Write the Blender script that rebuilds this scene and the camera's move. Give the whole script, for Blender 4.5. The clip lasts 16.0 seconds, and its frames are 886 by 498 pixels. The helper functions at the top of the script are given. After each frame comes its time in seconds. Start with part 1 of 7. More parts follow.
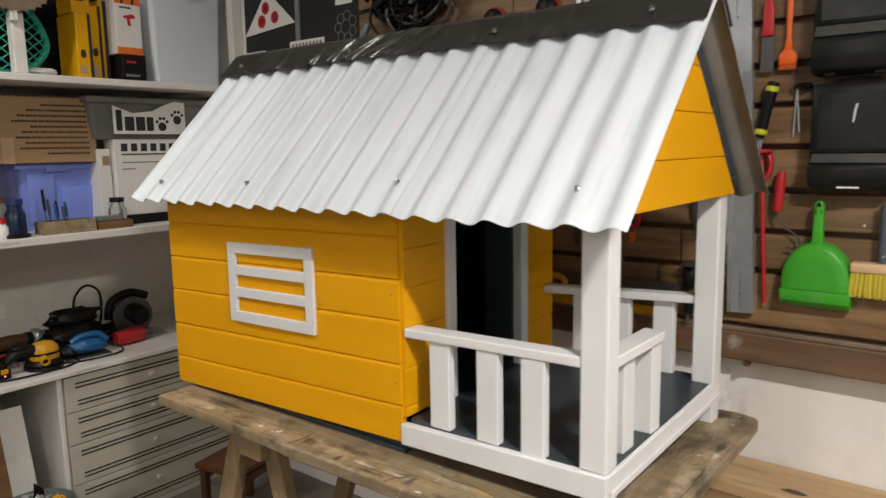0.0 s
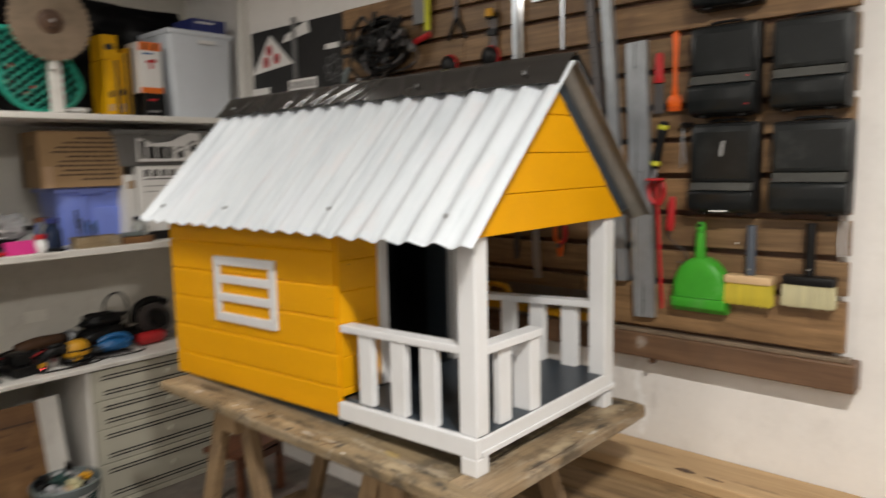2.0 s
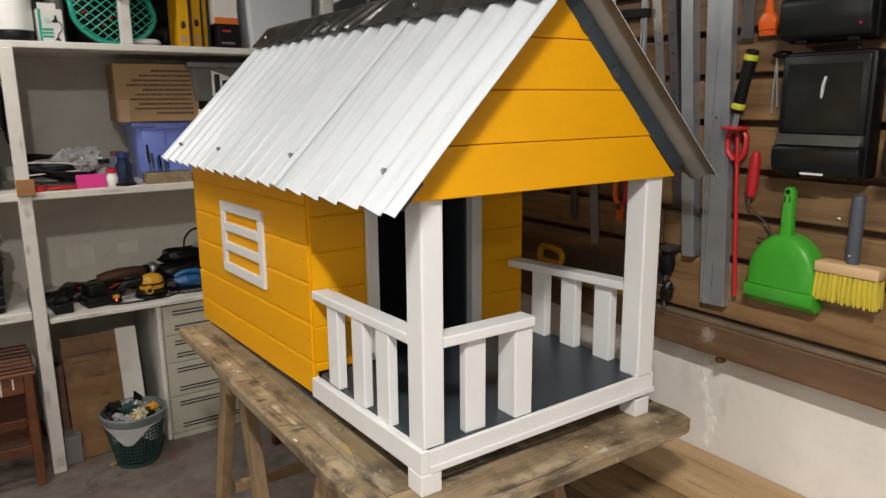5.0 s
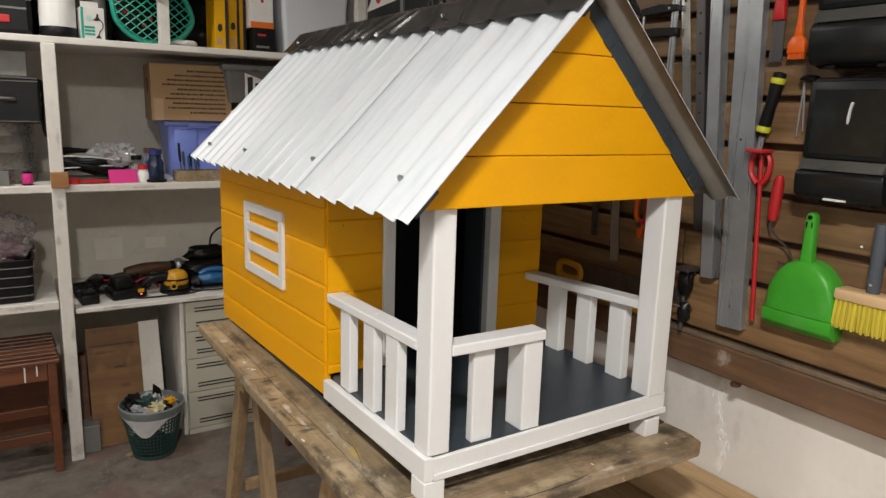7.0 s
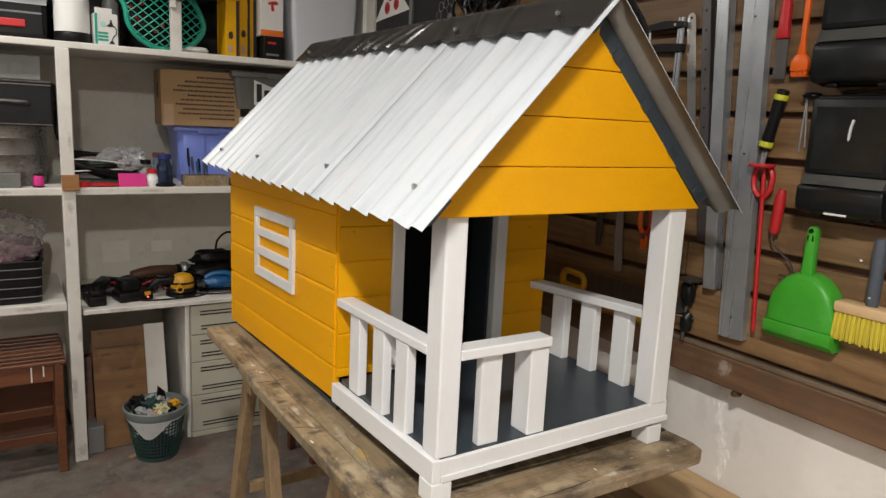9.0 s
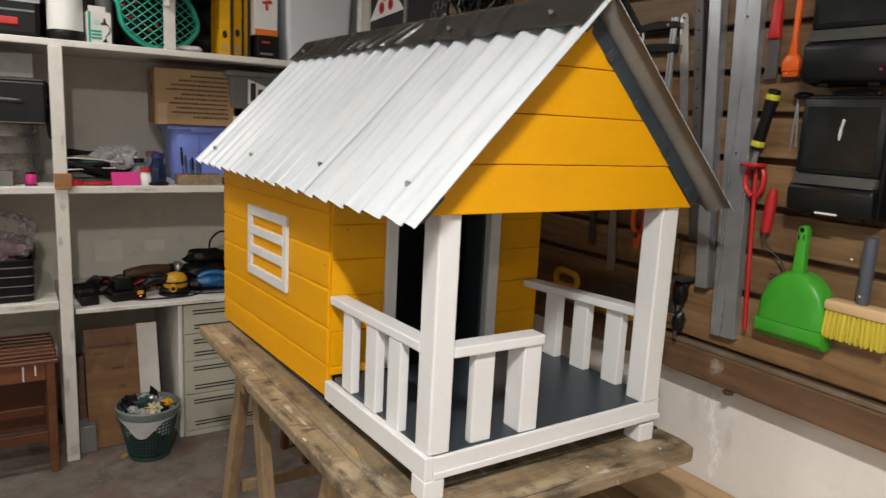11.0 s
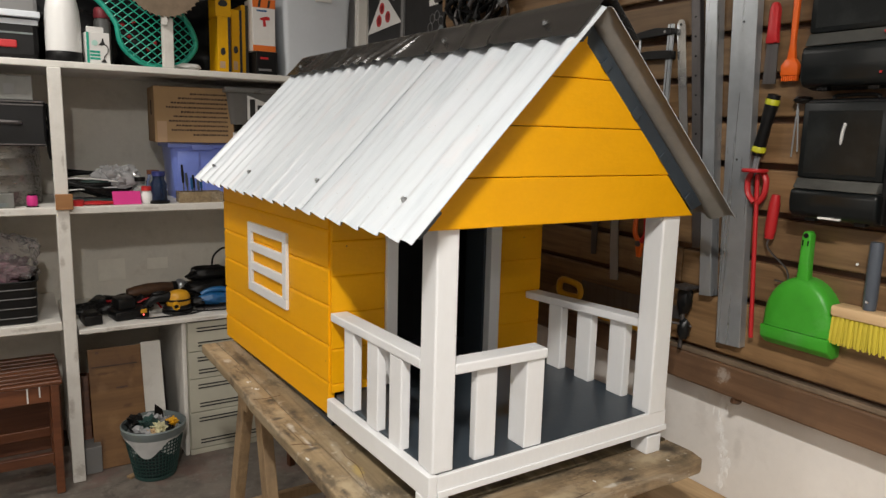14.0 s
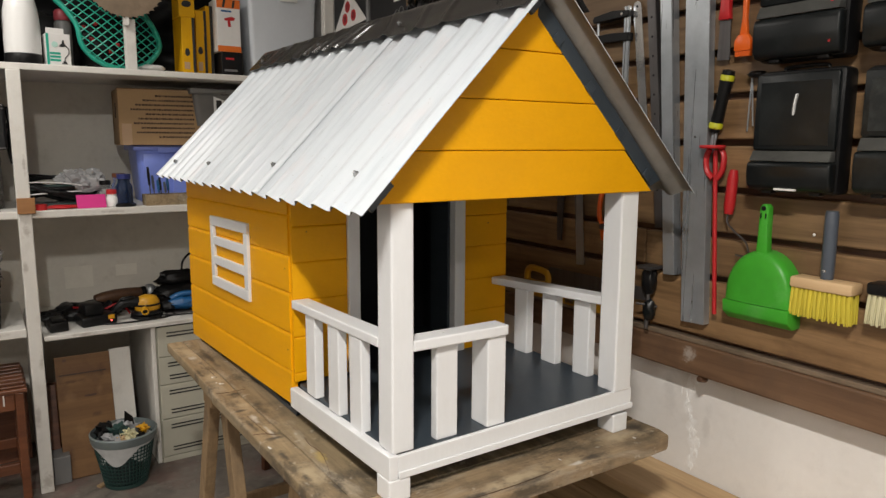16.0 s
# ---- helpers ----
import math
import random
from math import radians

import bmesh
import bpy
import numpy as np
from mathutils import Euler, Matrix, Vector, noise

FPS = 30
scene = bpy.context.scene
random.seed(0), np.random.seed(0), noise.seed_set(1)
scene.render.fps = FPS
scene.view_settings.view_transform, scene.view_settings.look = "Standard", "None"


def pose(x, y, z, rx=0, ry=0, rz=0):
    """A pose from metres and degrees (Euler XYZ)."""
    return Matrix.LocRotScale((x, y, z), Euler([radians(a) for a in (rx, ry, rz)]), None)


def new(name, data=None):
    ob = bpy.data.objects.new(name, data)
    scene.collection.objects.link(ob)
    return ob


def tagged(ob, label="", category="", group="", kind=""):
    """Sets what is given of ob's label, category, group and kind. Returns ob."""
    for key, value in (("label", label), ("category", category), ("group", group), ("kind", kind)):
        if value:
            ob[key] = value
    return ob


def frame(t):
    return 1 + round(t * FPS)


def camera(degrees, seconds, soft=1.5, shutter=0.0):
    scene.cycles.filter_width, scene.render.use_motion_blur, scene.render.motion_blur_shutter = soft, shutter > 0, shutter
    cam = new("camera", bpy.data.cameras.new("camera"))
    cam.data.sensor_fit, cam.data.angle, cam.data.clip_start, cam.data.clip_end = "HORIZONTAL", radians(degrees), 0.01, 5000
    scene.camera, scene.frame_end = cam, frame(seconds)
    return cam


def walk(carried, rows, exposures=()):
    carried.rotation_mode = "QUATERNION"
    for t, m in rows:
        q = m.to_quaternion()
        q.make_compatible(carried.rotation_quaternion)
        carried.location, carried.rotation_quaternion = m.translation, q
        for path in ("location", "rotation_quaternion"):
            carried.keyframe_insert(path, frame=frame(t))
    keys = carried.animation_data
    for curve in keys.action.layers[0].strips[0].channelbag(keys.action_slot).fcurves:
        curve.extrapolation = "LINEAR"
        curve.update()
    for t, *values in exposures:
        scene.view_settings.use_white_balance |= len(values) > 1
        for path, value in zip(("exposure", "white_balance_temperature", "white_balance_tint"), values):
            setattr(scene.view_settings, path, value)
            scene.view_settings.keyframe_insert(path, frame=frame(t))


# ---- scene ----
# camera and its way: seconds, place, yaw, pitch, lean
cam = camera(64.6, 16.0, soft=1.4, shutter=0.8)
ROWS = [
    (0.0, -1.099, -0.499, 1.568, -51.45, -8.25, -0.99),
    (0.2, -1.098, -0.532, 1.579, -51.43, -8.11, -0.64),
    (0.5, -1.139, -0.623, 1.588, -48.03, -7.58, -2.20),
    (1.0, -1.214, -0.795, 1.588, -47.03, -9.38, -2.10),
    (1.5, -1.233, -0.906, 1.598, -50.93, -6.72, -1.25),
    (1.7, -1.206, -0.939, 1.618, -51.52, -6.72, -1.86),
    (2.0, -1.191, -0.971, 1.615, -47.98, -7.11, -1.31),
    (2.5, -1.123, -1.119, 1.625, -39.07, -9.49, -1.80),
    (3.0, -1.071, -1.179, 1.636, -38.43, -10.77, -3.12),
    (3.5, -0.982, -1.132, 1.624, -36.84, -9.63, -1.34),
    (4.0, -0.784, -1.009, 1.617, -34.26, -10.31, -1.88),
    (4.2, -0.718, -0.987, 1.611, -35.91, -11.37, -1.49),
    (6.3, -0.605, -1.012, 1.611, -31.08, -11.97, 1.22),
    (6.5, -0.606, -1.010, 1.606, -31.39, -11.78, 1.50),
    (7.0, -0.617, -1.016, 1.610, -32.06, -11.03, 1.79),
    (7.5, -0.626, -1.027, 1.613, -31.72, -10.48, 1.59),
    (8.0, -0.641, -1.033, 1.615, -31.29, -9.73, 1.67),
    (8.5, -0.650, -1.038, 1.614, -31.61, -10.05, 2.31),
    (8.7, -0.653, -1.035, 1.614, -31.98, -10.39, 2.60),
    (10.8, -0.656, -1.038, 1.604, -32.06, -9.96, 2.99),
    (11.0, -0.654, -1.040, 1.607, -32.53, -10.22, 2.91),
    (11.5, -0.649, -1.045, 1.609, -33.13, -10.20, 2.49),
    (12.0, -0.654, -1.036, 1.605, -32.35, -10.78, 2.62),
    (12.5, -0.653, -1.034, 1.607, -33.29, -10.98, 2.31),
    (13.0, -0.646, -1.036, 1.604, -33.26, -10.89, 1.88),
    (13.5, -0.645, -1.034, 1.615, -33.61, -9.72, 1.51),
    (14.0, -0.635, -1.033, 1.616, -32.06, -9.48, 1.50),
    (14.5, -0.610, -1.045, 1.573, -33.19, -9.19, 1.92),
    (15.0, -0.584, -1.053, 1.545, -34.25, -7.53, 1.78),
    (15.5, -0.585, -1.060, 1.543, -33.83, -8.21, 0.90),
    (16.0, -0.591, -1.058, 1.550, -33.54, -8.61, 0.28),
]
walk(cam, [(t, Matrix.Translation((x, y, z)) @ pose(0, 0, 0, 0, 0, yaw) @ pose(0, 0, 0, 90 + pitch, 0, 0) @ pose(0, 0, 0, 0, 0, lean)) for t, x, y, z, yaw, pitch, lean in ROWS])

# ---- light: unseen area lamps under the ceiling, some added as fill, dim grey surroundings ----
world = bpy.data.worlds.new("world")
scene.world = world
world.use_nodes = True
world.node_tree.nodes["Background"].inputs[0].default_value = (0.9, 0.95, 1.0, 1)
world.node_tree.nodes["Background"].inputs[1].default_value = 0.008


def unseen_lamp(x, y, z, length, width, watts, turn):
    data = bpy.data.lights.new("unseen_light", "AREA")
    data.shape, data.size, data.size_y, data.energy = "RECTANGLE", length, width, watts
    data.color = (1.0, 0.952, 0.885)
    lamp = new("unseen_light", data)
    lamp.matrix_world = pose(x, y, z, 0, 0, turn)
    return lamp


# main lamp, placed from the eave and gable shadows
unseen_lamp(-0.865, -1.26, 2.72, 0.32, 0.10, 71, 90)
# wide fill lamp added to lift the porch wall and gable, no known fixture
unseen_lamp(-2.2, -2.8, 2.72, 1.2, 0.10, 34, 0)
# weak lamp added for the glints along the black flashing
unseen_lamp(-0.15, 1.45, 2.72, 0.50, 0.03, 3, 0)
# lamp added to brighten the shelf fronts
unseen_lamp(-1.0, 1.78, 2.72, 0.60, 0.10, 17, 0)
unseen_lamp(-3.75, 0.62, 2.72, 0.14, 0.12, 30, 90)
scene.view_settings.exposure = 0.0

# ---- materials ----
def nodes_of(name):
    m = bpy.data.materials.new(name)
    m.use_nodes = True
    t = m.node_tree
    return m, t, t.nodes["Principled BSDF"]


def add(t, kind, **values):
    n = t.nodes.new(kind)
    for key, value in values.items():
        n.inputs[key].default_value = value
    return n


def coords(t, scale=(1, 1, 1), vary=True):
    """Object coordinates at real size, shifted by a chance offset for each object."""
    c, mp = t.nodes.new("ShaderNodeTexCoord"), t.nodes.new("ShaderNodeMapping")
    mp.inputs["Scale"].default_value = scale
    t.links.new(c.outputs["Object"], mp.inputs["Vector"])
    if vary:
        info, mul = t.nodes.new("ShaderNodeObjectInfo"), t.nodes.new("ShaderNodeVectorMath")
        mul.operation = "SCALE"
        mul.inputs[0].default_value = (7.3, 5.1, 9.7)
        t.links.new(info.outputs["Random"], mul.inputs["Scale"])
        t.links.new(mul.outputs[0], mp.inputs["Location"])
    return mp.outputs[0]


def noise_of(t, where, scale, detail=4.0, rough=0.55, distort=0.0):
    n = add(t, "ShaderNodeTexNoise", Scale=scale, Detail=detail, Roughness=rough, Distortion=distort)
    t.links.new(where, n.inputs["Vector"])
    return n.outputs["Fac"]


def ramp(t, fac, *stops):
    r = t.nodes.new("ShaderNodeValToRGB")
    r.color_ramp.elements[0].position, r.color_ramp.elements[0].color = stops[0][0], (*stops[0][1], 1)
    r.color_ramp.elements[1].position, r.color_ramp.elements[1].color = stops[-1][0], (*stops[-1][1], 1)
    for p, c in stops[1:-1]:
        r.color_ramp.elements.new(p).color = (*c, 1)
    t.links.new(fac, r.inputs["Fac"])
    return r.outputs["Color"]


def mixed(t, fac, a, b, mode="MIX"):
    m = t.nodes.new("ShaderNodeMix")
    m.data_type, m.blend_type = "RGBA", mode
    for sock, v in ((m.inputs[0], fac), (m.inputs[6], a), (m.inputs[7], b)):
        if isinstance(v, (int, float)):
            sock.default_value = v
        elif isinstance(v, tuple):
            sock.default_value = (*v, 1)
        else:
            t.links.new(v, sock)
    return m.outputs[2]


def bumped(t, b, height, strength, distance=0.002):
    n = add(t, "ShaderNodeBump", Strength=strength, Distance=distance)
    t.links.new(height, n.inputs["Height"])
    t.links.new(n.outputs[0], b.inputs["Normal"])


def paint(name, colour, rough=0.45, wear=0.10, grain=60.0, dirt=(0.25, 0.2, 0.15), dirty=0.0, bump=0.15, metal=0.0, streak=(1, 1, 1), shine=0.5):
    """Paint or plastic: fine and broad tone changes, a little dirt, a gentle relief."""
    m, t, b = nodes_of(name)
    w = coords(t, streak)
    broad, fine = noise_of(t, w, 5.0), noise_of(t, w, grain, 3.0)
    dark = tuple(c * (1 - wear) for c in colour)
    light = tuple(min(1.0, c * (1 + wear * 0.6)) for c in colour)
    c = ramp(t, broad, (0.3, dark), (0.7, light))
    if dirty:
        spots = ramp(t, noise_of(t, w, 9.0, 8.0, 0.7), (0.52, (0, 0, 0)), (0.75, (dirty,) * 3))
        c = mixed(t, spots, c, dirt)
    c = mixed(t, 0.25, c, ramp(t, fine, (0.3, dark), (0.7, light)))
    t.links.new(c, b.inputs["Base Color"])
    t.links.new(ramp(t, broad, (0.3, (rough * 0.85,) * 3), (0.75, (min(1, rough * 1.2),) * 3)), b.inputs["Roughness"])
    b.inputs["Metallic"].default_value = metal
    b.inputs["Specular IOR Level"].default_value = shine
    bumped(t, b, fine, bump, 0.0015)
    return m


def timber(name, dark, light, axis=1, rough=0.6, stain=None, fleck=0.0, bump=0.35, fine=1.0, smears=False):
    """Wood with its grain along an axis, knots and broad tone, varied board by board."""
    m, t, b = nodes_of(name)
    s = [26.0 * fine, 26.0 * fine, 26.0 * fine]
    s[axis] = 1.6 * fine
    w, plain = coords(t, tuple(s)), coords(t)
    grain = noise_of(t, w, 1.0, 6.0, 0.6, 0.8)
    thin = noise_of(t, w, 4.0, 4.0, 0.6)
    c = ramp(t, grain, (0.32, dark), (0.5, tuple((p + q) / 2 for p, q in zip(dark, light))), (0.66, light))
    c = mixed(t, 0.35, c, ramp(t, thin, (0.3, dark), (0.7, light)))
    info = t.nodes.new("ShaderNodeObjectInfo")
    tone = ramp(t, info.outputs["Random"], (0.0, (0.72, 0.72, 0.72)), (1.0, (1.15, 1.1, 1.05)))
    c = mixed(t, 1.0, c, tone, "MULTIPLY")
    if stain:
        spots = ramp(t, noise_of(t, plain, 7.0, 7.0, 0.65), (0.5, (0, 0, 0)), (0.68, (0.8, 0.8, 0.8)))
        c = mixed(t, spots, c, stain)
    if smears:
        s2 = [9.0, 9.0, 9.0]
        s2[axis] = 2.2
        smear = ramp(t, noise_of(t, coords(t, tuple(s2)), 1.4, 7.0, 0.7, 0.6), (0.50, (0, 0, 0)), (0.68, (0.8, 0.8, 0.8)))
        c = mixed(t, smear, c, (0.43, 0.37, 0.28))
        lines = ramp(t, noise_of(t, coords(t, tuple(1.2 if k == axis else 60.0 for k in range(3))), 1.0, 3.0, 0.5), (0.27, (0.18, 0.18, 0.18)), (0.34, (0, 0, 0)))
        c = mixed(t, lines, c, (0.05, 0.035, 0.02))
        blotch = ramp(t, noise_of(t, coords(t, tuple(4.0 if k == axis else 9.0 for k in range(3))), 1.3, 9.0, 0.78), (0.52, (0, 0, 0)), (0.62, (0.8, 0.8, 0.8)))
        c = mixed(t, blotch, c, (0.075, 0.058, 0.04))
    if fleck:
        specks = ramp(t, noise_of(t, plain, 38.0, 3.0, 0.5), (0.66, (0, 0, 0)), (0.72, (fleck,) * 3))
        c = mixed(t, specks, c, (0.62, 0.58, 0.5))
    t.links.new(c, b.inputs["Base Color"])
    b.inputs["Roughness"].default_value = rough
    bumped(t, b, grain, bump, 0.002)
    return m


def metal(name, colour, rough=0.35, brushed=2, scratch=0.25, full=0.9):
    m, t, b = nodes_of(name)
    s = [70.0, 70.0, 70.0]
    s[brushed] = 2.0
    w = coords(t, tuple(s))
    g, broad = noise_of(t, w, 1.0, 4.0), noise_of(t, coords(t), 8.0, 6.0, 0.65)
    t.links.new(mixed(t, ramp(t, broad, (0.35, (0, 0, 0)), (0.7, (0.6, 0.6, 0.6))), colour, tuple(c * 0.55 for c in colour)), b.inputs["Base Color"])
    t.links.new(ramp(t, g, (0.3, (rough * 0.7,) * 3), (0.75, (min(1, rough * 1.5),) * 3)), b.inputs["Roughness"])
    b.inputs["Metallic"].default_value = full
    bumped(t, b, g, scratch, 0.0006)
    return m


def clear(name, colour, rough=0.08, amount=0.85, ior=1.45):
    m, t, b = nodes_of(name)
    b.inputs["Base Color"].default_value = (*colour, 1)
    b.inputs["Roughness"].default_value = rough
    b.inputs["Transmission Weight"].default_value = amount
    b.inputs["IOR"].default_value = ior
    bumped(t, b, noise_of(t, coords(t), 30.0), 0.2, 0.002)
    return m


def spotted(m, colour, most, spots, ragged=0.9, scale=30.0):
    """Dried paint, grime or bared patches on a surface: each spot has a centre and half sizes (0: any), with ragged edges."""
    t = m.node_tree
    b = t.nodes["Principled BSDF"]
    c = b.inputs["Base Color"].links[0].from_socket
    where = t.nodes.new("ShaderNodeTexCoord").outputs["Object"]
    rough = ramp(t, noise_of(t, where, scale, 6.0, 0.65, 0.4), (0.25, (0, 0, 0)), (0.75, (ragged,) * 3))
    cover = None
    for centre, half in spots:
        off, size = add(t, "ShaderNodeVectorMath"), add(t, "ShaderNodeVectorMath")
        far, sum_ = add(t, "ShaderNodeVectorMath"), add(t, "ShaderNodeMath")
        off.operation, size.operation, far.operation, sum_.operation = "SUBTRACT", "MULTIPLY", "LENGTH", "ADD"
        t.links.new(where, off.inputs[0])
        off.inputs[1].default_value = centre
        t.links.new(off.outputs[0], size.inputs[0])
        size.inputs[1].default_value = [1 / h if h else 0 for h in half]
        t.links.new(size.outputs[0], far.inputs[0])
        t.links.new(far.outputs["Value"], sum_.inputs[0])
        t.links.new(rough, sum_.inputs[1])
        one = ramp(t, sum_.outputs[0], (0.55, (most,) * 3), (1.0, (0, 0, 0)))
        cover = one if cover is None else mixed(t, 1.0, cover, one, "LIGHTEN")
    t.links.new(mixed(t, cover, c, colour), b.inputs["Base Color"])


def roof_paint():
    """Thin white paint on fibre sheet: brush streaks down the slope, faint bluish and rosy stains."""
    m, t, b = nodes_of("white_roof_sheet")
    w = coords(t, (3.0, 34.0, 3.0))
    streak, broad = noise_of(t, w, 1.0, 5.0, 0.65, 0.3), noise_of(t, coords(t), 4.0, 5.0, 0.6)
    c = ramp(t, streak, (0.30, (0.50, 0.545, 0.59)), (0.47, (0.60, 0.645, 0.69)), (0.7, (0.66, 0.70, 0.74)))
    c = mixed(t, ramp(t, broad, (0.52, (0, 0, 0)), (0.7, (0.35, 0.35, 0.35))), c, (0.66, 0.69, 0.76))
    rosy = ramp(t, noise_of(t, coords(t, (1, 2.5, 1)), 6.0, 4.0), (0.58, (0, 0, 0)), (0.7, (0.25, 0.25, 0.25)))
    c = mixed(t, rosy, c, (0.70, 0.60, 0.60))
    specks = ramp(t, noise_of(t, coords(t), 120.0, 2.0), (0.70, (0, 0, 0)), (0.76, (0.5, 0.5, 0.5)))
    c = mixed(t, specks, c, (0.42, 0.42, 0.42))
    t.links.new(c, b.inputs["Base Color"])
    t.links.new(ramp(t, streak, (0.3, (0.5, 0.5, 0.5)), (0.7, (0.32, 0.32, 0.32))), b.inputs["Roughness"])
    bumped(t, b, streak, 0.12, 0.0015)
    return m


YELLOW = paint("yellow_paint", (0.82, 0.385, 0.001), 0.5, 0.08, 90, dirty=0.12, dirt=(0.55, 0.22, 0.0), bump=0.4, streak=(1, 0.25, 1.6), shine=0.22)
WHITE = paint("white_paint", (0.775, 0.785, 0.80), 0.42, 0.04, 110, dirty=0.10, bump=0.25, streak=(1, 1, 0.35))
CHARCOAL = paint("charcoal_paint", (0.037, 0.049, 0.062), 0.38, 0.2, 80, dirty=0.12, dirt=(0.10, 0.11, 0.12))
# near-black for the house's inner layers and the basket's filling
NEARBLACK = paint("near_black", (0.012, 0.014, 0.018), 0.6, 0.2)
SHEET = roof_paint()
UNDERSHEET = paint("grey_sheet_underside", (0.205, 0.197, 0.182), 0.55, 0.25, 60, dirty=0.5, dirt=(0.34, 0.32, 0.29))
FLASHING = paint("black_plastic_flashing", (0.026, 0.024, 0.022), 0.20, 0.2, 7, dirty=0.45, dirt=(0.10, 0.09, 0.08), bump=0.06, streak=(1, 1.0, 1))
STEEL = metal("galvanised_steel", (0.52, 0.555, 0.59), 0.32, full=0.72)
CHROME = metal("polished_chrome", (0.80, 0.80, 0.80), 0.14, 2, 0.1)
IRON = metal("dark_tool_iron", (0.16, 0.15, 0.15), 0.5, 2, 0.4)
SCREW = metal("zinc_screw", (0.42, 0.43, 0.44), 0.25, full=0.8)
TABLECROSS = timber("weathered_cross_board", (0.20, 0.143, 0.084), (0.40, 0.30, 0.185), 0, 0.65, (0.09, 0.07, 0.048), 0.4, 0.6, 1.1, True)
TABLEWOOD = timber("weathered_table_board", (0.165, 0.122, 0.070), (0.36, 0.28, 0.168), 1, 0.65, (0.10, 0.078, 0.052), 0.3, 0.6, 1.1, True)
TRESTLE = timber("pine_trestle_wood", (0.215, 0.140, 0.072), (0.40, 0.285, 0.160), 2, 0.65, (0.15, 0.10, 0.06))
SLATWOOD = timber("brown_slat_wood", (0.095, 0.053, 0.023), (0.30, 0.187, 0.092), 1, 0.5, (0.13, 0.07, 0.034), 0, 0.4)
BEAMWOOD = timber("dark_beam_wood", (0.06, 0.028, 0.014), (0.14, 0.07, 0.036), 1, 0.5, (0.05, 0.025, 0.015))
LUMBER = timber("stacked_lumber_wood", (0.185, 0.115, 0.055), (0.42, 0.295, 0.16), 1, 0.65, (0.20, 0.13, 0.065), 0, 0.5, 0.9)
BEAMFACE = timber("rubbed_brown_beam_wood", (0.11, 0.058, 0.032), (0.24, 0.14, 0.08), 1, 0.5, (0.11, 0.065, 0.04))
PALELUMBER = timber("pale_lumber_wood", (0.37, 0.25, 0.13), (0.55, 0.40, 0.23), 1, 0.6)
STOOLWOOD = timber("varnished_reddish_wood", (0.080, 0.026, 0.012), (0.180, 0.066, 0.028), 0, 0.4, None, 0, 0.15)
BLOCKWOOD = timber("orange_brown_wood", (0.27, 0.12, 0.04), (0.44, 0.22, 0.085), 0, 0.6)
PRINTCARD = paint("dim_printed_card", (0.20, 0.20, 0.19), 0.5, 0.3, 30, dirty=0.6, dirt=(0.10, 0.14, 0.08))
PLYWOOD = timber("plywood_sheet", (0.17, 0.078, 0.026), (0.31, 0.165, 0.058), 0, 0.6, (0.13, 0.06, 0.025), 0, 0.3, 0.6)
HANDLEWOOD = timber("pale_beech_wood", (0.55, 0.38, 0.20), (0.68, 0.50, 0.30), 1, 0.5)
CREAMPLASTER = paint("cream_plaster", (0.72, 0.69, 0.62), 0.8, 0.10, 50, dirty=0.45, dirt=(0.36, 0.31, 0.24), bump=0.4)
PLASTER = paint("white_plaster", (0.83, 0.805, 0.775), 0.8, 0.06, 50, dirty=0.22, dirt=(0.42, 0.38, 0.34), bump=0.4)
SHELFPAINT = paint("white_shelf_board", (0.73, 0.712, 0.67), 0.45, 0.07, 60, dirty=0.4, dirt=(0.38, 0.34, 0.29))
DRAWERPAINT = paint("cream_drawer_paint", (0.50, 0.485, 0.40), 0.45, 0.06, 60, dirty=0.3, dirt=(0.38, 0.35, 0.28))
BLACK = paint("black_plastic", (0.007, 0.007, 0.0075), 0.4, 0.2, 70, dirty=0.3, dirt=(0.025, 0.023, 0.021), shine=0.25)
BLACKGLOSS = paint("black_glossy_plastic", (0.010, 0.010, 0.011), 0.32, 0.2, 30, bump=0.1, shine=0.3)
DUSTY = paint("dusty_black_plastic", (0.008, 0.0098, 0.0105), 0.34, 0.3, 40, dirty=0.7, dirt=(0.032, 0.037, 0.037), shine=0.3)
CLOUDY = paint("cloudy_dusty_black_plastic", (0.011, 0.013, 0.0135), 0.45, 0.3, 40, dirty=0.9, dirt=(0.068, 0.077, 0.074), shine=0.3)
DUSTBAND = paint("thick_grey_dust", (0.060, 0.061, 0.056), 0.85, 0.6, 50, dirty=1.0, dirt=(0.010, 0.010, 0.010), streak=(1, 0.5, 1))
SMOKEGREY = paint("smoky_grey_plastic", (0.17, 0.17, 0.165), 0.3, 0.15, 60, dirty=0.25)
PINKRED = paint("faded_red_plastic", (0.32, 0.045, 0.06), 0.45, 0.15)
GREYPLASTIC = paint("grey_plastic", (0.19, 0.19, 0.19), 0.4, 0.1, 60, dirty=0.2)
NAVYGREY = paint("grey_blue_handle_plastic", (0.075, 0.09, 0.115), 0.4, 0.1)
GREEN = paint("bright_green_plastic", (0.055, 0.38, 0.028), 0.42, 0.14, 40, bump=0.08, dirty=0.5, dirt=(0.20, 0.46, 0.17), shine=0.35)
TEAL = paint("teal_green_plastic", (0.02, 0.38, 0.27), 0.35, 0.08)
PURPLEBLUE = paint("violet_blue_plastic", (0.22, 0.30, 0.80), 0.35, 0.12)
RED = paint("red_plastic", (0.50, 0.018, 0.022), 0.4, 0.12)
ORANGE = paint("orange_plastic", (0.80, 0.13, 0.012), 0.35, 0.1)
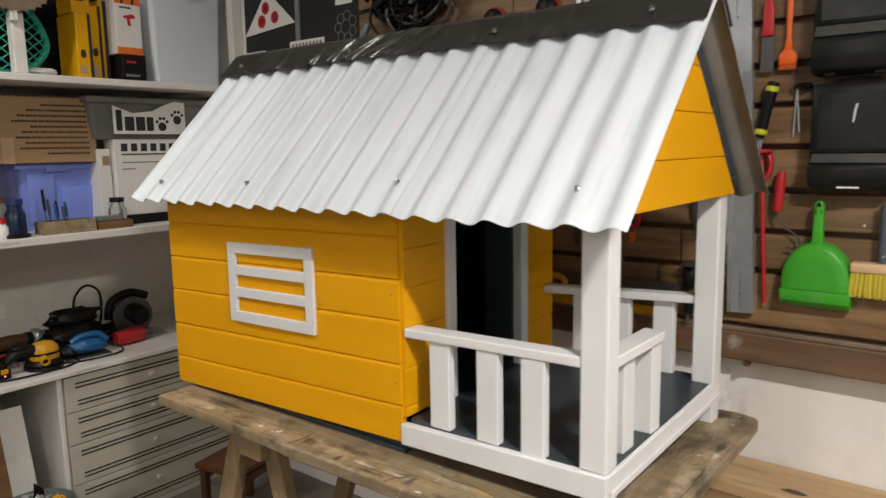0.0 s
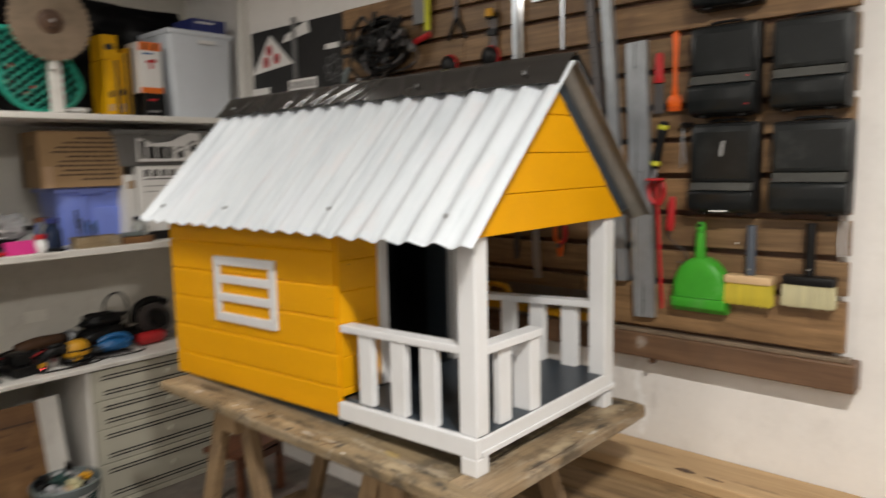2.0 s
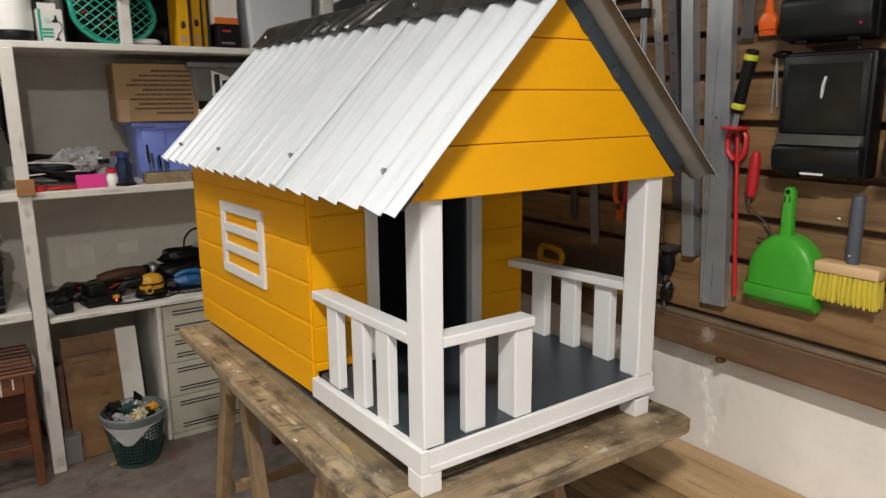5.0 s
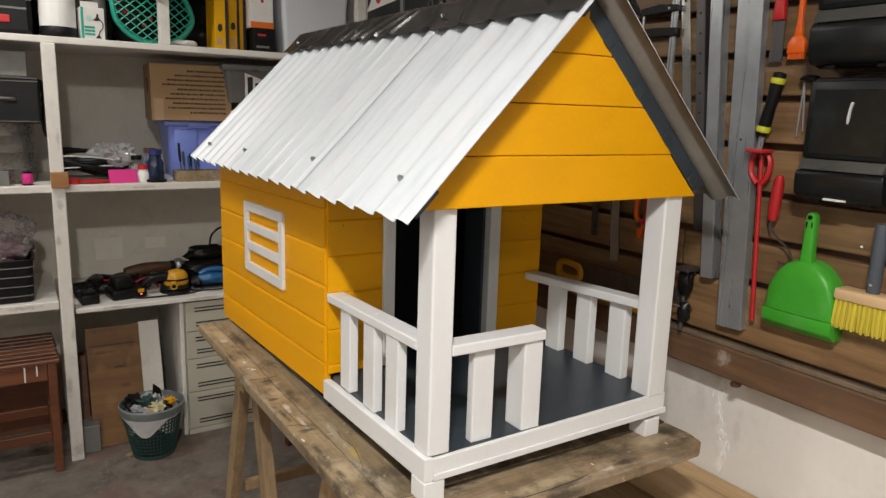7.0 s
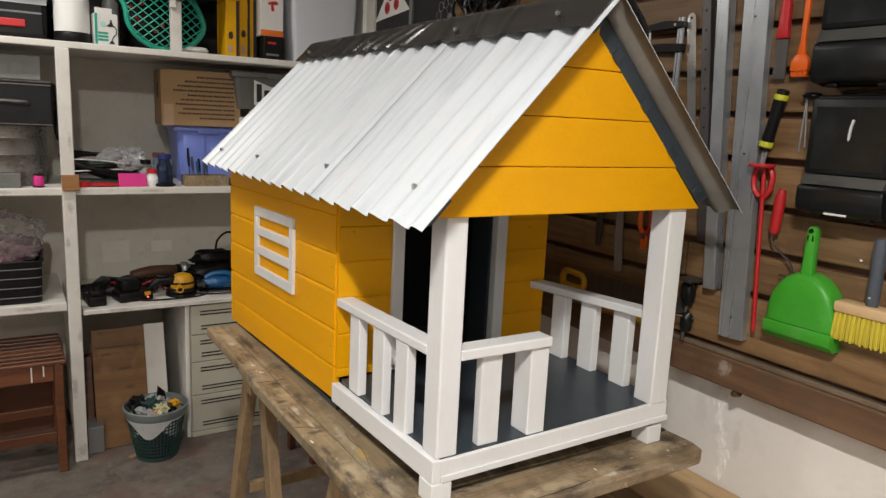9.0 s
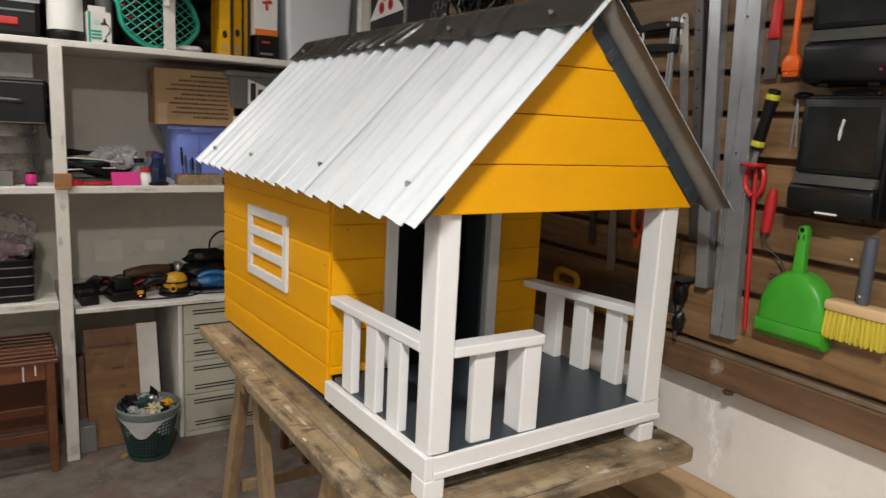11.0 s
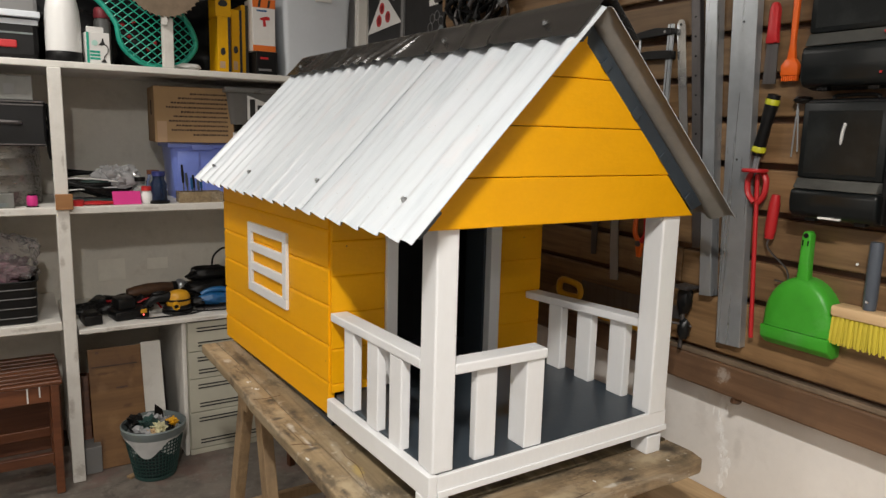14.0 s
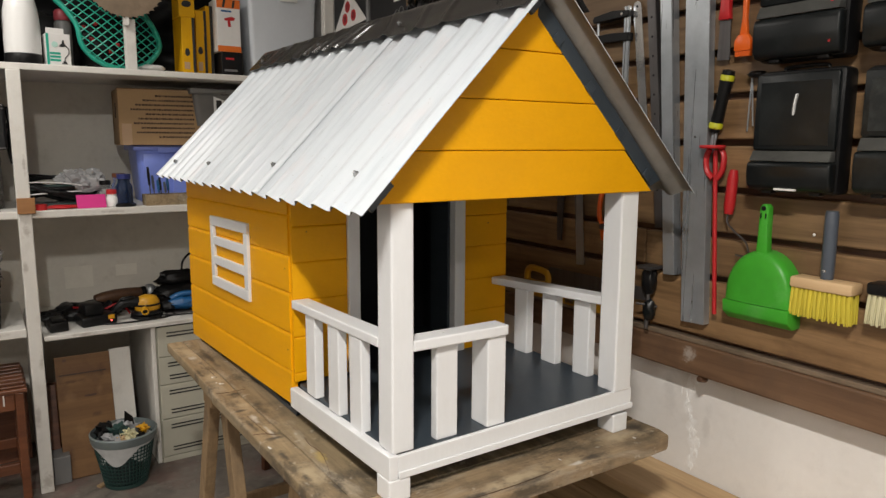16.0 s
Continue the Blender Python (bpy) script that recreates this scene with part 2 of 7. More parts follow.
PALETEAL = paint("pale_teal_print", (0.45, 0.70, 0.62), 0.5, 0.1)
PINK = paint("pink_card", (0.68, 0.03, 0.25), 0.6, 0.06)
LIME = paint("lime_yellow_rubber", (0.55, 0.55, 0.02), 0.5, 0.1)
TOOLYELLOW = paint("tool_yellow_plastic", (0.60, 0.30, 0.01), 0.4, 0.15, dirty=0.3)
TOOLBLUE = paint("tool_blue_plastic", (0.010, 0.10, 0.27), 0.4, 0.15, dirty=0.2)
BRISTLE = paint("yellow_bristles", (0.66, 0.54, 0.05), 0.7, 0.2, 200, bump=0.6, streak=(1, 1, 0.1))
PALEBRISTLE = paint("cream_bristles", (0.62, 0.58, 0.36), 0.7, 0.2, 200, bump=0.6, streak=(1, 1, 0.1))
CARD = paint("brown_cardboard", (0.37, 0.24, 0.122), 0.8, 0.12, 60, dirty=0.2, dirt=(0.26, 0.16, 0.09))
CARDPALE = paint("pale_brown_tape", (0.46, 0.31, 0.19), 0.4, 0.05)
PRINT = paint("dark_brown_print", (0.06, 0.035, 0.022), 0.8, 0.1)
BLACKPRINT = paint("black_print", (0.02, 0.02, 0.02), 0.6, 0.1)
WHITECARD = paint("white_card", (0.75, 0.74, 0.72), 0.6, 0.05, dirty=0.15)
WHITEPLASTIC = paint("white_plastic", (0.78, 0.78, 0.77), 0.3, 0.03)
ICEBLUE = paint("pale_blue_white_plastic", (0.64, 0.68, 0.73), 0.35, 0.05, dirty=0.15, dirt=(0.5, 0.52, 0.55))
BOXYELLOW = paint("yellow_printed_card", (0.74, 0.39, 0.004), 0.45, 0.1, shine=0.25)
BOXORANGE = paint("orange_printed_card", (0.75, 0.17, 0.02), 0.4, 0.08)
NAVY = paint("navy_printed_card", (0.02, 0.03, 0.16), 0.4, 0.1)
CHALKBOARD = paint("black_board", (0.012, 0.012, 0.013), 0.6, 0.3, dirty=0.15, dirt=(0.06, 0.06, 0.06))
BLADE = paint("dusty_saw_blade_steel", (0.26, 0.195, 0.135), 0.5, 0.3, 40, metal=0.4, dirty=0.6, dirt=(0.10, 0.07, 0.045))
ALUMINIUM = metal("worn_aluminium_pot", (0.24, 0.23, 0.21), 0.28, 0, full=0.5)
GLASSBLUE = clear("blue_glass", (0.012, 0.028, 0.075), 0.1, 0.3)
GLASS = clear("clear_glass", (0.9, 0.95, 0.93), 0.05, 0.9)
FILM = clear("clear_plastic_film", (0.95, 0.94, 0.95), 0.10, 0.92, 1.16)
PINKFILM = paint("pinkish_plastic_bag", (0.26, 0.155, 0.185), 0.16, 0.6, 18, bump=1.0, streak=(0.4, 1, 2.5))
BAGFILM = paint("grey_translucent_bag", (0.33, 0.335, 0.345), 0.10, 0.45, 22, bump=1.0, shine=0.8, streak=(0.6, 1, 1.6))
BINFILM = paint("pale_bin_liner", (0.58, 0.59, 0.59), 0.25, 0.2, 25, bump=0.9)
BASKET = paint("dark_green_basket_plastic", (0.020, 0.055, 0.05), 0.4, 0.2)
RIMGREY = paint("grey_green_rim_plastic", (0.165, 0.195, 0.20), 0.4, 0.2, dirty=0.4, dirt=(0.22, 0.26, 0.06))


def concrete():
    m, t, b = nodes_of("concrete_floor")
    w = coords(t, vary=False)
    broad, mid, fine = noise_of(t, w, 1.3, 6, 0.6), noise_of(t, w, 7.0, 8, 0.65), noise_of(t, w, 90.0, 3)
    c = ramp(t, mid, (0.3, (0.085, 0.073, 0.063)), (0.7, (0.215, 0.188, 0.158)))
    red = ramp(t, noise_of(t, w, 2.1, 9, 0.72, 0.3), (0.49, (0, 0, 0)), (0.66, (0.6, 0.6, 0.6)))
    c = mixed(t, red, c, (0.205, 0.085, 0.073))
    c = mixed(t, ramp(t, broad, (0.45, (0, 0, 0)), (0.7, (0.5, 0.5, 0.5))), c, (0.13, 0.115, 0.105))
    c = mixed(t, ramp(t, noise_of(t, w, 16.0, 8, 0.7), (0.55, (0, 0, 0)), (0.66, (0.5, 0.5, 0.5))), c, (0.25, 0.225, 0.195))
    c = mixed(t, ramp(t, noise_of(t, w, 4.5, 9, 0.75, 0.6), (0.57, (0, 0, 0)), (0.64, (0.55, 0.55, 0.55))), c, (0.055, 0.046, 0.040))
    t.links.new(c, b.inputs["Base Color"])
    b.inputs["Roughness"].default_value = 0.75
    bumped(t, b, fine, 0.3, 0.002)
    return m


CONCRETE = concrete()
# for the unseen walls and ceiling: tones picked for the light they bounce
BOUNCEWALL = paint("pale_bounce_wall", (0.66, 0.64, 0.61), 0.85, 0.12, 40, dirty=0.3, bump=0.4)
BOUNCECEIL = paint("pale_bounce_ceiling", (0.70, 0.685, 0.66), 0.9, 0.1)

# ---- builders ----
def part(name, bm, material, parent=None, label="", smooth=None, loc=(0, 0, 0)):
    """One mesh object from a bmesh, under its thing or part."""
    me = bpy.data.meshes.new(name)
    bm.to_mesh(me)
    bm.free()
    for m in material if isinstance(material, (list, tuple)) else (material,):
        me.materials.append(m)
    if smooth is not None:
        me.polygons.foreach_set("use_smooth", [True] * len(me.polygons))
        me.set_sharp_from_angle(angle=radians(smooth))
    ob = new(name, me)
    ob.location = loc
    if parent:
        ob.parent = parent
    if label:
        ob["label"] = label
    return ob


def thing(name, base, label, category, group="", turn=0.0, kind=""):
    """The Empty at the base of a thing."""
    ob = new(name)
    ob.empty_display_size = 0.05
    ob.matrix_basis = pose(*base, 0, 0, turn)
    return tagged(ob, label, category, group, kind)


def slab(lo, hi, bevel=0.0, bm=None, turn=None, mat=0):
    """A block from corner to corner, its edges bevelled."""
    one = bmesh.new()
    c = [(a + b) / 2 for a, b in zip(lo, hi)]
    s = [abs(b - a) for a, b in zip(lo, hi)]
    bmesh.ops.create_cube(one, size=1, matrix=Matrix.Translation(c) @ Matrix.Diagonal((*s, 1)))
    if bevel:
        bmesh.ops.bevel(one, geom=one.edges[:], offset=min(bevel, min(s) * 0.45), segments=2, affect="EDGES", profile=0.5)
    for f in one.faces:
        f.material_index = mat
    if turn is not None:
        one.transform(turn)
    return merge(bm, one)


def merge(bm, one):
    if bm is None:
        return one
    me = bpy.data.meshes.new("tmp")
    one.to_mesh(me)
    one.free()
    bm.from_mesh(me)
    bpy.data.meshes.remove(me)
    return bm


def lathe(profile, n=24, bm=None, at=(0, 0, 0), turn=None, squash=(1, 1), mat=0):
    """A turned body: (radius, height) from bottom to top round z."""
    one = bmesh.new()
    rings = []
    for r, h in profile:
        if r < 1e-6:
            rings.append([one.verts.new((0, 0, h))])
        else:
            rings.append([one.verts.new((r * math.cos(2 * math.pi * k / n) * squash[0], r * math.sin(2 * math.pi * k / n) * squash[1], h)) for k in range(n)])
    for a, b in zip(rings, rings[1:]):
        for k in range(n):
            q = [a[k % len(a)], a[(k + 1) % len(a)], b[(k + 1) % len(b)], b[k % len(b)]]
            u = list(dict.fromkeys(q))
            if len(u) > 2:
                one.faces.new(u)
    for f in one.faces:
        f.material_index = mat
    if turn is not None:
        one.transform(turn)
    one.transform(Matrix.Translation(at))
    return merge(bm, one)


def tube(points, r, n=8, bm=None, mat=0, closed=False):
    """A round bar along points; r is one radius or one for each point."""
    one = bmesh.new()
    pts = [Vector(p) for p in points]
    rs = r if isinstance(r, (list, tuple)) else [r] * len(pts)
    side = None
    rings = []
    for i, p in enumerate(pts):
        a = pts[i - 1] if i or closed else pts[0]
        b = pts[(i + 1) % len(pts)] if i + 1 < len(pts) or closed else pts[-1]
        d = (b - a).normalized()
        if side is None:
            side = d.orthogonal().normalized()
        side = (side - d * side.dot(d)).normalized()
        up = d.cross(side)
        rings.append([one.verts.new(p + rs[i] * (math.cos(2 * math.pi * k / n) * side + math.sin(2 * math.pi * k / n) * up)) for k in range(n)])
    pairs = list(zip(rings, rings[1:])) + ([(rings[-1], rings[0])] if closed else [])
    for a, b in pairs:
        for k in range(n):
            one.faces.new((a[k], a[(k + 1) % n], b[(k + 1) % n], b[k]))
    if not closed:
        one.faces.new(rings[0][::-1])
        one.faces.new(rings[-1])
    for f in one.faces:
        f.material_index = mat
    return merge(bm, one)


def smoothed(points, steps=6, closed=False):
    """A Catmull-Rom curve through points."""
    p = [Vector(q) for q in points]
    n, out = len(p), []
    for i in range(n if closed else n - 1):
        a, b, c, d = (p[(i + k) % n] if closed else p[min(max(i + k, 0), n - 1)] for k in (-1, 0, 1, 2))
        for k in range(steps):
            u = k / steps
            out.append(0.5 * (2 * b + (c - a) * u + (2 * a - 5 * b + 4 * c - d) * u * u + (3 * b - a - 3 * c + d) * u ** 3))
    return out if closed else out + [p[-1]]


def prism(outline, d0, d1, plane="xz", bevel=0.0, bm=None, mat=0):
    """A flat outline (two coordinates each) drawn out from d0 to d1 along the third axis."""
    one = bmesh.new()
    put = {"xz": lambda u, v, d: (u, d, v), "yz": lambda u, v, d: (d, u, v), "xy": lambda u, v, d: (u, v, d)}[plane]
    a = [one.verts.new(put(u, v, d0)) for u, v in outline]
    b = [one.verts.new(put(u, v, d1)) for u, v in outline]
    one.faces.new(a)
    one.faces.new(b[::-1])
    for k in range(len(a)):
        one.faces.new((a[k], b[k], b[(k + 1) % len(b)], a[(k + 1) % len(a)]))
    bmesh.ops.recalc_face_normals(one, faces=one.faces[:])
    if bevel:
        bmesh.ops.bevel(one, geom=one.edges[:], offset=bevel, segments=2, affect="EDGES", profile=0.5)
    for f in one.faces:
        f.material_index = mat
    return merge(bm, one)


def lump(size, rough, at=(0, 0, 0), seed=0, detail=3, bm=None, mat=0):
    """A crumpled rounded body."""
    one = bmesh.new()
    bmesh.ops.create_icosphere(one, subdivisions=detail, radius=1)
    for v in one.verts:
        k = 1 + rough * noise.fractal(v.co * 2.2 + Vector((seed * 3.7, seed, 0)), 0.8, 2.0, 4)
        v.co = Vector((v.co.x * size[0] * k + at[0], v.co.y * size[1] * k + at[1], v.co.z * size[2] * k + at[2]))
    for f in one.faces:
        f.material_index = mat
    return merge(bm, one)


def solo(name, bm, material, at, label, category, group="", turn=0.0, smooth=None, kind=""):
    """A thing that is one mesh."""
    ob = part(name, bm, material, None, label, smooth)
    ob.matrix_basis = pose(*at, 0, 0, turn)
    return tagged(ob, label, category, group, kind)


def structure(name, bm, material, label, category, parent=None):
    return tagged(part(name, bm, material, parent), label, category, kind="structure")

# ---- the room ----
WALLX, WALLY, CEIL = 1.0, 3.0, 2.8
structure("floor", slab((-4.0, -4.0, -0.15), (1.15, 3.15, 0.0)), CONCRETE, "worn grey concrete floor with reddish stains", "floor")
structure("ceiling", slab((-4.0, -4.0, CEIL), (1.15, 3.15, CEIL + 0.15)), BOUNCECEIL, "plain pale ceiling out of view, added to bounce light", "ceiling")
structure("wall_north", slab((-4.0, WALLY, 0.0), (1.15, WALLY + 0.15, CEIL)), CREAMPLASTER, "cream white plaster wall behind the shelves", "wall")
wall_east = structure("wall_east", slab((WALLX, -4.0, 0.0), (WALLX + 0.15, WALLY, CEIL)), PLASTER, "white plaster wall carrying wooden tool slats", "wall")
# two walls out of view, added to close the room and return fill
structure("wall_west", slab((-4.15, -4.0, 0.0), (-4.0, 3.15, CEIL)), BOUNCEWALL, "plain pale wall out of view, added to bounce light", "wall")
structure("wall_south", slab((-4.0, -4.15, 0.0), (1.15, -4.0, CEIL)), BOUNCEWALL, "plain pale wall out of view, added to bounce light", "wall")

spotted(PLASTER, (0.55, 0.52, 0.49), 0.35, [((0, 0.17, 0.86), (0, 0.05, 0.14)), ((0, 0.05, 0.80), (0, 0.03, 0.12))], 0.9, 24.0)
spotted(PLASTER, (0.93, 0.925, 0.915), 0.95, [((0, 0.098 + 0.012 * math.sin(z * 24), z), (0, 0.034, 0.05)) for z in (0.68, 0.73, 0.78, 0.83, 0.88, 0.93)], 0.9, 40.0)
spotted(BEAMFACE, (0.42, 0.37, 0.32), 0.7, [((0, -0.388, -0.042), (0, 0.038, 0.042))], 0.8, 90.0)

# scuffs on the shelving's uprights and edges, stains on the lumber
spotted(SHELFPAINT, (0.33, 0.29, 0.25), 0.55, [((x, 0, z), (wx, 0, wz)) for x, z, wx, wz in ((0.165, 1.17, 0.03, 0.06), (0.15, 1.02, 0.02, 0.05), (0.18, 0.60, 0.02, 0.08), (0.15, 0.36, 0.025, 0.10), (0.165, 0.06, 0.05, 0.07), (0.175, 1.45, 0.015, 0.08), (0.36, 0.698, 0.10, 0.016), (0.75, 0.698, 0.12, 0.014), (0.50, 1.24, 0.12, 0.012), (-0.10, 1.24, 0.12, 0.014), (0.0, 0.735, 0.12, 0.018))], 0.8, 40.0)
spotted(LUMBER, (0.075, 0.05, 0.03), 0.7, [((x, y, 0), (wx, wy, 0)) for x, y, wx, wy in ((0.53, -0.30, 0.012, 0.35), (0.64, -0.10, 0.014, 0.25), (0.69, -0.55, 0.02, 0.20), (0.57, 0.10, 0.02, 0.16), (0.76, -0.25, 0.015, 0.30), (0.50, -0.70, 0.02, 0.25), (0.72, 0.10, 0.02, 0.12))], 0.8, 22.0)
spotted(PALELUMBER, (0.22, 0.14, 0.07), 0.6, [((x, y, 0), (wx, wy, 0)) for x, y, wx, wy in ((0.86, -0.35, 0.016, 0.20), (0.92, 0.05, 0.012, 0.22), (0.82, -0.02, 0.012, 0.10), (0.90, -0.70, 0.02, 0.2))], 0.8, 22.0)

# tool panel: horizontal slats on battens, a dark beam and a steel rail below
panel = thing("tool_panel", (0.93, 0.45, 1.05), "brown wooden slat panel fixed to the white wall", "panel", kind="structure")
rnd = random.Random(4)
slat_z = [1.065, 1.225, 1.335, 1.447, 1.562, 1.672, 1.776, 1.885, 1.993, 2.102, 2.208]
for k, z0 in enumerate(slat_z):
    z1 = (slat_z[k + 1] if k + 1 < len(slat_z) else 2.31) - 0.016
    cuts = [-0.535, rnd.uniform(0.1, 0.9), 1.52]
    for a, b in zip(cuts, cuts[1:]):
        o = rnd.uniform(-0.003, 0.003)
        part("slat", slab((0.0 + o, a - 0.45 + 0.002, z0 - 1.05), (0.024 + o, b - 0.45 - 0.002, z1 - 1.05), 0.004), SLATWOOD, panel)
# dark sheet added behind the slats to deepen the shade in their gaps
part("backing", slab((0.0246, -0.50 - 0.45, 0.001), (0.036, 1.51 - 0.45, 1.24)), BEAMWOOD, panel, "dark sheet standing in for shade between the slats")
for y in (-0.45, 0.5, 1.4):
    part("batten", slab((0.0365, y - 0.03 - 0.45, 0.0), (0.07, y + 0.03 - 0.45, 1.24)), BEAMWOOD, panel)
part("lower_beam", slab((-0.006, -0.562 - 0.45, -0.095), (0.07, 1.52 - 0.45, -0.012), 0.006), BEAMFACE, panel, "dark brown wooden beam")
part("rail", slab((-0.002, -0.545 - 0.45, -0.011), (0.03, 1.52 - 0.45, 0.002), 0.002), BLADE, panel, "thin dusty steel rail")

# built-in shelving
SH = 2.36
shelving = thing("shelving", (-0.6, SH, 0.0), "white painted built-in shelving full of tools and boxes", "shelving", kind="structure")


def shelf_part(name, lo, hi, bevel=0.004):
    return part(name, slab([a - b for a, b in zip(lo, (-0.6, SH, 0))], [a - b for a, b in zip(hi, (-0.6, SH, 0))], bevel), SHELFPAINT, shelving)


shelf_part("top_shelf", (-2.4, SH, 1.839), (0.995, 2.995, 1.867))
shelf_part("middle_shelf", (-2.4, SH, 1.224), (0.995, 2.995, 1.256))
shelf_part("bench_top", (-0.404, SH - 0.005, 0.686), (0.995, 2.995, 0.708))
shelf_part("lower_shelf", (-2.4, SH, 0.714), (-0.466, 2.995, 0.752))
for x0, x1, z0, z1, y0 in ((-0.463, -0.411, 0.0, 1.8385, SH - 0.016), (-1.42, -1.37, 0.0, 1.8385, SH - 0.016), (0.0, 0.045, 1.8675, 2.084, SH + 0.01), (0.945, 0.995, 1.8675, 2.62, SH + 0.0)):
    shelf_part("upright", (x0, y0 if z0 == 0 else y0, z0), (x1, y0 + 0.04 if z0 == 0 else y0 + 0.045, z1))
shelf_part("bench_side", (0.035, SH + 0.02, 0.0), (0.055, 2.99, 0.6855))
shelf_part("divider", (-0.448, SH + 0.0265, 0.0), (-0.43, 2.99, 0.7135))
shelf_part("header_board", (-2.4, SH + 0.1, 2.62), (0.995, 2.995, 2.65))

# ---- the dog house on its table ----
ZT = 0.882
house = thing("dog_house", (0.0, 0.0, ZT), "yellow wooden dog house with white porch and corrugated roof", "dog house")


def hb(name, lo, hi, material, bevel=0.002, parent=None, label=""):
    return part(name, slab((lo[0], lo[1], lo[2] - ZT), (hi[0], hi[1], hi[2] - ZT), bevel), material, parent or house, label)


# base and deck
def leaned(ob, x=0.0, y0=0.0, z_by_x=0.0, z_by_y=0.0):
    """Skew a part a little, as a handmade thing is: x drifts along y, z along x and y."""
    for v in ob.data.vertices:
        v.co.x += x * (v.co.y - y0)
        v.co.z += z_by_x * (v.co.x - 0.03) + z_by_y * (v.co.y - y0)
    return ob


ROLL = 0.020
for x in (0.019, 0.5935):
    hb("skid", (x, 0.5135, ZT), (x + 0.045, 1.378, 0.8955), CHARCOAL)
leaned(hb("deck", (0.0235, 0.0265, 0.930), (0.6535, 0.495, 0.9705), CHARCOAL, 0.002, label="dark slate painted porch deck"), z_by_x=ROLL)
hb("house_floor", (0.025, 0.5005, 0.8960), (0.635, 1.35, 0.94), CHARCOAL, 0.0)
# beams round the deck
leaned(hb("beam", (0.0035, 0.0155, 0.9255), (0.023, 0.5085, 0.9735), WHITE), y0=0.0155, z_by_y=-0.028)
leaned(hb("beam", (0.0232, 0.0165, 0.9285), (0.656, 0.0260, 0.9705), WHITE), z_by_x=ROLL)
hb("beam", (0.636, 0.0408, 0.898), (0.656, 0.5, 0.9295), WHITE)
leaned(hb("trim", (0.0232, 0.0125, 0.926), (0.6585, 0.0162, 0.940), WHITE, 0.0015), z_by_x=ROLL * 0.6)
# posts with their feet
for x0, x1, y0, low in ((0.0128, 0.0605, 0.0195, 0.9740), (0.5965, 0.6505, 0.0145, 0.9800)):
    hb("post", (x0, y0, low), (x1, y0 + 0.055, 1.4475), WHITE, 0.004)
for x0, y0 in ((0.0025, 0.0145), (0.597, 0.0145)):
    hb("foot", (x0, y0, ZT), (x0 + 0.047, y0 + 0.050, 0.9255), WHITE, 0.003)
hb("foot", (0.6, 0.45, ZT), (0.645, 0.495, 0.8975), WHITE, 0.003)

# walls of grooved planks: a core and proud boards
rows_z = [0.902, 0.99, 1.09, 1.188, 1.287, 1.386, 1.452]
rows_front = [0.9145, 1.0005, 1.0955, 1.1945, 1.2855, 1.380, 1.447]
rows_back = [0.8885, 0.9695, 1.0690, 1.1715, 1.2690, 1.367, 1.440]
rows_porch = [0.9745, 0.997, 1.086, 1.176, 1.268, 1.354, 1.445]


def plank_wall(name, axis, at, out, u0, u1, zs, trim=0.017, thick=0.016, depth=0.0062, far=None, drift=0.0):
    """A wall whose face stands at 'at' on an axis and looks along out (+1 or -1); far: the joints' heights at its far end."""
    inner = at - out * thick
    back = inner - out * 0.012
    lo, hi = min(inner - out * 0.0006, back), max(inner - out * 0.0006, back)
    a, b = u0 + trim, u1 - trim
    bm = slab((lo, a, zs[0] + 0.024 - ZT), (hi, b, zs[-1] - ZT)) if axis == "x" else slab((a, lo, zs[0] - ZT), (b, hi, zs[-1] - ZT))
    core = leaned(part(name, bm, NEARBLACK, house, "near-black inner layer behind the planks"), drift, u0)
    far = far or zs
    for k, (z0, z1) in enumerate(zip(zs, zs[1:])):
        e = rnd.uniform(-0.0015, 0.0015)
        f, g, lo_z, hi_z = at + e * 0.3, out * depth, z0 + 0.0002 - ZT, z1 - 0.0002 - ZT
        cut = [(inner, lo_z), (f - g * 0.35, lo_z), (f, lo_z + 0.0022), (f, hi_z - depth * 1.5), (f - g * 0.3, hi_z - depth * 0.6), (f - g, hi_z), (inner, hi_z)]
        bm = prism(cut, u0, u1, "xz" if axis == "x" else "yz")
        if axis == "x":
            for v in bm.verts:
                u, w = (v.co.y - u0) / (u1 - u0), (v.co.z - lo_z) / (hi_z - lo_z)
                v.co.z += u * ((far[k] - z0) * (1 - w) + (far[k + 1] - z1) * w)
                v.co.x += drift * (v.co.y - u0)
        part("plank", bm, YELLOW, core)
    return core


DRIFT = -0.0158
plank_wall("wall_side", "x", 0.0075, -1, 0.5090, 1.392, rows_front, far=rows_back, drift=DRIFT)
plank_wall("wall_side", "x", 0.656, 1, 0.5005, 1.386, rows_z)
plank_wall("wall_back", "y", 1.378, 1, 0.0195, 0.6385, rows_z)
plank_wall("wall_front", "y", 0.4968, -1, 0.0125, 0.1550, rows_porch, trim=0.012, depth=0.0035)
plank_wall("wall_front", "y", 0.497, -1, 0.5065, 0.6560, rows_porch, trim=0.018, depth=0.0035)

# door opening: white casing, dark reveals and a near-black sheet further inside
door = hb("door_frame", (0.1555, 0.486, 0.9755), (0.1865, 0.513, 1.40), WHITE, 0.002)
hb("door_jamb", (0.4720, 0.486, 0.9785), (0.5060, 0.513, 1.40), WHITE, 0.002, door)
hb("lintel", (0.1555, 0.486, 1.4005), (0.5060, 0.513, 1.45), WHITE, 0.002, door)
hb("reveal", (0.466, 0.5135, 0.945), (0.486, 0.60, 1.40), CHARCOAL, 0.001, door, "charcoal painted door reveal")
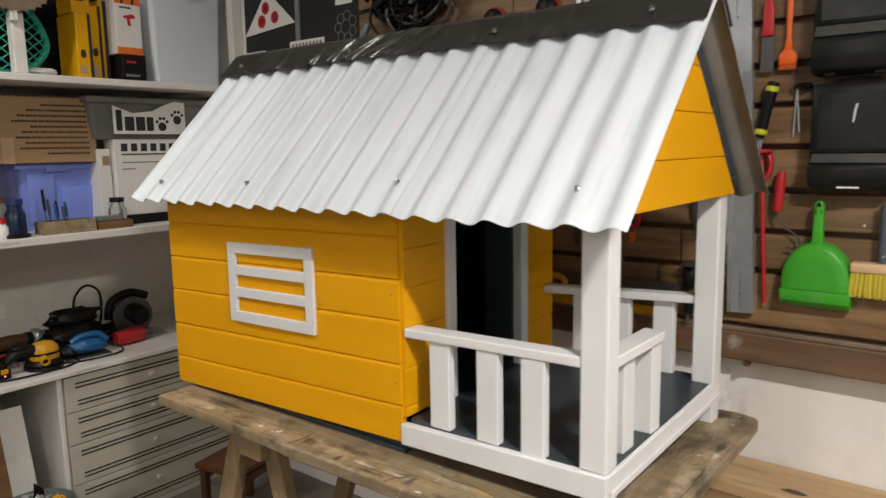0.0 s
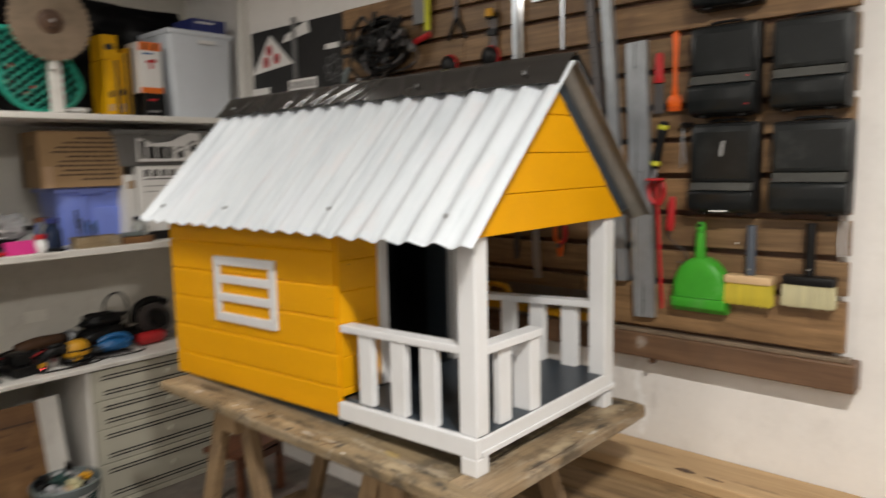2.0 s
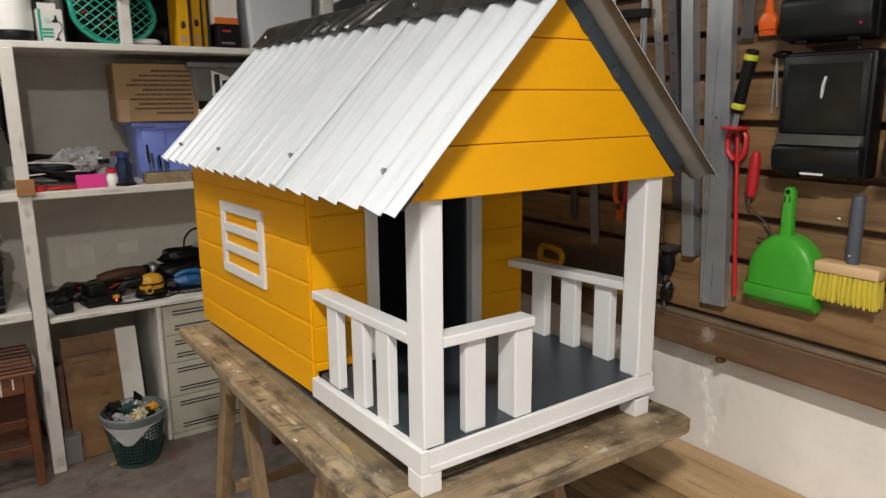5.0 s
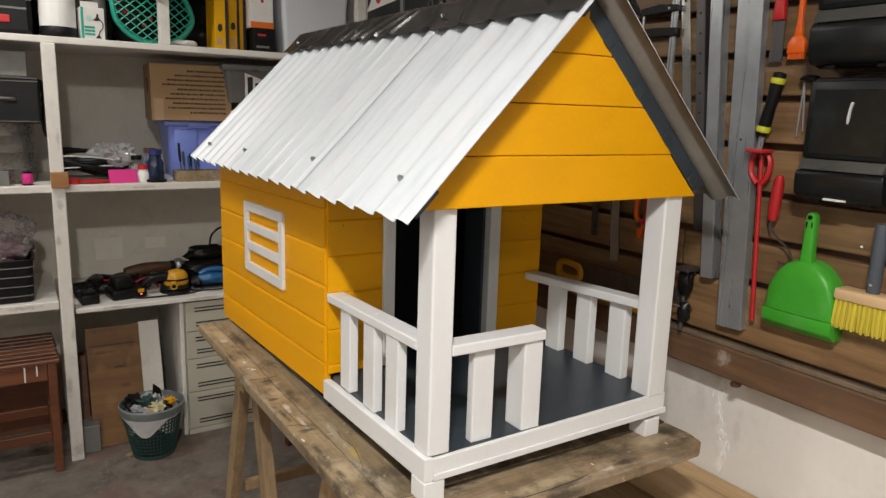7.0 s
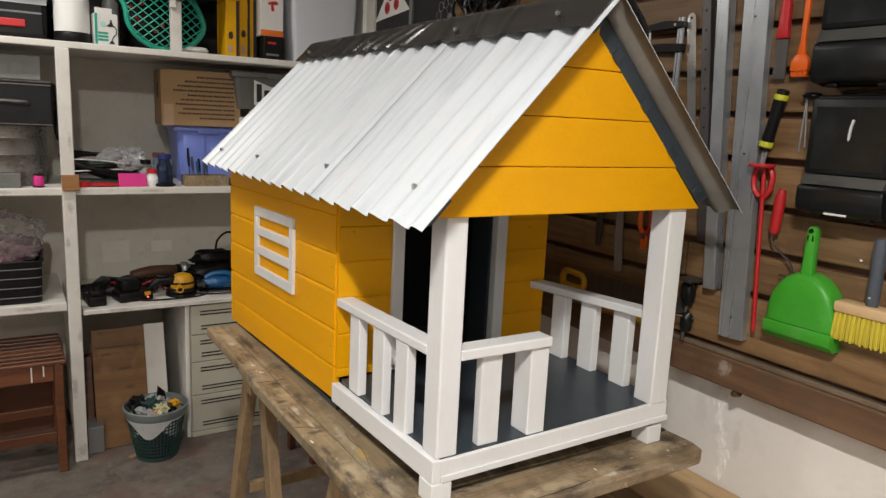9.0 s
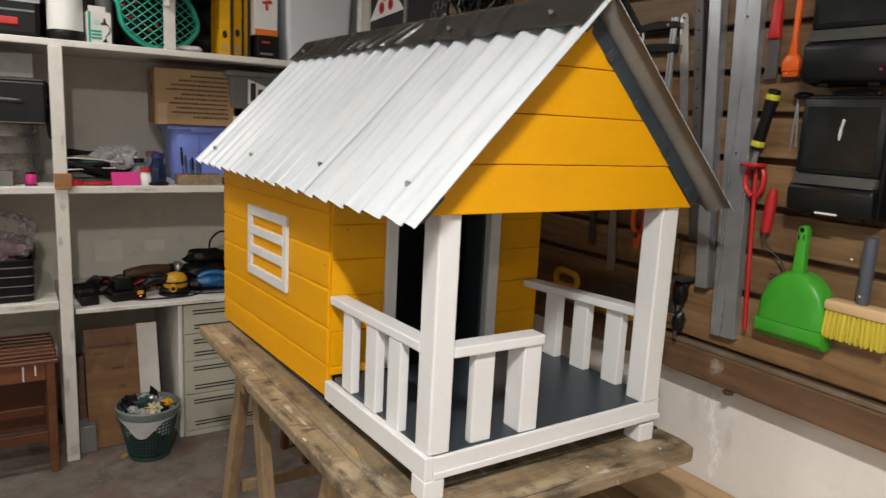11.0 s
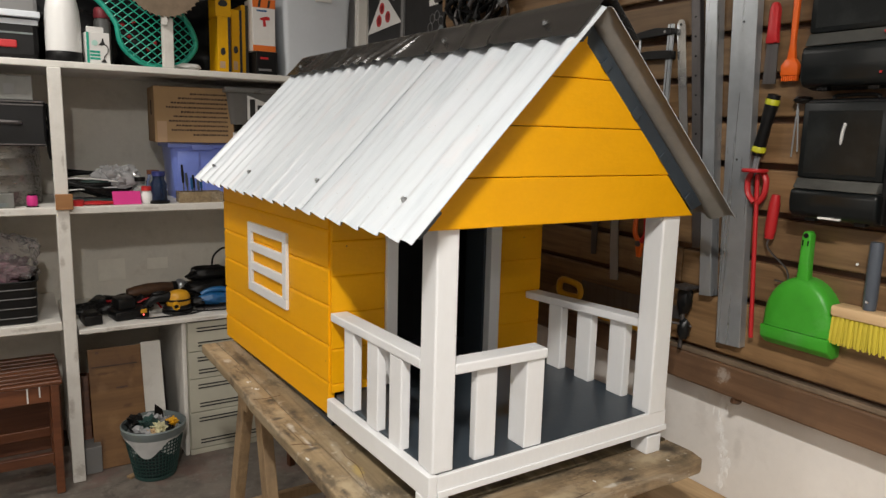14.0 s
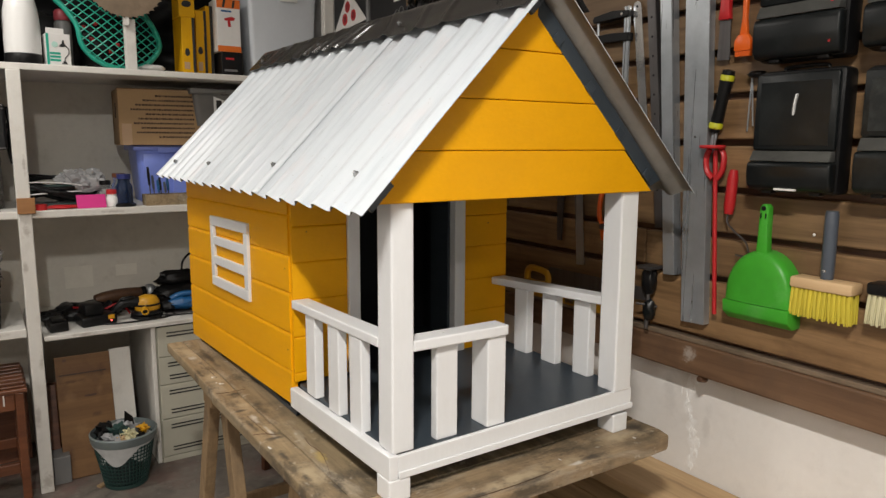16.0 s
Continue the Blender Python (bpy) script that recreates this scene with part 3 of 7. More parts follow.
hb("reveal", (0.173, 0.5135, 0.945), (0.193, 0.60, 1.40), CHARCOAL, 0.001, door, "charcoal painted door reveal")
# near-black sheet across the inside, closing the view through the door
hb("inner_lining", (0.035, 0.90, 0.9405), (0.634, 0.905, 1.44), NEARBLACK, 0.0)


# louvred window frame on the side wall
def louvre(name, y0, y1, z0, z1, parent=None, label=""):
    return leaned(hb(name, (-0.0055, y0, z0), (0.0045, y1, z1), WHITE, 0.002, parent, label), DRIFT, 0.7745, 0.0, -0.0185)


win = louvre("window_frame", 0.7745, 1.1065, 1.3065, 1.3350, None, "white wooden lattice window frame")
louvre("bar", 0.7745, 1.1065, 1.1215, 1.1505, win)
for z in (1.189, 1.2485):
    louvre("bar", 0.8055, 1.0755, z, z + 0.026, win)
for y in (0.7745, 1.0765):
    louvre("bar", y, y + 0.030, 1.1510, 1.3060, win)

# railings
rail_l = leaned(hb("railing", (0.0140, 0.0752, 1.1665), (0.0585, 0.4960, 1.1870), WHITE, 0.003), -0.016, 0.0752, 0.0, -0.018)
for y in (0.379, 0.256, 0.150):
    hb("baluster", (0.0150, y, 0.9685), (0.0370, y + 0.053, 1.1595 + 0.018 * (0.44 - y)), WHITE, 0.003, rail_l)
rail_f = hb("railing", (0.0610, 0.0205, 1.1645), (0.2860, 0.0665, 1.1860), WHITE, 0.003)
hb("baluster", (0.1200, 0.0345, 0.9720), (0.1700, 0.0560, 1.1640), WHITE, 0.003, rail_f)
hb("baluster", (0.2380, 0.0270, 0.9740), (0.2850, 0.0830, 1.1640), WHITE, 0.003, rail_f)
rail_r = leaned(hb("railing", (0.6040, 0.0700, 1.1760), (0.6500, 0.4955, 1.1965), WHITE, 0.003), 0.0, 0.07, 0.0, -0.050)
for y in (0.358, 0.245, 0.127):
    hb("baluster", (0.6215, y, 0.9805), (0.6455, y + 0.054, 1.1755 - 0.05 * (y - 0.04)), WHITE, 0.003, rail_r)

# gables
MID, RIDGE = 0.3275, 1.857
RUN, DROP = {-1: 0.4085, 1: 0.4285}, {-1: 0.4235, 1: 0.4180}
SLOPE = {k: math.atan2(DROP[k], RUN[k]) for k in RUN}
LONG = {k: math.hypot(DROP[k], RUN[k]) for k in RUN}
BOT, TIP = 1.4435, 1.812


def gable_edges(z):
    """The left and right end of a gable board at a height."""
    return -0.055 + (z - BOT) * 0.965, 0.678 - (z - BOT) * 0.957


def gable(name, y0, y1):
    (a, b), (c, d) = gable_edges(BOT), gable_edges(TIP)
    core = part(name, prism([(a + 0.014, BOT + 0.004 - ZT), (b - 0.014, BOT + 0.004 - ZT), ((c + d) / 2, TIP - 0.012 - ZT)], y1, y1 + 0.006), NEARBLACK, house)
    zs = [BOT, 1.536, 1.631, 1.725, TIP]
    for z0, z1 in zip(zs, zs[1:]):
        lo, hi = gable_edges(z0), gable_edges(z1)
        e = [rnd.uniform(-0.002, 0.003) for _ in range(4)]
        out = [(lo[0] + e[0], z0 + 0.0006 - ZT), (lo[1] + e[1], z0 + 0.0006 - ZT), (hi[1] + e[2], z1 - 0.0006 - ZT), (hi[0] + e[3], z1 - 0.0006 - ZT)]
        part("plank", prism(out, y0, y1 - 0.0004, "xz", 0.0022), YELLOW, core)


gable("gable", 0.006, 0.0195)
gable("gable", 1.352, 1.368)


# roof: rafters, purlin ends, corrugated sheets, black flashing
def along(side, s, up):
    """A point of the roof's section: s metres down the slope from the ridge, up along its normal."""
    c, n = math.cos(SLOPE[side]), math.sin(SLOPE[side])
    return MID + side * (s * c + up * n), RIDGE - s * n + up * c - ZT


for side in (-1, 1):
    for y0, y1 in (((0.0265, 0.058), (0.68, 0.71), (1.32, 1.35)) if side < 0 else ((0.005, 0.0385), (0.68, 0.71), (1.32, 1.35))):
        out = [along(side, s, u) for s, u in ((0.02, -0.012), (LONG[side] - 0.055, -0.012), (LONG[side] - 0.07, -0.046), (0.047, -0.046))]
        part("rafter", prism(out, y0, y1, "xz", 0.002), CHARCOAL, house)
    for s, w in (((0.10, 0.024), (0.228, 0.024), (0.358, 0.024), (0.487, 0.024)) if side > 0 else ((0.03, 0.03), (LONG[-1] - 0.092, 0.062))):
        lo, hi = (-0.048, -0.026) if side > 0 else (-0.034, -0.0145)
        out = [along(side, s + a, u) for a, u in ((0, hi), (w, hi), (w, lo), (0, lo))]
        part("purlin", prism(out, 0.0005 if side > 0 else -0.004, 0.0048 if side > 0 else 0.0055, "xz", 0.002), CHARCOAL, house)

WAVE, CREST, AMP = 0.0813, 0.294, 0.0085


def sheet(side, y0, y1, lift):
    """One corrugated sheet: a top and an under skin with an edge."""
    bm = bmesh.new()
    ny, ns = int((y1 - y0) / WAVE * 14), 14
    grid = {}
    for skin, th in ((0, 0.0007), (1, -0.0007)):
        for i in range(ny + 1):
            y = y0 + (y1 - y0) * i / ny
            for j in range(ns + 1):
                s = 0.012 + (LONG[side] - 0.012) * j / ns
                w = AMP * math.cos(2 * math.pi * (y - CREST) / WAVE) + lift + th
                w += 0.0016 * noise.noise(Vector((y * 5, s * 4, side * 3.0)))
                e = 0.003 * noise.noise(Vector((y * 9, side, 4.0))) * (j == ns)
                x, z = along(side, s + e, w)
                grid[skin, i, j] = bm.verts.new((x, y, z))
    for skin in (0, 1):
        for i in range(ny):
            for j in range(ns):
                f = bm.faces.new([grid[skin, a, b] for a, b in ((i, j), (i + 1, j), (i + 1, j + 1), (i, j + 1))])
                f.material_index = skin
    rim = [(i, 0) for i in range(ny + 1)] + [(ny, j) for j in range(1, ns + 1)] + [(i, ns) for i in range(ny - 1, -1, -1)] + [(0, j) for j in range(ns - 1, 0, -1)]
    for a, b in zip(rim, rim[1:] + rim[:1]):
        bm.faces.new((grid[(0, *a)], grid[(0, *b)], grid[(1, *b)], grid[(1, *a)]))
    bmesh.ops.recalc_face_normals(bm, faces=bm.faces[:])
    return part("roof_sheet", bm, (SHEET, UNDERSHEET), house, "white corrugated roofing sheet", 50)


for side in (-1, 1):
    sheet(side, 0.440, 1.457, 0.0042)
    sheet(side, -0.052, 0.466, 0.0004)


# creases across the flashing: place, slant, height and width
FOLDS = ((0.225, -0.03, 0.005, 0.012), (0.34, -0.03, 0.007, 0.013), (0.49, -0.03, 0.008, 0.014), (0.63, 0.06, 0.007, 0.013), (0.70, 0.08, 0.009, 0.015), (0.775, 0.09, 0.010, 0.016), (0.85, 0.08, 0.009, 0.015), (0.935, 0.07, 0.008, 0.015), (1.03, 0.04, 0.008, 0.015), (1.18, 0.03, 0.008, 0.018), (1.30, 0.03, 0.006, 0.018))


def flashing():
    bm = bmesh.new()
    ny, ns, w = 420, 12, 0.098
    top, low = [], []
    for i in range(ny + 1):
        y = -0.053 + 1.512 * i / ny
        for rows, dz in ((top, 0.0), (low, -0.0012)):
            line = []
            for j in range(-ns, ns + 1):
                side = 1 if j >= 0 else -1
                u = abs(j) / ns
                wr = 0.0045 * noise.noise(Vector((y * 4, j * 0.16, 1.0))) * u
                for k, (yc, lean_k, h_k, w_k) in enumerate(FOLDS):
                    wr += h_k * math.exp(-((y - yc - lean_k * (u - 0.5) - 0.012 * math.sin(3 * u + k)) / w_k) ** 2) * (0.25 + 0.75 * u) * (1 if side < 0 else 0.4)
                lay = 0.0165 + 0.005 * (1 / (1 + math.exp((0.45 - y) * 60))) - 0.001 * u + wr + dz
                x, z = along(side, u * (w + 0.006 * noise.noise(Vector((y * 4, side * 2.0, 0)))), lay)
                if j == 0:
                    x, z = MID, RIDGE + 0.017 + dz - ZT + 0.002 * noise.noise(Vector((y * 5, 0, 0)))
                line.append(bm.verts.new((x, y, z)))
            rows.append(line)
    for rows, flip in ((top, False), (low, True)):
        for a, b in zip(rows, rows[1:]):
            for k in range(2 * ns):
                bm.faces.new((a[k], a[k + 1], b[k + 1], b[k]))
    for k in range(2 * ns):
        bm.faces.new((top[0][k], top[0][k + 1], low[0][k + 1], low[0][k]))
        bm.faces.new((top[-1][k], top[-1][k + 1], low[-1][k + 1], low[-1][k]))
    for a, b, c, d in zip(top, top[1:], low, low[1:]):
        for k in (0, 2 * ns):
            bm.faces.new((a[k], b[k], d[k], c[k]))
    bmesh.ops.recalc_face_normals(bm, faces=bm.faces[:])
    return part("ridge_flashing", bm, FLASHING, house, "wrinkled glossy black ridge flashing", 60)


cap = flashing()


def screw(y, s, side, up, parent):
    x, z = along(side, s, up)
    tip = pose(0, 0, 0, 0, math.degrees(side * SLOPE[side]), 0)
    bm = lathe([(0, -0.002), (0.0060, -0.002), (0.0064, 0.001), (0.0040, 0.003), (0.0038, 0.0062), (0, 0.007)], 10, turn=tip)
    part("screw", bm, SCREW, parent, smooth=40, loc=(x, y, z))


for y, s in ((0.058, 0.076), (0.463, 0.078), (0.950, 0.064), (1.341, 0.061)):
    for side in (-1, 1):
        screw(y, LONG[side] - s, side, AMP * math.cos(2 * math.pi * (y - CREST) / WAVE) + (0.0072 if y > 0.44 else 0.0034), house)
for y in (0.06, 0.43, 0.9, 1.38):
    screw(y, 0.062, -1, 0.0225, cap)
# filled nail heads on the rails and posts
for x, y, z in ((0.033, 0.28, 1.1831), (0.031, 0.44, 1.1803), (0.142, 0.044, 1.1858), (0.262, 0.044, 1.1858)):
    part("nail_head", lathe([(0.0, 0), (0.004, 0), (0.003, 0.0012), (0, 0.0012)], 8), WHITE, house, loc=(x, y, z - ZT))

for y, z in ((0.765, 1.30), (0.760, 1.20), (0.53, 1.25), (0.525, 1.05)):
    part("nail_hole", lathe([(0, 0), (0.0019, 0), (0.0014, 0.0005), (0, 0.0006)], 7, turn=pose(0, 0, 0, 0, -90, 0)), BEAMWOOD, house, loc=(0.0072 + DRIFT * (y - 0.509), y, z - ZT))
for x, z in ((0.05, 1.34), (0.14, 1.05), (0.59, 1.33)):
    part("nail_hole", lathe([(0, 0), (0.0019, 0), (0.0014, 0.0005), (0, 0.0006)], 7, turn=pose(0, 0, 0, 90, 0, 0)), BEAMWOOD, house, loc=(x, 0.4962, z - ZT))

# ---- table: a weathered board on two trestles ----
table = thing("table_board", (0, 0, ZT), "weathered paint-stained wooden board lying on two trestles", "table top")
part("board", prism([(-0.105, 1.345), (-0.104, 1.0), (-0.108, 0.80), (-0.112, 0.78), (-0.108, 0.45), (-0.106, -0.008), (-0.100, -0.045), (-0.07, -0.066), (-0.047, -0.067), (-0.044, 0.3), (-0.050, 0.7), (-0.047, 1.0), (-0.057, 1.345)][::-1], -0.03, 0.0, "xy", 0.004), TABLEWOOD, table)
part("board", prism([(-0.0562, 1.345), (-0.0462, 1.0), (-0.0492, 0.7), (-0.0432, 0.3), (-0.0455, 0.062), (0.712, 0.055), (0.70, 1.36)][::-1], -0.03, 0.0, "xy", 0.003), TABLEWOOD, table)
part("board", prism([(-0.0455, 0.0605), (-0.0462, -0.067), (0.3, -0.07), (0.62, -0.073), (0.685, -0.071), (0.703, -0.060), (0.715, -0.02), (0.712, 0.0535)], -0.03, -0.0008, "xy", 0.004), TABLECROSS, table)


def crack(points, width):
    """A dark split in the board's face, a hair deep."""
    p = smoothed([(x, y, 0) for x, y in points], 6)
    left, right = [], []
    for i, q in enumerate(p):
        d = (p[min(i + 1, len(p) - 1)] - p[max(i - 1, 0)]).normalized()
        w = width * (0.4 + 0.6 * abs(noise.noise(Vector((q.y * 12, q.x * 9, 0))))) * (0.2 if i in (0, len(p) - 1) else 1)
        left.append((q.x - d.y * w, q.y + d.x * w))
        right.append((q.x + d.y * w, q.y - d.x * w))
    part("crack", prism(left + right[::-1], 0.0002, 0.0009, "xy"), BEAMWOOD, table, "dark split in the wood")


crack([(-0.068, 1.05), (-0.064, 0.97), (-0.066, 0.90)], 0.0008)
crack([(-0.083, 0.58), (-0.080, 0.50), (-0.078, 0.44)], 0.0007)
crack([(-0.102, 0.775), (-0.065, 0.768), (-0.026, 0.771)], 0.0014)
crack([(-0.013, 0.382), (-0.019, 0.34), (-0.015, 0.28), (-0.047, 0.16)], 0.0009)
crack([(-0.108, 0.46), (-0.08, 0.45), (-0.062, 0.43)], 0.0022)
crack([(0.12, -0.052), (0.25, -0.056), (0.36, -0.05)], 0.0012)


SPLATWHITE = paint("dried_white_paint", (0.70, 0.69, 0.66), 0.5, 0.08, 60, bump=0.4)
for wood in (TABLEWOOD, TABLECROSS):
    spotted(wood, (0.47, 0.375, 0.24), 0.75, [((x, y, 0), (wx, wy, 0)) for x, y, wx, wy in ((-0.072, 1.21, 0.06, 0.20), (-0.072, 0.66, 0.05, 0.14), (0.30, -0.035, 0.30, 0.04), (-0.075, 0.92, 0.05, 0.14), (-0.07, 0.20, 0.05, 0.12), (0.60, -0.01, 0.13, 0.05))], 0.9, 18.0)
    spotted(wood, (0.66, 0.64, 0.59), 0.65, [((x, y, 0), (wx, wy, 0)) for x, y, wx, wy in ((-0.073, 0.56, 0.016, 0.075), (-0.068, 0.46, 0.012, 0.10), (-0.080, 1.13, 0.024, 0.06), (0.42, -0.05, 0.06, 0.012))], 0.9, 26.0)
    spotted(wood, (0.50, 0.36, 0.09), 0.5, [((-0.024, 0.27, 0), (0.022, 0.07, 0))])
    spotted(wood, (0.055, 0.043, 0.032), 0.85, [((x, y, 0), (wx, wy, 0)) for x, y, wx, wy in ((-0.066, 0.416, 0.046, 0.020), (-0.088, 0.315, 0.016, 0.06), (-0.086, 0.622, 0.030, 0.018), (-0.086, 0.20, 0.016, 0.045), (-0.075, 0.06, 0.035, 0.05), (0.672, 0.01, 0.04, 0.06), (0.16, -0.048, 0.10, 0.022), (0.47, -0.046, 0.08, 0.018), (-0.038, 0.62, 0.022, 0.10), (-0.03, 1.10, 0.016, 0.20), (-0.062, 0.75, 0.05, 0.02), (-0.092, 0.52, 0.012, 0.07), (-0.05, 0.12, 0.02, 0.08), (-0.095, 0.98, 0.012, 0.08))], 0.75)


def paint_drop(x, y, r, seed):
    """A small ragged drop of dried paint on the board."""
    out = []
    for k in range(12):
        a = math.pi * k / 6
        d = r * (1 + 0.8 * noise.noise(Vector((math.cos(a) * 1.9, math.sin(a) * 1.9, seed * 3.7))))
        out.append((x + d * math.cos(a), y + 2.2 * d * math.sin(a)))
    part("paint_splat", prism(out, 0.0002, 0.0008, "xy"), SPLATWHITE, table, "dried white paint drop")


for k, (x, y, r) in enumerate(((-0.074, 0.915, 0.0035), (-0.067, 0.915, 0.002), (-0.070, 0.849, 0.0035), (-0.064, 0.845, 0.002), (-0.078, 0.862, 0.0016), (-0.100, 0.372, 0.003), (0.62, -0.03, 0.002), (0.40, -0.02, 0.002))):
    paint_drop(x, y, r, k)


def trestle(y_top, ends, tie):
    """A sawhorse: a top beam, four spread legs and one tie; each leg gives its foot's y and z."""
    t = thing("trestle", (0.2, y_top, 0.0), "rough pine sawhorse trestle carrying the table board", "sawhorse", "trestles under the table")
    part("top_beam", slab((-0.28, -0.044, 0.785), (0.26, 0.044, 0.8518), 0.004), TRESTLE, t)
    for x, ya, feet in ends:
        for (fy, fz), side in zip(feet, (1, -1)):
            a, b = Vector((x - 0.2, ya - y_top + side * 0.063, 0.835)), Vector((x - 0.2, fy - y_top, fz + 0.003))
            d = b - a
            m = Matrix.Translation((a + b) / 2) @ d.to_track_quat("Z", "X").to_matrix().to_4x4()
            part("leg", slab((-0.029, -0.017, -d.length / 2), (0.029, 0.017, d.length / 2), 0.003, turn=m), TRESTLE, t)
    part("stretcher", slab((ends[0][0] - 0.2 + 0.03, tie - y_top - 0.012, 0.315), (ends[1][0] - 0.2 - 0.03, tie - y_top + 0.012, 0.352), 0.003), TRESTLE, t)
    return t


trestle(0.96, ((-0.034, 0.985, ((1.335, 0.0), (0.71, 0.0))), (0.405, 0.935, ((1.295, 0.0), (0.55, 0.0)))), 1.20)
trestle(0.22, ((-0.05, 0.24, ((0.585, 0.0), (-0.10, 0.0))), (0.405, 0.20, ((0.59, 0.0), (-0.225, 0.0)))), 0.44)

# ---- lumber stacked against the wall ----
rnd = random.Random(8)


def board(name, x0, x1, top, thick, y0, y1, material, label):
    bm = slab((x0, y0, 0), (x1, y1, thick), 0.004)
    for v in bm.verts:
        v.co.x += 0.004 * noise.noise(Vector((v.co.y * 3, top * 9, 0)))
    solo(name, bm, material, (0, 0, top - thick), label, "lumber", "stacked lumber")


board("pale_plank", 0.797, 0.994, 0.645, 0.034, -1.7, 0.72, PALELUMBER, "pale sawn plank with a knot on top of stacked lumber")
level = [0.6105, 0.562, 0.508, 0.455, 0.398, 0.341, 0.28, 0.216, 0.151, 0.083]
for k, top in enumerate(level):
    low = level[k + 1] if k + 1 < len(level) else 0.0
    cuts = [0.452 + rnd.uniform(0.0, 0.012)] + ([0.598, 0.733, 0.868] if k == 0 else [0.60, 0.80]) + [0.992]
    for x0, x1 in zip(cuts, cuts[1:]):
        board("lumber_plank", x0, x1 - 0.004, top - (rnd.uniform(0, 0.004) if k == 0 else 0), top - low - 0.006, -1.6 + rnd.uniform(-0.08, 0.08), 0.68 + rnd.uniform(-0.06, 0.02), LUMBER, "brown sawn plank in a lumber stack")

# ---- things on the tool panel (the slats' face stands at x = 0.93) ----
FX = 0.9275


def tool_case(y_mid, z0, z1, label, width=0.190, marks=(), skin=None, ledge=(0.35, 0.45)):
    """A moulded plastic tool case hung by its handle: body, lid, bulging lower pocket."""
    t = thing("tool_case", (FX, y_mid, z0), label, "tool case", "tool cases on the panel")
    h, w = z1 - z0, width / 2
    a, b = ledge[0] * h, ledge[1] * h
    part("body", slab((-0.054, -w, 0.0), (0.0, w, h), 0.012), BLACK, t, smooth=40)
    lid = part("lid", slab((-0.068, -w + 0.006, b + 0.001), (-0.0545, w - 0.006, h - 0.008), 0.012), skin or DUSTY, t, smooth=40)
    part("panel", slab((-0.0692, -w + 0.020, b + 0.012), (-0.0682, w - 0.020, h - 0.026), 0.004), skin or DUSTY, lid)
    out = [(-0.0545, 0.004), (-0.070, 0.006), (-0.080, 0.016), (-0.084, a * 0.5), (-0.084, a * 0.86), (-0.079, a - 0.001), (-0.0545, a - 0.001)]
    pocket = part("pocket", prism(out, -w + 0.004, w - 0.004, "xz", 0.005), DUSTY, t, smooth=50)
    top = [(-0.0545, a), (-0.0815, a), (-0.0795, a + (b - a) * 0.25), (-0.0725, a + (b - a) * 0.75), (-0.0695, b), (-0.0545, b)]
    part("ledge", prism(top, -w + 0.009, w - 0.009, "xz", 0.002), DUSTBAND, pocket, "dust covered ledge", 60)
    part("handle", tube(smoothed([(-0.03, -0.045, h - 0.002), (-0.03, -0.04, h + 0.007), (-0.03, 0.04, h + 0.007), (-0.03, 0.045, h - 0.002)]), 0.004), BLACK, t, smooth=60)
    for y in (-w * 0.55, w * 0.55):
        part("latch", slab((-0.062, y - 0.012, -0.003), (-0.040, y + 0.012, 0.012), 0.003), BLACK, t)
    for kind in marks:
        if kind == "strip":
            part("label_strip", slab((-0.0795, -0.022, 0.006), (-0.0745, 0.026, 0.0105), 0.0008), WHITECARD, t, "white label strip")
        if kind == "stroke":
            part("paint_mark", tube(smoothed([(-0.0703, -0.006, h * 0.80), (-0.0705, -0.002, h * 0.73), (-0.0703, 0.0, h * 0.63)]), [0.003, 0.0036, 0.0036, 0.0036, 0.0036, 0.0036, 0.0036, 0.0036, 0.0036, 0.0036, 0.003, 0.0025, 0.0015], 6), BINFILM, t, "white paint stroke", 60)
        if kind == "red":
            for z in (0.10, 0.40):
                part("sticker", slab((-0.0855, -w + 0.02, h * z), (-0.0835, -w + 0.024, h * z + 0.005)), RED, t, "tiny red sticker")
    return t


tool_case(-0.2095, 1.446, 1.708, "dusty black plastic tool case with white paint stroke", 0.194, ("strip", "stroke"), ledge=(0.26, 0.345))
tool_case(-0.441, 1.450, 1.703, "dusty black plastic tool case hanging on the slats", 0.200, (), CLOUDY)
tool_case(-0.204, 1.727, 1.986, "black plastic tool case with a dusty ledge and red stickers", 0.196, ("red",))
tool_case(-0.4325, 1.731, 1.976, "dusty black plastic tool case hanging on the slats", 0.194, (), CLOUDY)
tool_case(-0.207, 2.03, 2.29, "dusty black plastic tool case hanging on the slats", 0.196)


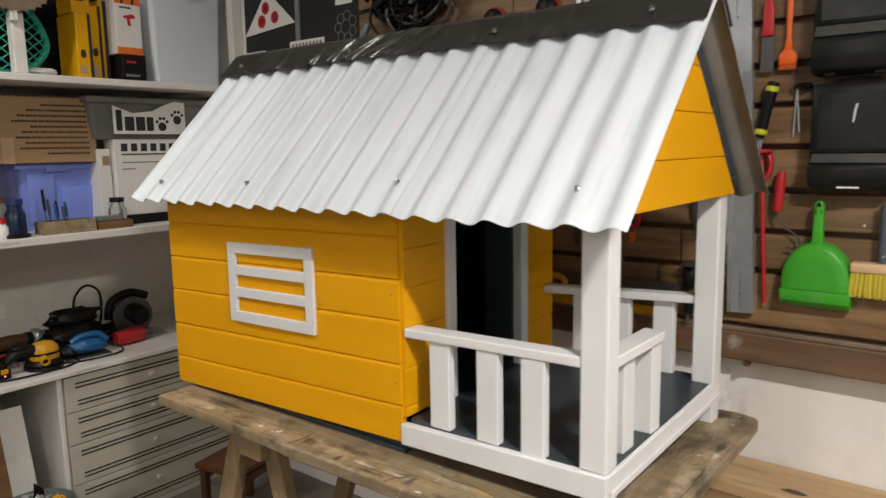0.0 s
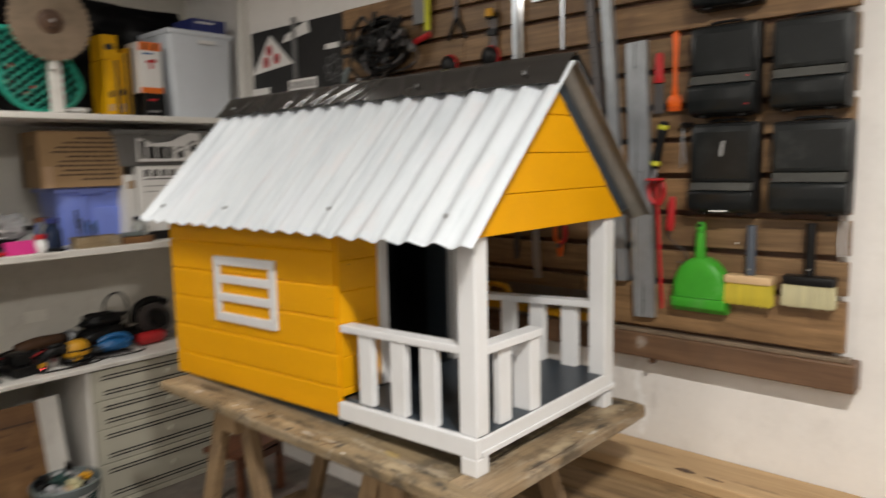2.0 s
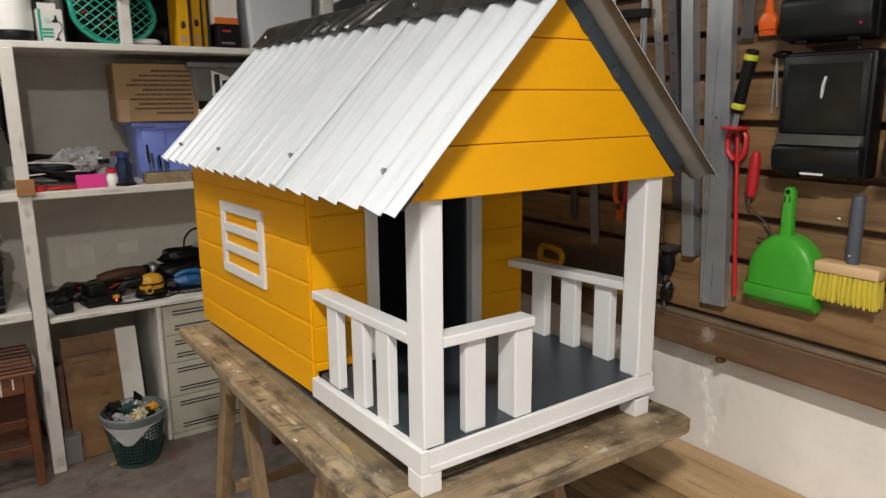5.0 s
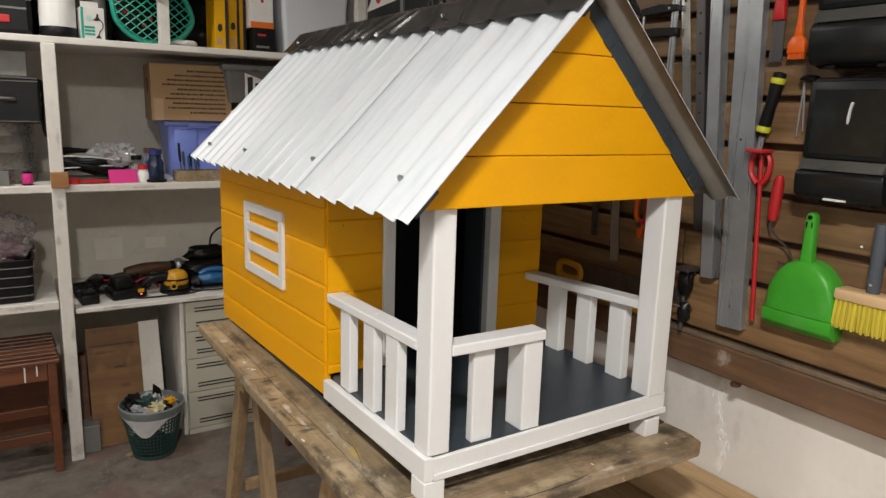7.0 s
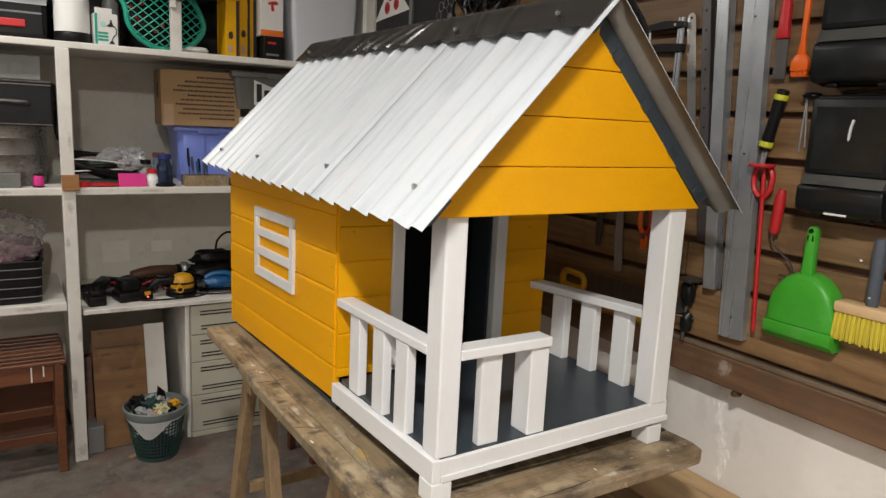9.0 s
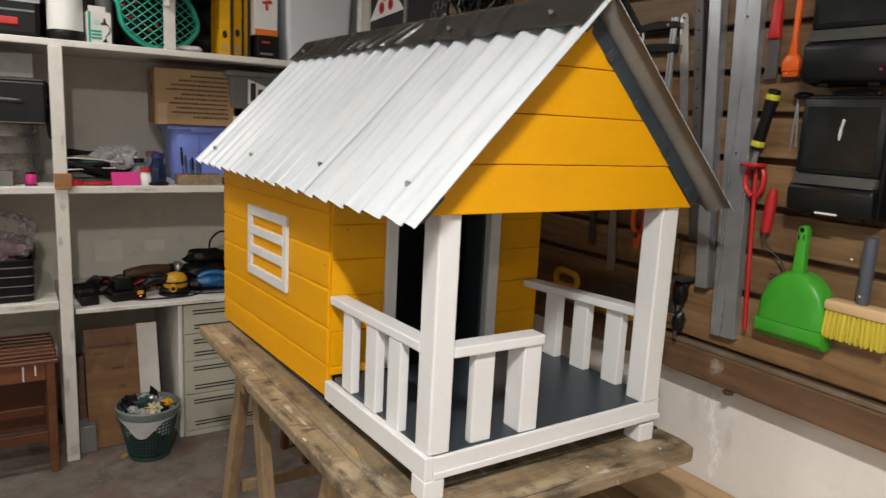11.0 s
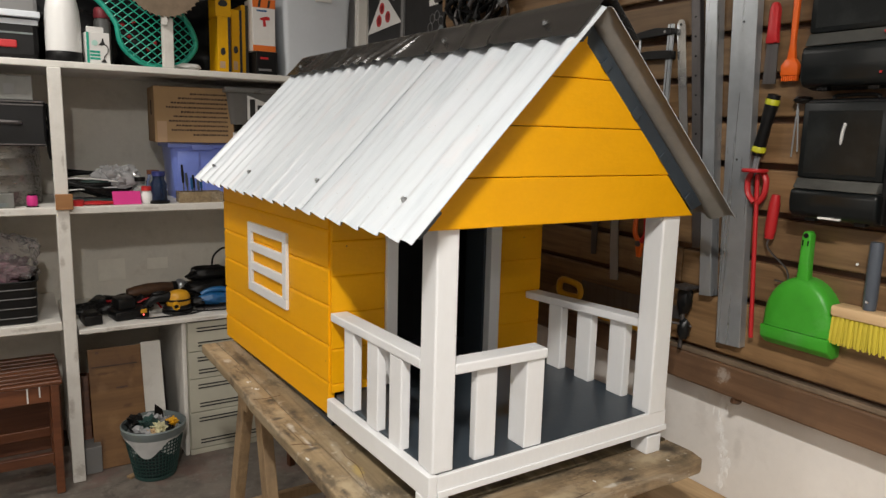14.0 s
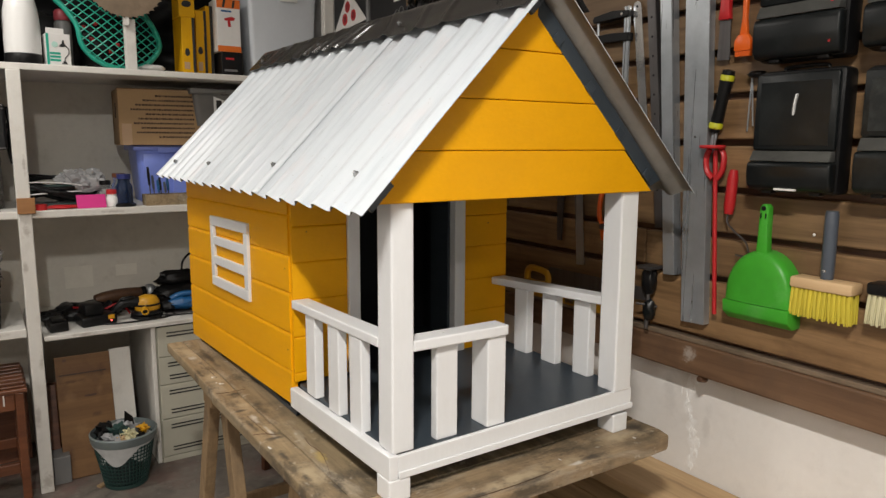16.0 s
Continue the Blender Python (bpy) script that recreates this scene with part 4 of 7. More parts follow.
def dustpan():
    t = thing("dustpan", (FX, -0.141, 1.140), "bright green plastic dustpan hanging by its handle", "dustpan")
    w = 0.084
    arc = [(w * math.cos(a), 0.058 + 0.112 * max(0.0, math.sin(a)) ** 0.9) for a in [math.pi * k / 20 for k in range(21)]]
    bm = bmesh.new()
    rings = []
    for s, d in ((1.0, 0.0), (1.0, -0.026), (0.985, -0.036), (0.95, -0.044), (0.86, -0.050), (0.6, -0.053), (0.0, -0.054)):
        ring = []
        for u, v in [(w, 0.047)] + arc + [(-w, 0.047)]:
            ring.append(bm.verts.new((d, u * s, 0.047 + (v - 0.047) * (s if s > 0.5 else s))))
        rings.append(ring)
    for a, b in zip(rings, rings[1:]):
        for k in range(len(a) - 1):
            bm.faces.new((a[k], a[k + 1], b[k + 1], b[k]))
    bmesh.ops.remove_doubles(bm, verts=bm.verts[:], dist=1e-5)
    bmesh.ops.recalc_face_normals(bm, faces=bm.faces[:])
    part("pan", bm, GREEN, t, smooth=45)
    part("lip", prism([(0.0, 0.0), (-0.030, -0.002), (-0.052, 0.016), (-0.056, 0.0455), (0.0, 0.0455)], -w + 0.001, w - 0.003, "xz", 0.003), GREEN, t, smooth=40)
    h = part("handle", prism([(-0.015, 0.155), (-0.012, 0.20), (-0.011, 0.268), (-0.006, 0.277), (0.006, 0.277), (0.011, 0.268), (0.012, 0.20), (0.015, 0.155)], -0.040, -0.018, "yz", 0.004), GREEN, t, smooth=40)
    part("hole_rim", lathe([(0.0, 0), (0.0055, 0), (0.0055, 0.0012), (0, 0.0012)], 14, turn=pose(0, 0, 0, 0, -90, 0), at=(-0.0405, 0, 0.267)), BLACK, h)
    for y in (-0.006, 0.006):
        part("slot", slab((-0.0415, y - 0.0012, 0.244), (-0.0398, y + 0.0012, 0.256)), BLACK, h)
    return t


dustpan()


def hand_brush(y_mid, z, block, bristle, handle, label, lean=0.0):
    """A block of wood or plastic with rows of bristle tufts and an upright handle."""
    t = thing("hand_brush", (FX, y_mid, z), label, "brush", "hand brushes on the panel")
    part("block", slab((-0.052, -0.067, 0.078), (-0.004, 0.067, 0.103), 0.006), block, t, smooth=40)
    r = random.Random(int(-y_mid * 1000))
    for i in range(13):
        for j in range(2):
            y, x = -0.06 + 0.01 * i, -0.042 + 0.024 * j
            dy = y * 0.05 + r.uniform(-0.0015, 0.0015)
            bm = None
            for q in range(4):
                a = 1.57 * q + 0.4
                p = Vector((x + 0.0028 * math.cos(a), y + 0.0026 * math.sin(a), 0.079))
                e = Vector((x + 0.0045 * math.cos(a), y + dy + 0.0030 * math.sin(a), r.uniform(0.013, 0.018)))
                bm = tube([p, (p + e) / 2, e], [0.0026, 0.0025, 0.0014], 5, bm)
            part("tuft", bm, bristle, t)
    part("handle", lathe([(0.0, 0.0), (0.0125, 0.0), (0.0135, 0.02), (0.0135, 0.135), (0.012, 0.145), (0.0, 0.146)], 16, at=(-0.028, lean, 0.1035)), handle, t, smooth=50)
    part("screw", lathe([(0, 0), (0.004, 0), (0.003, 0.002), (0, 0.002)], 8, turn=pose(0, 0, 0, 0, -90, 0), at=(-0.0415, lean, 0.122)), CHROME, t)
    return t


hand_brush(-0.286, 1.164, HANDLEWOOD, BRISTLE, NAVYGREY, "hand brush with pale wooden block and yellow bristles", -0.002)
hand_brush(-0.445, 1.176, BLACK, PALEBRISTLE, BLACK, "hand brush with dark block and cream bristles")


def stud(y_bot, y_top, z0, z1, width, depth, label, holes=(), material=None, name="steel_stud", x=FX):
    """A folded sheet-steel channel leaning on the panel: web, two flanges and their lips."""
    t = thing(name, (x, y_bot, z0), label, "steel profile", "steel profiles on the panel")
    ang = pose(0, 0, 0, -math.degrees(math.atan2(y_top - y_bot, z1 - z0)), 0, 0)
    L = (z1 - z0) / math.cos(math.atan2(y_top - y_bot, z1 - z0))
    w, d, k = width / 2, depth, 0.0022
    for kind, lo, hi in (("web", (-d, -w, 0), (-d + k, w, L)), ("flange", (-d + k + 0.0001, -w, 0), (0, -w + k, L)), ("flange", (-d + k + 0.0001, w - k, 0), (0, w, L))):
        part(kind, slab(lo, hi, 0.0005, turn=ang), material or STEEL, t)
    for z in holes:
        part("hole", lathe([(0, 0), (0.003, 0), (0.003, 0.0008), (0, 0.0008)], 10, turn=ang @ pose(-d, 0, z, 0, -90, 0)), BLACK, t)
    return t


stud(0.044, 0.085, 1.098, 1.975, 0.068, 0.024, "wide galvanised steel channel leaning on the slats", (0.055, 0.47, 0.80))
stud(0.120, 0.203, 1.212, 2.32, 0.034, 0.030, "galvanised steel channel leaning on the slats")
stud(0.168, 0.274, 1.33, 2.34, 0.026, 0.018, "dark perforated steel angle on the slats", tuple(0.05 * k for k in range(2, 19)), IRON, "steel_angle")


def flat_bar(name, y0, z0, y1, z1, w, label, material, hole=True, category="ruler", x=FX):
    """A flat strip with a rounded top and a hanging hole."""
    L = math.hypot(y1 - y0, z1 - z0)
    out = [(-w, 0), (w, 0), (w, L - w)] + [(w * math.cos(a), L - w + w * math.sin(a)) for a in (0.5, 1.0, 1.57, 2.1, 2.6)] + [(-w, L - w)]
    t = thing(name, (x, y0, z0), label, category)
    m = pose(0, 0, 0, -math.degrees(math.atan2(y1 - y0, z1 - z0)), 0, 0)
    bm = prism(out, -0.006, -0.003, "yz")
    bm.transform(m)
    part("strip", bm, material, t)
    if hole:
        part("hole", lathe([(0, 0), (0.0035, 0), (0.0035, 0.0008), (0, 0.0008)], 10, turn=m @ pose(-0.006, 0, L - w, 0, -90, 0)), BLACK, t)
    return t


flat_bar("steel_ruler", 0.226, 1.45, 0.288, 1.928, 0.0135, "long steel ruler with a hanging hole", CHROME)


def bar_clamp(y, z0, z1, arm, label, bar_mat, jaw_mat, lean=0.0):
    """A bar clamp: steel bar, fixed and sliding jaw, spindle with handle."""
    t = thing("bar_clamp", (FX, y, z0), label, "clamp", "clamps on the panel")
    L = z1 - z0
    part("bar", slab((-0.018, -0.009, 0), (-0.010, 0.009, L), 0.001), bar_mat, t)
    j = part("fixed_jaw", prism([(-0.012, L - 0.012), (arm * 0.4, L - 0.006), (arm, L - 0.014), (arm + 0.006, L - 0.024), (arm, L - 0.032), (-0.012, L - 0.028)], -0.026, -0.003, "yz", 0.002), jaw_mat, t)
    part("sliding_jaw", prism([(-0.014, L - 0.070), (arm * 0.5, L - 0.066), (arm, L - 0.068), (arm + 0.004, L - 0.078), (arm, L - 0.088), (-0.014, L - 0.092)], -0.026, -0.003, "yz", 0.002), jaw_mat, t)
    part("spindle", tube([(-0.014, arm - 0.008, L - 0.13), (-0.014, arm - 0.008, L - 0.03)], 0.004, 8), bar_mat, t, smooth=60)
    part("rivet", lathe([(0, 0), (0.005, 0), (0.004, 0.002), (0, 0.002)], 8, turn=pose(0, 0, 0, 0, -90, 0), at=(-0.0265, 0.01, L - 0.02)), CHROME, t)
    return t


bar_clamp(0.311, 1.52, 1.918, 0.115, "bar clamp with dark jaws and a steel bar", STEEL, BLACK)
bar_clamp(0.528, 1.93, 2.36, 0.16, "chrome bar clamp with black jaws", CHROME, BLACK)
bar_clamp(0.555, 1.96, 2.38, 0.13, "worn steel bar clamp hanging on the slats", STEEL, BLACK)

# carpenter's square
t = thing("steel_square", (FX, 0.362, 1.985), "steel carpenter square hanging on the slats", "square")
part("blade", slab((-0.006, -0.006, 0.0), (-0.003, 0.006, 0.20), 0.0005), STEEL, t)
part("stock", slab((-0.012, 0.0065, 0.175), (-0.002, 0.12, 0.205), 0.001), STEEL, t)

# pads with red rims
for y, z in ((0.868, 1.985), (0.665, 1.995)):
    t = thing("ear_muff", (FX, y, z - 0.04), "dark round ear muff cup with red rim", "ear muff", "ear muff cups")
    part("cup", lathe([(0, 0), (0.030, 0.0), (0.038, 0.012), (0.036, 0.03), (0.02, 0.04), (0, 0.041)], 18, turn=pose(0, 0, 0.04, 0, -90, 0)), BLACK, t, smooth=60)
    part("cushion", tube([(-0.014, 0.037 * math.cos(a), 0.04 + 0.037 * math.sin(a)) for a in [k * math.pi / 10 for k in range(20)]], 0.006, 6, closed=True), RED, t, smooth=60)


def paint_mixer():
    t = thing("paint_mixer", (FX, -0.005, 1.135), "red paint mixer rod hanging on the slats", "paint mixer")
    part("rod", tube([(-0.022, -0.013, 0.0), (-0.022, 0.0, 0.20), (-0.022, 0.012, 0.40)], 0.0055, 8), RED, t, smooth=60)
    part("disc", lathe([(0, 0), (0.029, 0.0), (0.031, 0.004), (0.029, 0.008), (0, 0.008)], 20, at=(-0.034, 0.012, 0.405)), RED, t, smooth=40)
    for s in (-1, 1):
        pts = smoothed([(-0.022, 0.012 + s * 0.014, 0.404), (-0.022, 0.012 + s * 0.024, 0.385), (-0.022, 0.012 + s * 0.021, 0.352), (-0.022, 0.010 + s * 0.005, 0.332)])
        part("blade", tube(pts, 0.0075, 6), RED, t, smooth=60)


paint_mixer()


def roller():
    t = thing("roller_handle", (FX, -0.044, 1.29), "red paint roller handle with bent wire", "paint roller")
    part("grip", lathe([(0, 0), (0.010, 0.0), (0.013, 0.02), (0.0125, 0.085), (0.009, 0.105), (0, 0.107)], 14, turn=pose(-0.02, 0.006, 0.095, 4, 0, 0)), RED, t, smooth=50)
    part("wire", tube(smoothed([(-0.02, 0.006, 0.096), (-0.02, 0.008, 0.075), (-0.02, -0.012, 0.055), (-0.02, -0.045, 0.03), (-0.02, -0.052, 0.0), (-0.02, -0.02, -0.002)]), 0.0024, 6), IRON, t, smooth=60)


roller()


def pruning_grip():
    t = thing("saw_knife", (FX, 0.016, 1.575), "folding saw with black and lime rubber grip", "saw")
    m = pose(-0.02, 0, 0, 12, 0, 0)
    part("grip", lathe([(0, 0.004), (0.012, 0.004), (0.0145, 0.03), (0.013, 0.08), (0.0155, 0.125), (0.014, 0.150), (0, 0.153)], 14, turn=m), BLACK, t, smooth=50)
    for z in (0.012, 0.125):
        part("band", lathe([(0.0135, z), (0.0162, z + 0.002), (0.0165, z + 0.012), (0.0145, z + 0.015)], 14, turn=m), LIME, t, smooth=50)
    part("blade", slab((-0.022, -0.010, -0.045), (-0.019, 0.004, 0.01), 0.0005, turn=pose(0, 0, 0, 8, 0, 0)), STEEL, t)


pruning_grip()

t = thing("scraper", (FX, 0.006, 1.748), "scraper with red handle and worn steel blade", "scraper")
part("blade", prism([(-0.017, 0), (0.017, 0), (0.014, 0.10), (-0.014, 0.10)], -0.016, -0.0135, "yz"), IRON, t)
part("handle", prism([(-0.016, 0.092), (0.016, 0.092), (0.013, 0.115), (0.012, 0.17), (0.006, 0.185), (-0.006, 0.185), (-0.012, 0.17), (-0.013, 0.115)], -0.024, -0.008, "yz", 0.004), RED, t, smooth=40)
t = thing("basting_brush", (FX, -0.044, 1.752), "orange silicone brush hanging on the slats", "brush")
part("handle", prism([(-0.011, 0.045), (0.011, 0.045), (0.006, 0.085), (0.007, 0.17), (0.011, 0.23), (0.0, 0.242), (-0.011, 0.23), (-0.007, 0.17), (-0.006, 0.085)], -0.018, -0.007, "yz", 0.003), ORANGE, t, smooth=40)
part("head", prism([(-0.021, 0.012), (0.021, 0.012), (0.021, 0.036), (0.011, 0.05), (-0.011, 0.05), (-0.021, 0.036)], -0.021, -0.005, "yz", 0.003), ORANGE, t, smooth=40)
for k in range(8):
    part("bristle", slab((-0.018, -0.0195 + 0.005 * k, 0.0), (-0.009, -0.0165 + 0.005 * k, 0.0118)), ORANGE, t)
t = thing("compass", (FX, -0.068, 1.58), "thin steel compass hanging on the slats", "compass")
part("leg", tube([(-0.008, 0.004, 0.0), (-0.008, 0.0, 0.13)], 0.002, 6), STEEL, t)
part("leg", tube([(-0.008, -0.010, 0.012), (-0.008, 0.0, 0.13)], 0.002, 6), STEEL, t)
part("pivot", lathe([(0, 0), (0.007, 0), (0.007, 0.01), (0, 0.01)], 10, turn=pose(0, 0, 0, 0, -90, 0), at=(-0.003, 0, 0.13)), IRON, t)
solo("strap", lump((0.014, 0.022, 0.008), 0.3, seed=6), BLACK, (FX - 0.016, -0.085, 1.708), "black rubber strap beside the tool case", "strap", smooth=60)

# tools seen through the porch
t = thing("hand_saw", (FX, 0.645, 1.075), "hand saw with yellow plastic handle", "saw")
part("handle", tube(smoothed([(-0.016, 0.05, 0.028), (-0.016, 0.045, 0.066), (-0.016, 0.0, 0.070), (-0.016, -0.045, 0.06), (-0.016, -0.045, 0.03), (-0.016, 0.0, 0.022)], 5, True), 0.011, 8, closed=True), TOOLYELLOW, t, smooth=60)
part("blade", prism([(-0.05, 0.085), (-0.05, 0.02), (-0.44, 0.05), (-0.44, 0.085)], -0.014, -0.012, "yz"), IRON, t)
t = thing("spirit_level", (0.915, 0.5, 1.0525), "yellow spirit level lying on the steel rail", "spirit level")
part("body", slab((0.0, -0.24, 0.0), (0.012, 0.26, 0.028), 0.001), TOOLYELLOW, t)
part("vial", slab((-0.001, -0.02, 0.006), (0.0, 0.02, 0.022)), GLASS, t)
flat_bar("steel_rule", 0.467, 1.185, 0.497, 1.56, 0.016, "short steel rule hanging on the slats", STEEL)
t = thing("pliers", (FX, 0.367, 1.272), "pliers with orange and red handles", "pliers")
for s in (-1, 1):
    part("grip", tube(smoothed([(-0.014, s * 0.004, 0.045), (-0.014, s * 0.02, 0.07), (-0.014, s * 0.017, 0.12), (-0.014, s * 0.006, 0.15)]), 0.0075, 8), ORANGE if s > 0 else RED, t, smooth=60)
part("jaw", prism([(-0.006, 0), (0.006, 0), (0.012, 0.035), (0.007, 0.055), (-0.007, 0.055), (-0.012, 0.035)], -0.02, -0.008, "yz", 0.002), ORANGE, t)
part("pivot", lathe([(0, 0), (0.009, 0), (0.009, 0.004), (0, 0.004)], 12, turn=pose(0, 0, 0, 0, -90, 0), at=(-0.0205, 0, 0.04)), IRON, t)
t = thing("file", (FX, 0.56, 1.25), "dark steel file hanging on the slats", "file")
part("blade", prism([(-0.008, 0.0), (0.008, 0.0), (0.016, 0.19), (-0.016, 0.19)], -0.010, -0.003, "yz", 0.001), IRON, t)
part("grip", lathe([(0, 0), (0.011, 0), (0.013, 0.05), (0.010, 0.10), (0, 0.102)], 12, at=(-0.0135, 0, 0.19)), BLACK, t, smooth=50)


def hand_vise():
    t = thing("hand_vise", (FX, 0.185, 1.06), "dark greasy iron screw clamp on the slats", "vise")
    part("frame", lump((0.020, 0.020, 0.04), 0.2, (-0.024, 0.0, 0.125), 2), BLACK, t, smooth=40)
    part("lower_jaw", lump((0.018, 0.017, 0.03), 0.2, (-0.022, -0.002, 0.045), 5), DUSTY, t, smooth=40)
    part("screw", tube([(-0.024, 0.004, -0.008), (-0.024, 0.002, 0.13)], 0.006, 10), IRON, t, smooth=60)
    part("handle", tube([(-0.05, 0.02, 0.062), (-0.01, -0.018, 0.054)], 0.0035, 8), IRON, t, smooth=60)
    part("jaw", slab((-0.056, -0.028, 0.158), (-0.004, 0.02, 0.168), 0.003), IRON, t)


hand_vise()

# bundle of cables with grey plugs, hung on the panel
rnd = random.Random(11)
t = thing("cable_bundle", (FX, 1.22, 1.97), "tangled bundle of dark cables with grey plugs", "cables")
for k in range(15):
    c, r1, r2, ph = (rnd.uniform(-0.10, 0.10), rnd.uniform(0.08, 0.16)), rnd.uniform(0.05, 0.12), rnd.uniform(0.05, 0.11), rnd.uniform(0, 6.28)
    pts = []
    for q in range(9):
        a = ph + 2 * math.pi * q / 9
        pts.append((-0.012 - 0.0045 * k + rnd.uniform(-0.012, 0.012), c[0] + r1 * math.cos(a) * (1 + 0.25 * rnd.random()), c[1] + r2 * math.sin(a) * (1 + 0.2 * rnd.random())))
    pts = [(min(p[0], -0.008), p[1], p[2]) for p in pts]
    part("cable", tube(smoothed(pts, 5, True), rnd.uniform(0.005, 0.008), 6, closed=True), (BLACK, BLACK, IRON, BLACK, BLACKGLOSS)[k % 5], t, smooth=60)
for a, b in (((0.20, 0.06), (0.235, 0.0)), ((-0.13, 0.16), (-0.19, 0.09)), ((0.13, 0.01), (0.14, -0.05))):
    m = [(-0.05, a[0], a[1]), (-0.055, (a[0] + b[0]) / 2, (a[1] + b[1]) / 2), (-0.05, b[0], b[1])]
    part("plug", tube(m, [0.013, 0.016, 0.013], 10), GREYPLASTIC if a[0] < 0.19 else RIMGREY, t, smooth=60)
for k in range(30):
    a, r0 = rnd.uniform(0, 6.28), rnd.uniform(0.02, 0.13)
    y0, z0, d = r0 * 1.3 * math.cos(a), 0.11 + r0 * 0.8 * math.sin(a), rnd.uniform(0, 3.14)
    part("plug", tube([(-0.07 - 0.002 * k, y0, z0), (-0.065 - 0.002 * k, y0 + 0.055 * math.cos(d), z0 + 0.055 * math.sin(d))], [0.009, 0.011], 8), (BLACK, BLACK, IRON if k % 8 else GREYPLASTIC, BLACK)[k % 4], t, smooth=60)
t = thing("tape_strap", (FX, 0.97, 2.11), "lime yellow strap with pink red grip", "strap")
part("band", slab((-0.03, -0.012, 0.02), (-0.02, 0.012, 0.20), 0.002), LIME, t)
part("buckle", slab((-0.032, 0.013, 0.05), (-0.012, 0.075, 0.19), 0.004), GREYPLASTIC, t)
part("grip", tube([(-0.02, 0.075, -0.015), (-0.02, -0.005, 0.005)], 0.012, 10), RED, t, smooth=60)
t = thing("long_nose_pliers", (FX, 0.83, 2.10), "black handled pliers hanging on the slats", "pliers")
for s in (-1, 1):
    part("grip", tube(smoothed([(-0.012, 0.0, 0.06), (-0.012, s * 0.02, 0.03), (-0.012, s * 0.045, -0.02)]), 0.007, 8), BLACK, t, smooth=60)
part("jaw", prism([(-0.012, 0.055), (0.012, 0.055), (0.004, 0.13), (-0.004, 0.13)], -0.018, -0.006, "yz", 0.001), IRON, t)
bar_clamp(0.645, 1.99, 2.16, 0.03, "small clamp with yellow tip", IRON, BLACK)
solo("clamp_tip", lathe([(0, 0), (0.016, 0), (0.018, 0.012), (0.012, 0.028), (0, 0.03)], 12), TOOLYELLOW, (0.895, 0.655, 2.135), "yellow plastic clamp tip on the panel", "clamp tip", smooth=50)
# nails and plugs in the slats
for y, z in ((-0.238, 1.355), (0.62, 1.62)):
    solo("screw_head", lathe([(0, 0), (0.0035, 0), (0.0028, 0.0015), (0, 0.0017)], 8, turn=pose(0, 0, 0, 0, -90, 0)), WHITEPLASTIC, (0.9275, y, z), "small pale screw head in a wooden slat", "screw", "screw heads in the slats")

# black board beside the shelves, with a paper triangle and small notes
t = thing("black_board", (0.995, 1.905, 1.93), "black board with paper triangle and notes on the wall", "board")
part("board", slab((-0.024, -0.395, 0.0), (0.0, 0.395, 0.372), 0.002), CHALKBOARD, t)
tri = part("paper_triangle", prism([(0.394, 0.158), (0.04, 0.185), (0.225, 0.343)], -0.0265, -0.0245, "yz"), WHITECARD, t, "white paper triangle with red spots")
for y, z, r in ((0.237, 0.268, 0.028), (0.267, 0.213, 0.030), (0.175, 0.222, 0.028)):
    part("red_spot", lathe([(0, 0), (r, 0), (r * 0.9, 0.001), (0, 0.001)], 9, turn=pose(-0.0267, y, z, 0, -90, 0)), RED, tri)
    part("print_bar", slab((-0.0285, y - 0.012, z - 0.014), (-0.0279, y - 0.007, z + 0.014)), BLACK, tri)
    part("print_bar", slab((-0.0285, y + 0.002, z - 0.014), (-0.0279, y + 0.007, z + 0.014)), BLACK, tri)
part("note", slab((-0.0265, -0.14, 0.05), (-0.0245, 0.08, 0.105)), WHITECARD, t, "white paper note with grey bars")
for k in range(9):
    part("print_bar", slab((-0.0275, -0.125 + 0.022 * k, 0.062), (-0.0267, -0.112 + 0.022 * k, 0.094)), GREYPLASTIC, t)
part("hanger_stem", slab((-0.034, 0.005, 0.106), (-0.0246, 0.03, 0.40)), GREYPLASTIC, t, "grey upright rule")
part("paper_bow", prism([(-0.10, 0.315), (0.12, 0.29), (0.09, 0.325), (-0.09, 0.375)], -0.0285, -0.0248, "yz"), WHITECARD, t)
part("note", slab((-0.0265, -0.31, 0.22), (-0.0245, -0.215, 0.245)), WHITECARD, t)
part("note", slab((-0.030, 0.25, 0.03), (-0.0245, 0.40, 0.085)), WHITECARD, t)
for k in range(7):
    a = 2 * math.pi * k / 7
    part("chalk_ring", tube([(-0.0255, -0.27 + 0.045 * math.cos(a) + 0.02 * math.cos(b), 0.13 + 0.045 * math.sin(a) + 0.02 * math.sin(b)) for b in [q * 0.785 for q in range(8)]], 0.0018, 4, closed=True), GREYPLASTIC, t)

# peeling plaster below the beam, knots in the top plank
SCUFF = paint("bare_pale_plaster", (0.90, 0.895, 0.88), 0.75, 0.04, 40, bump=0.5)


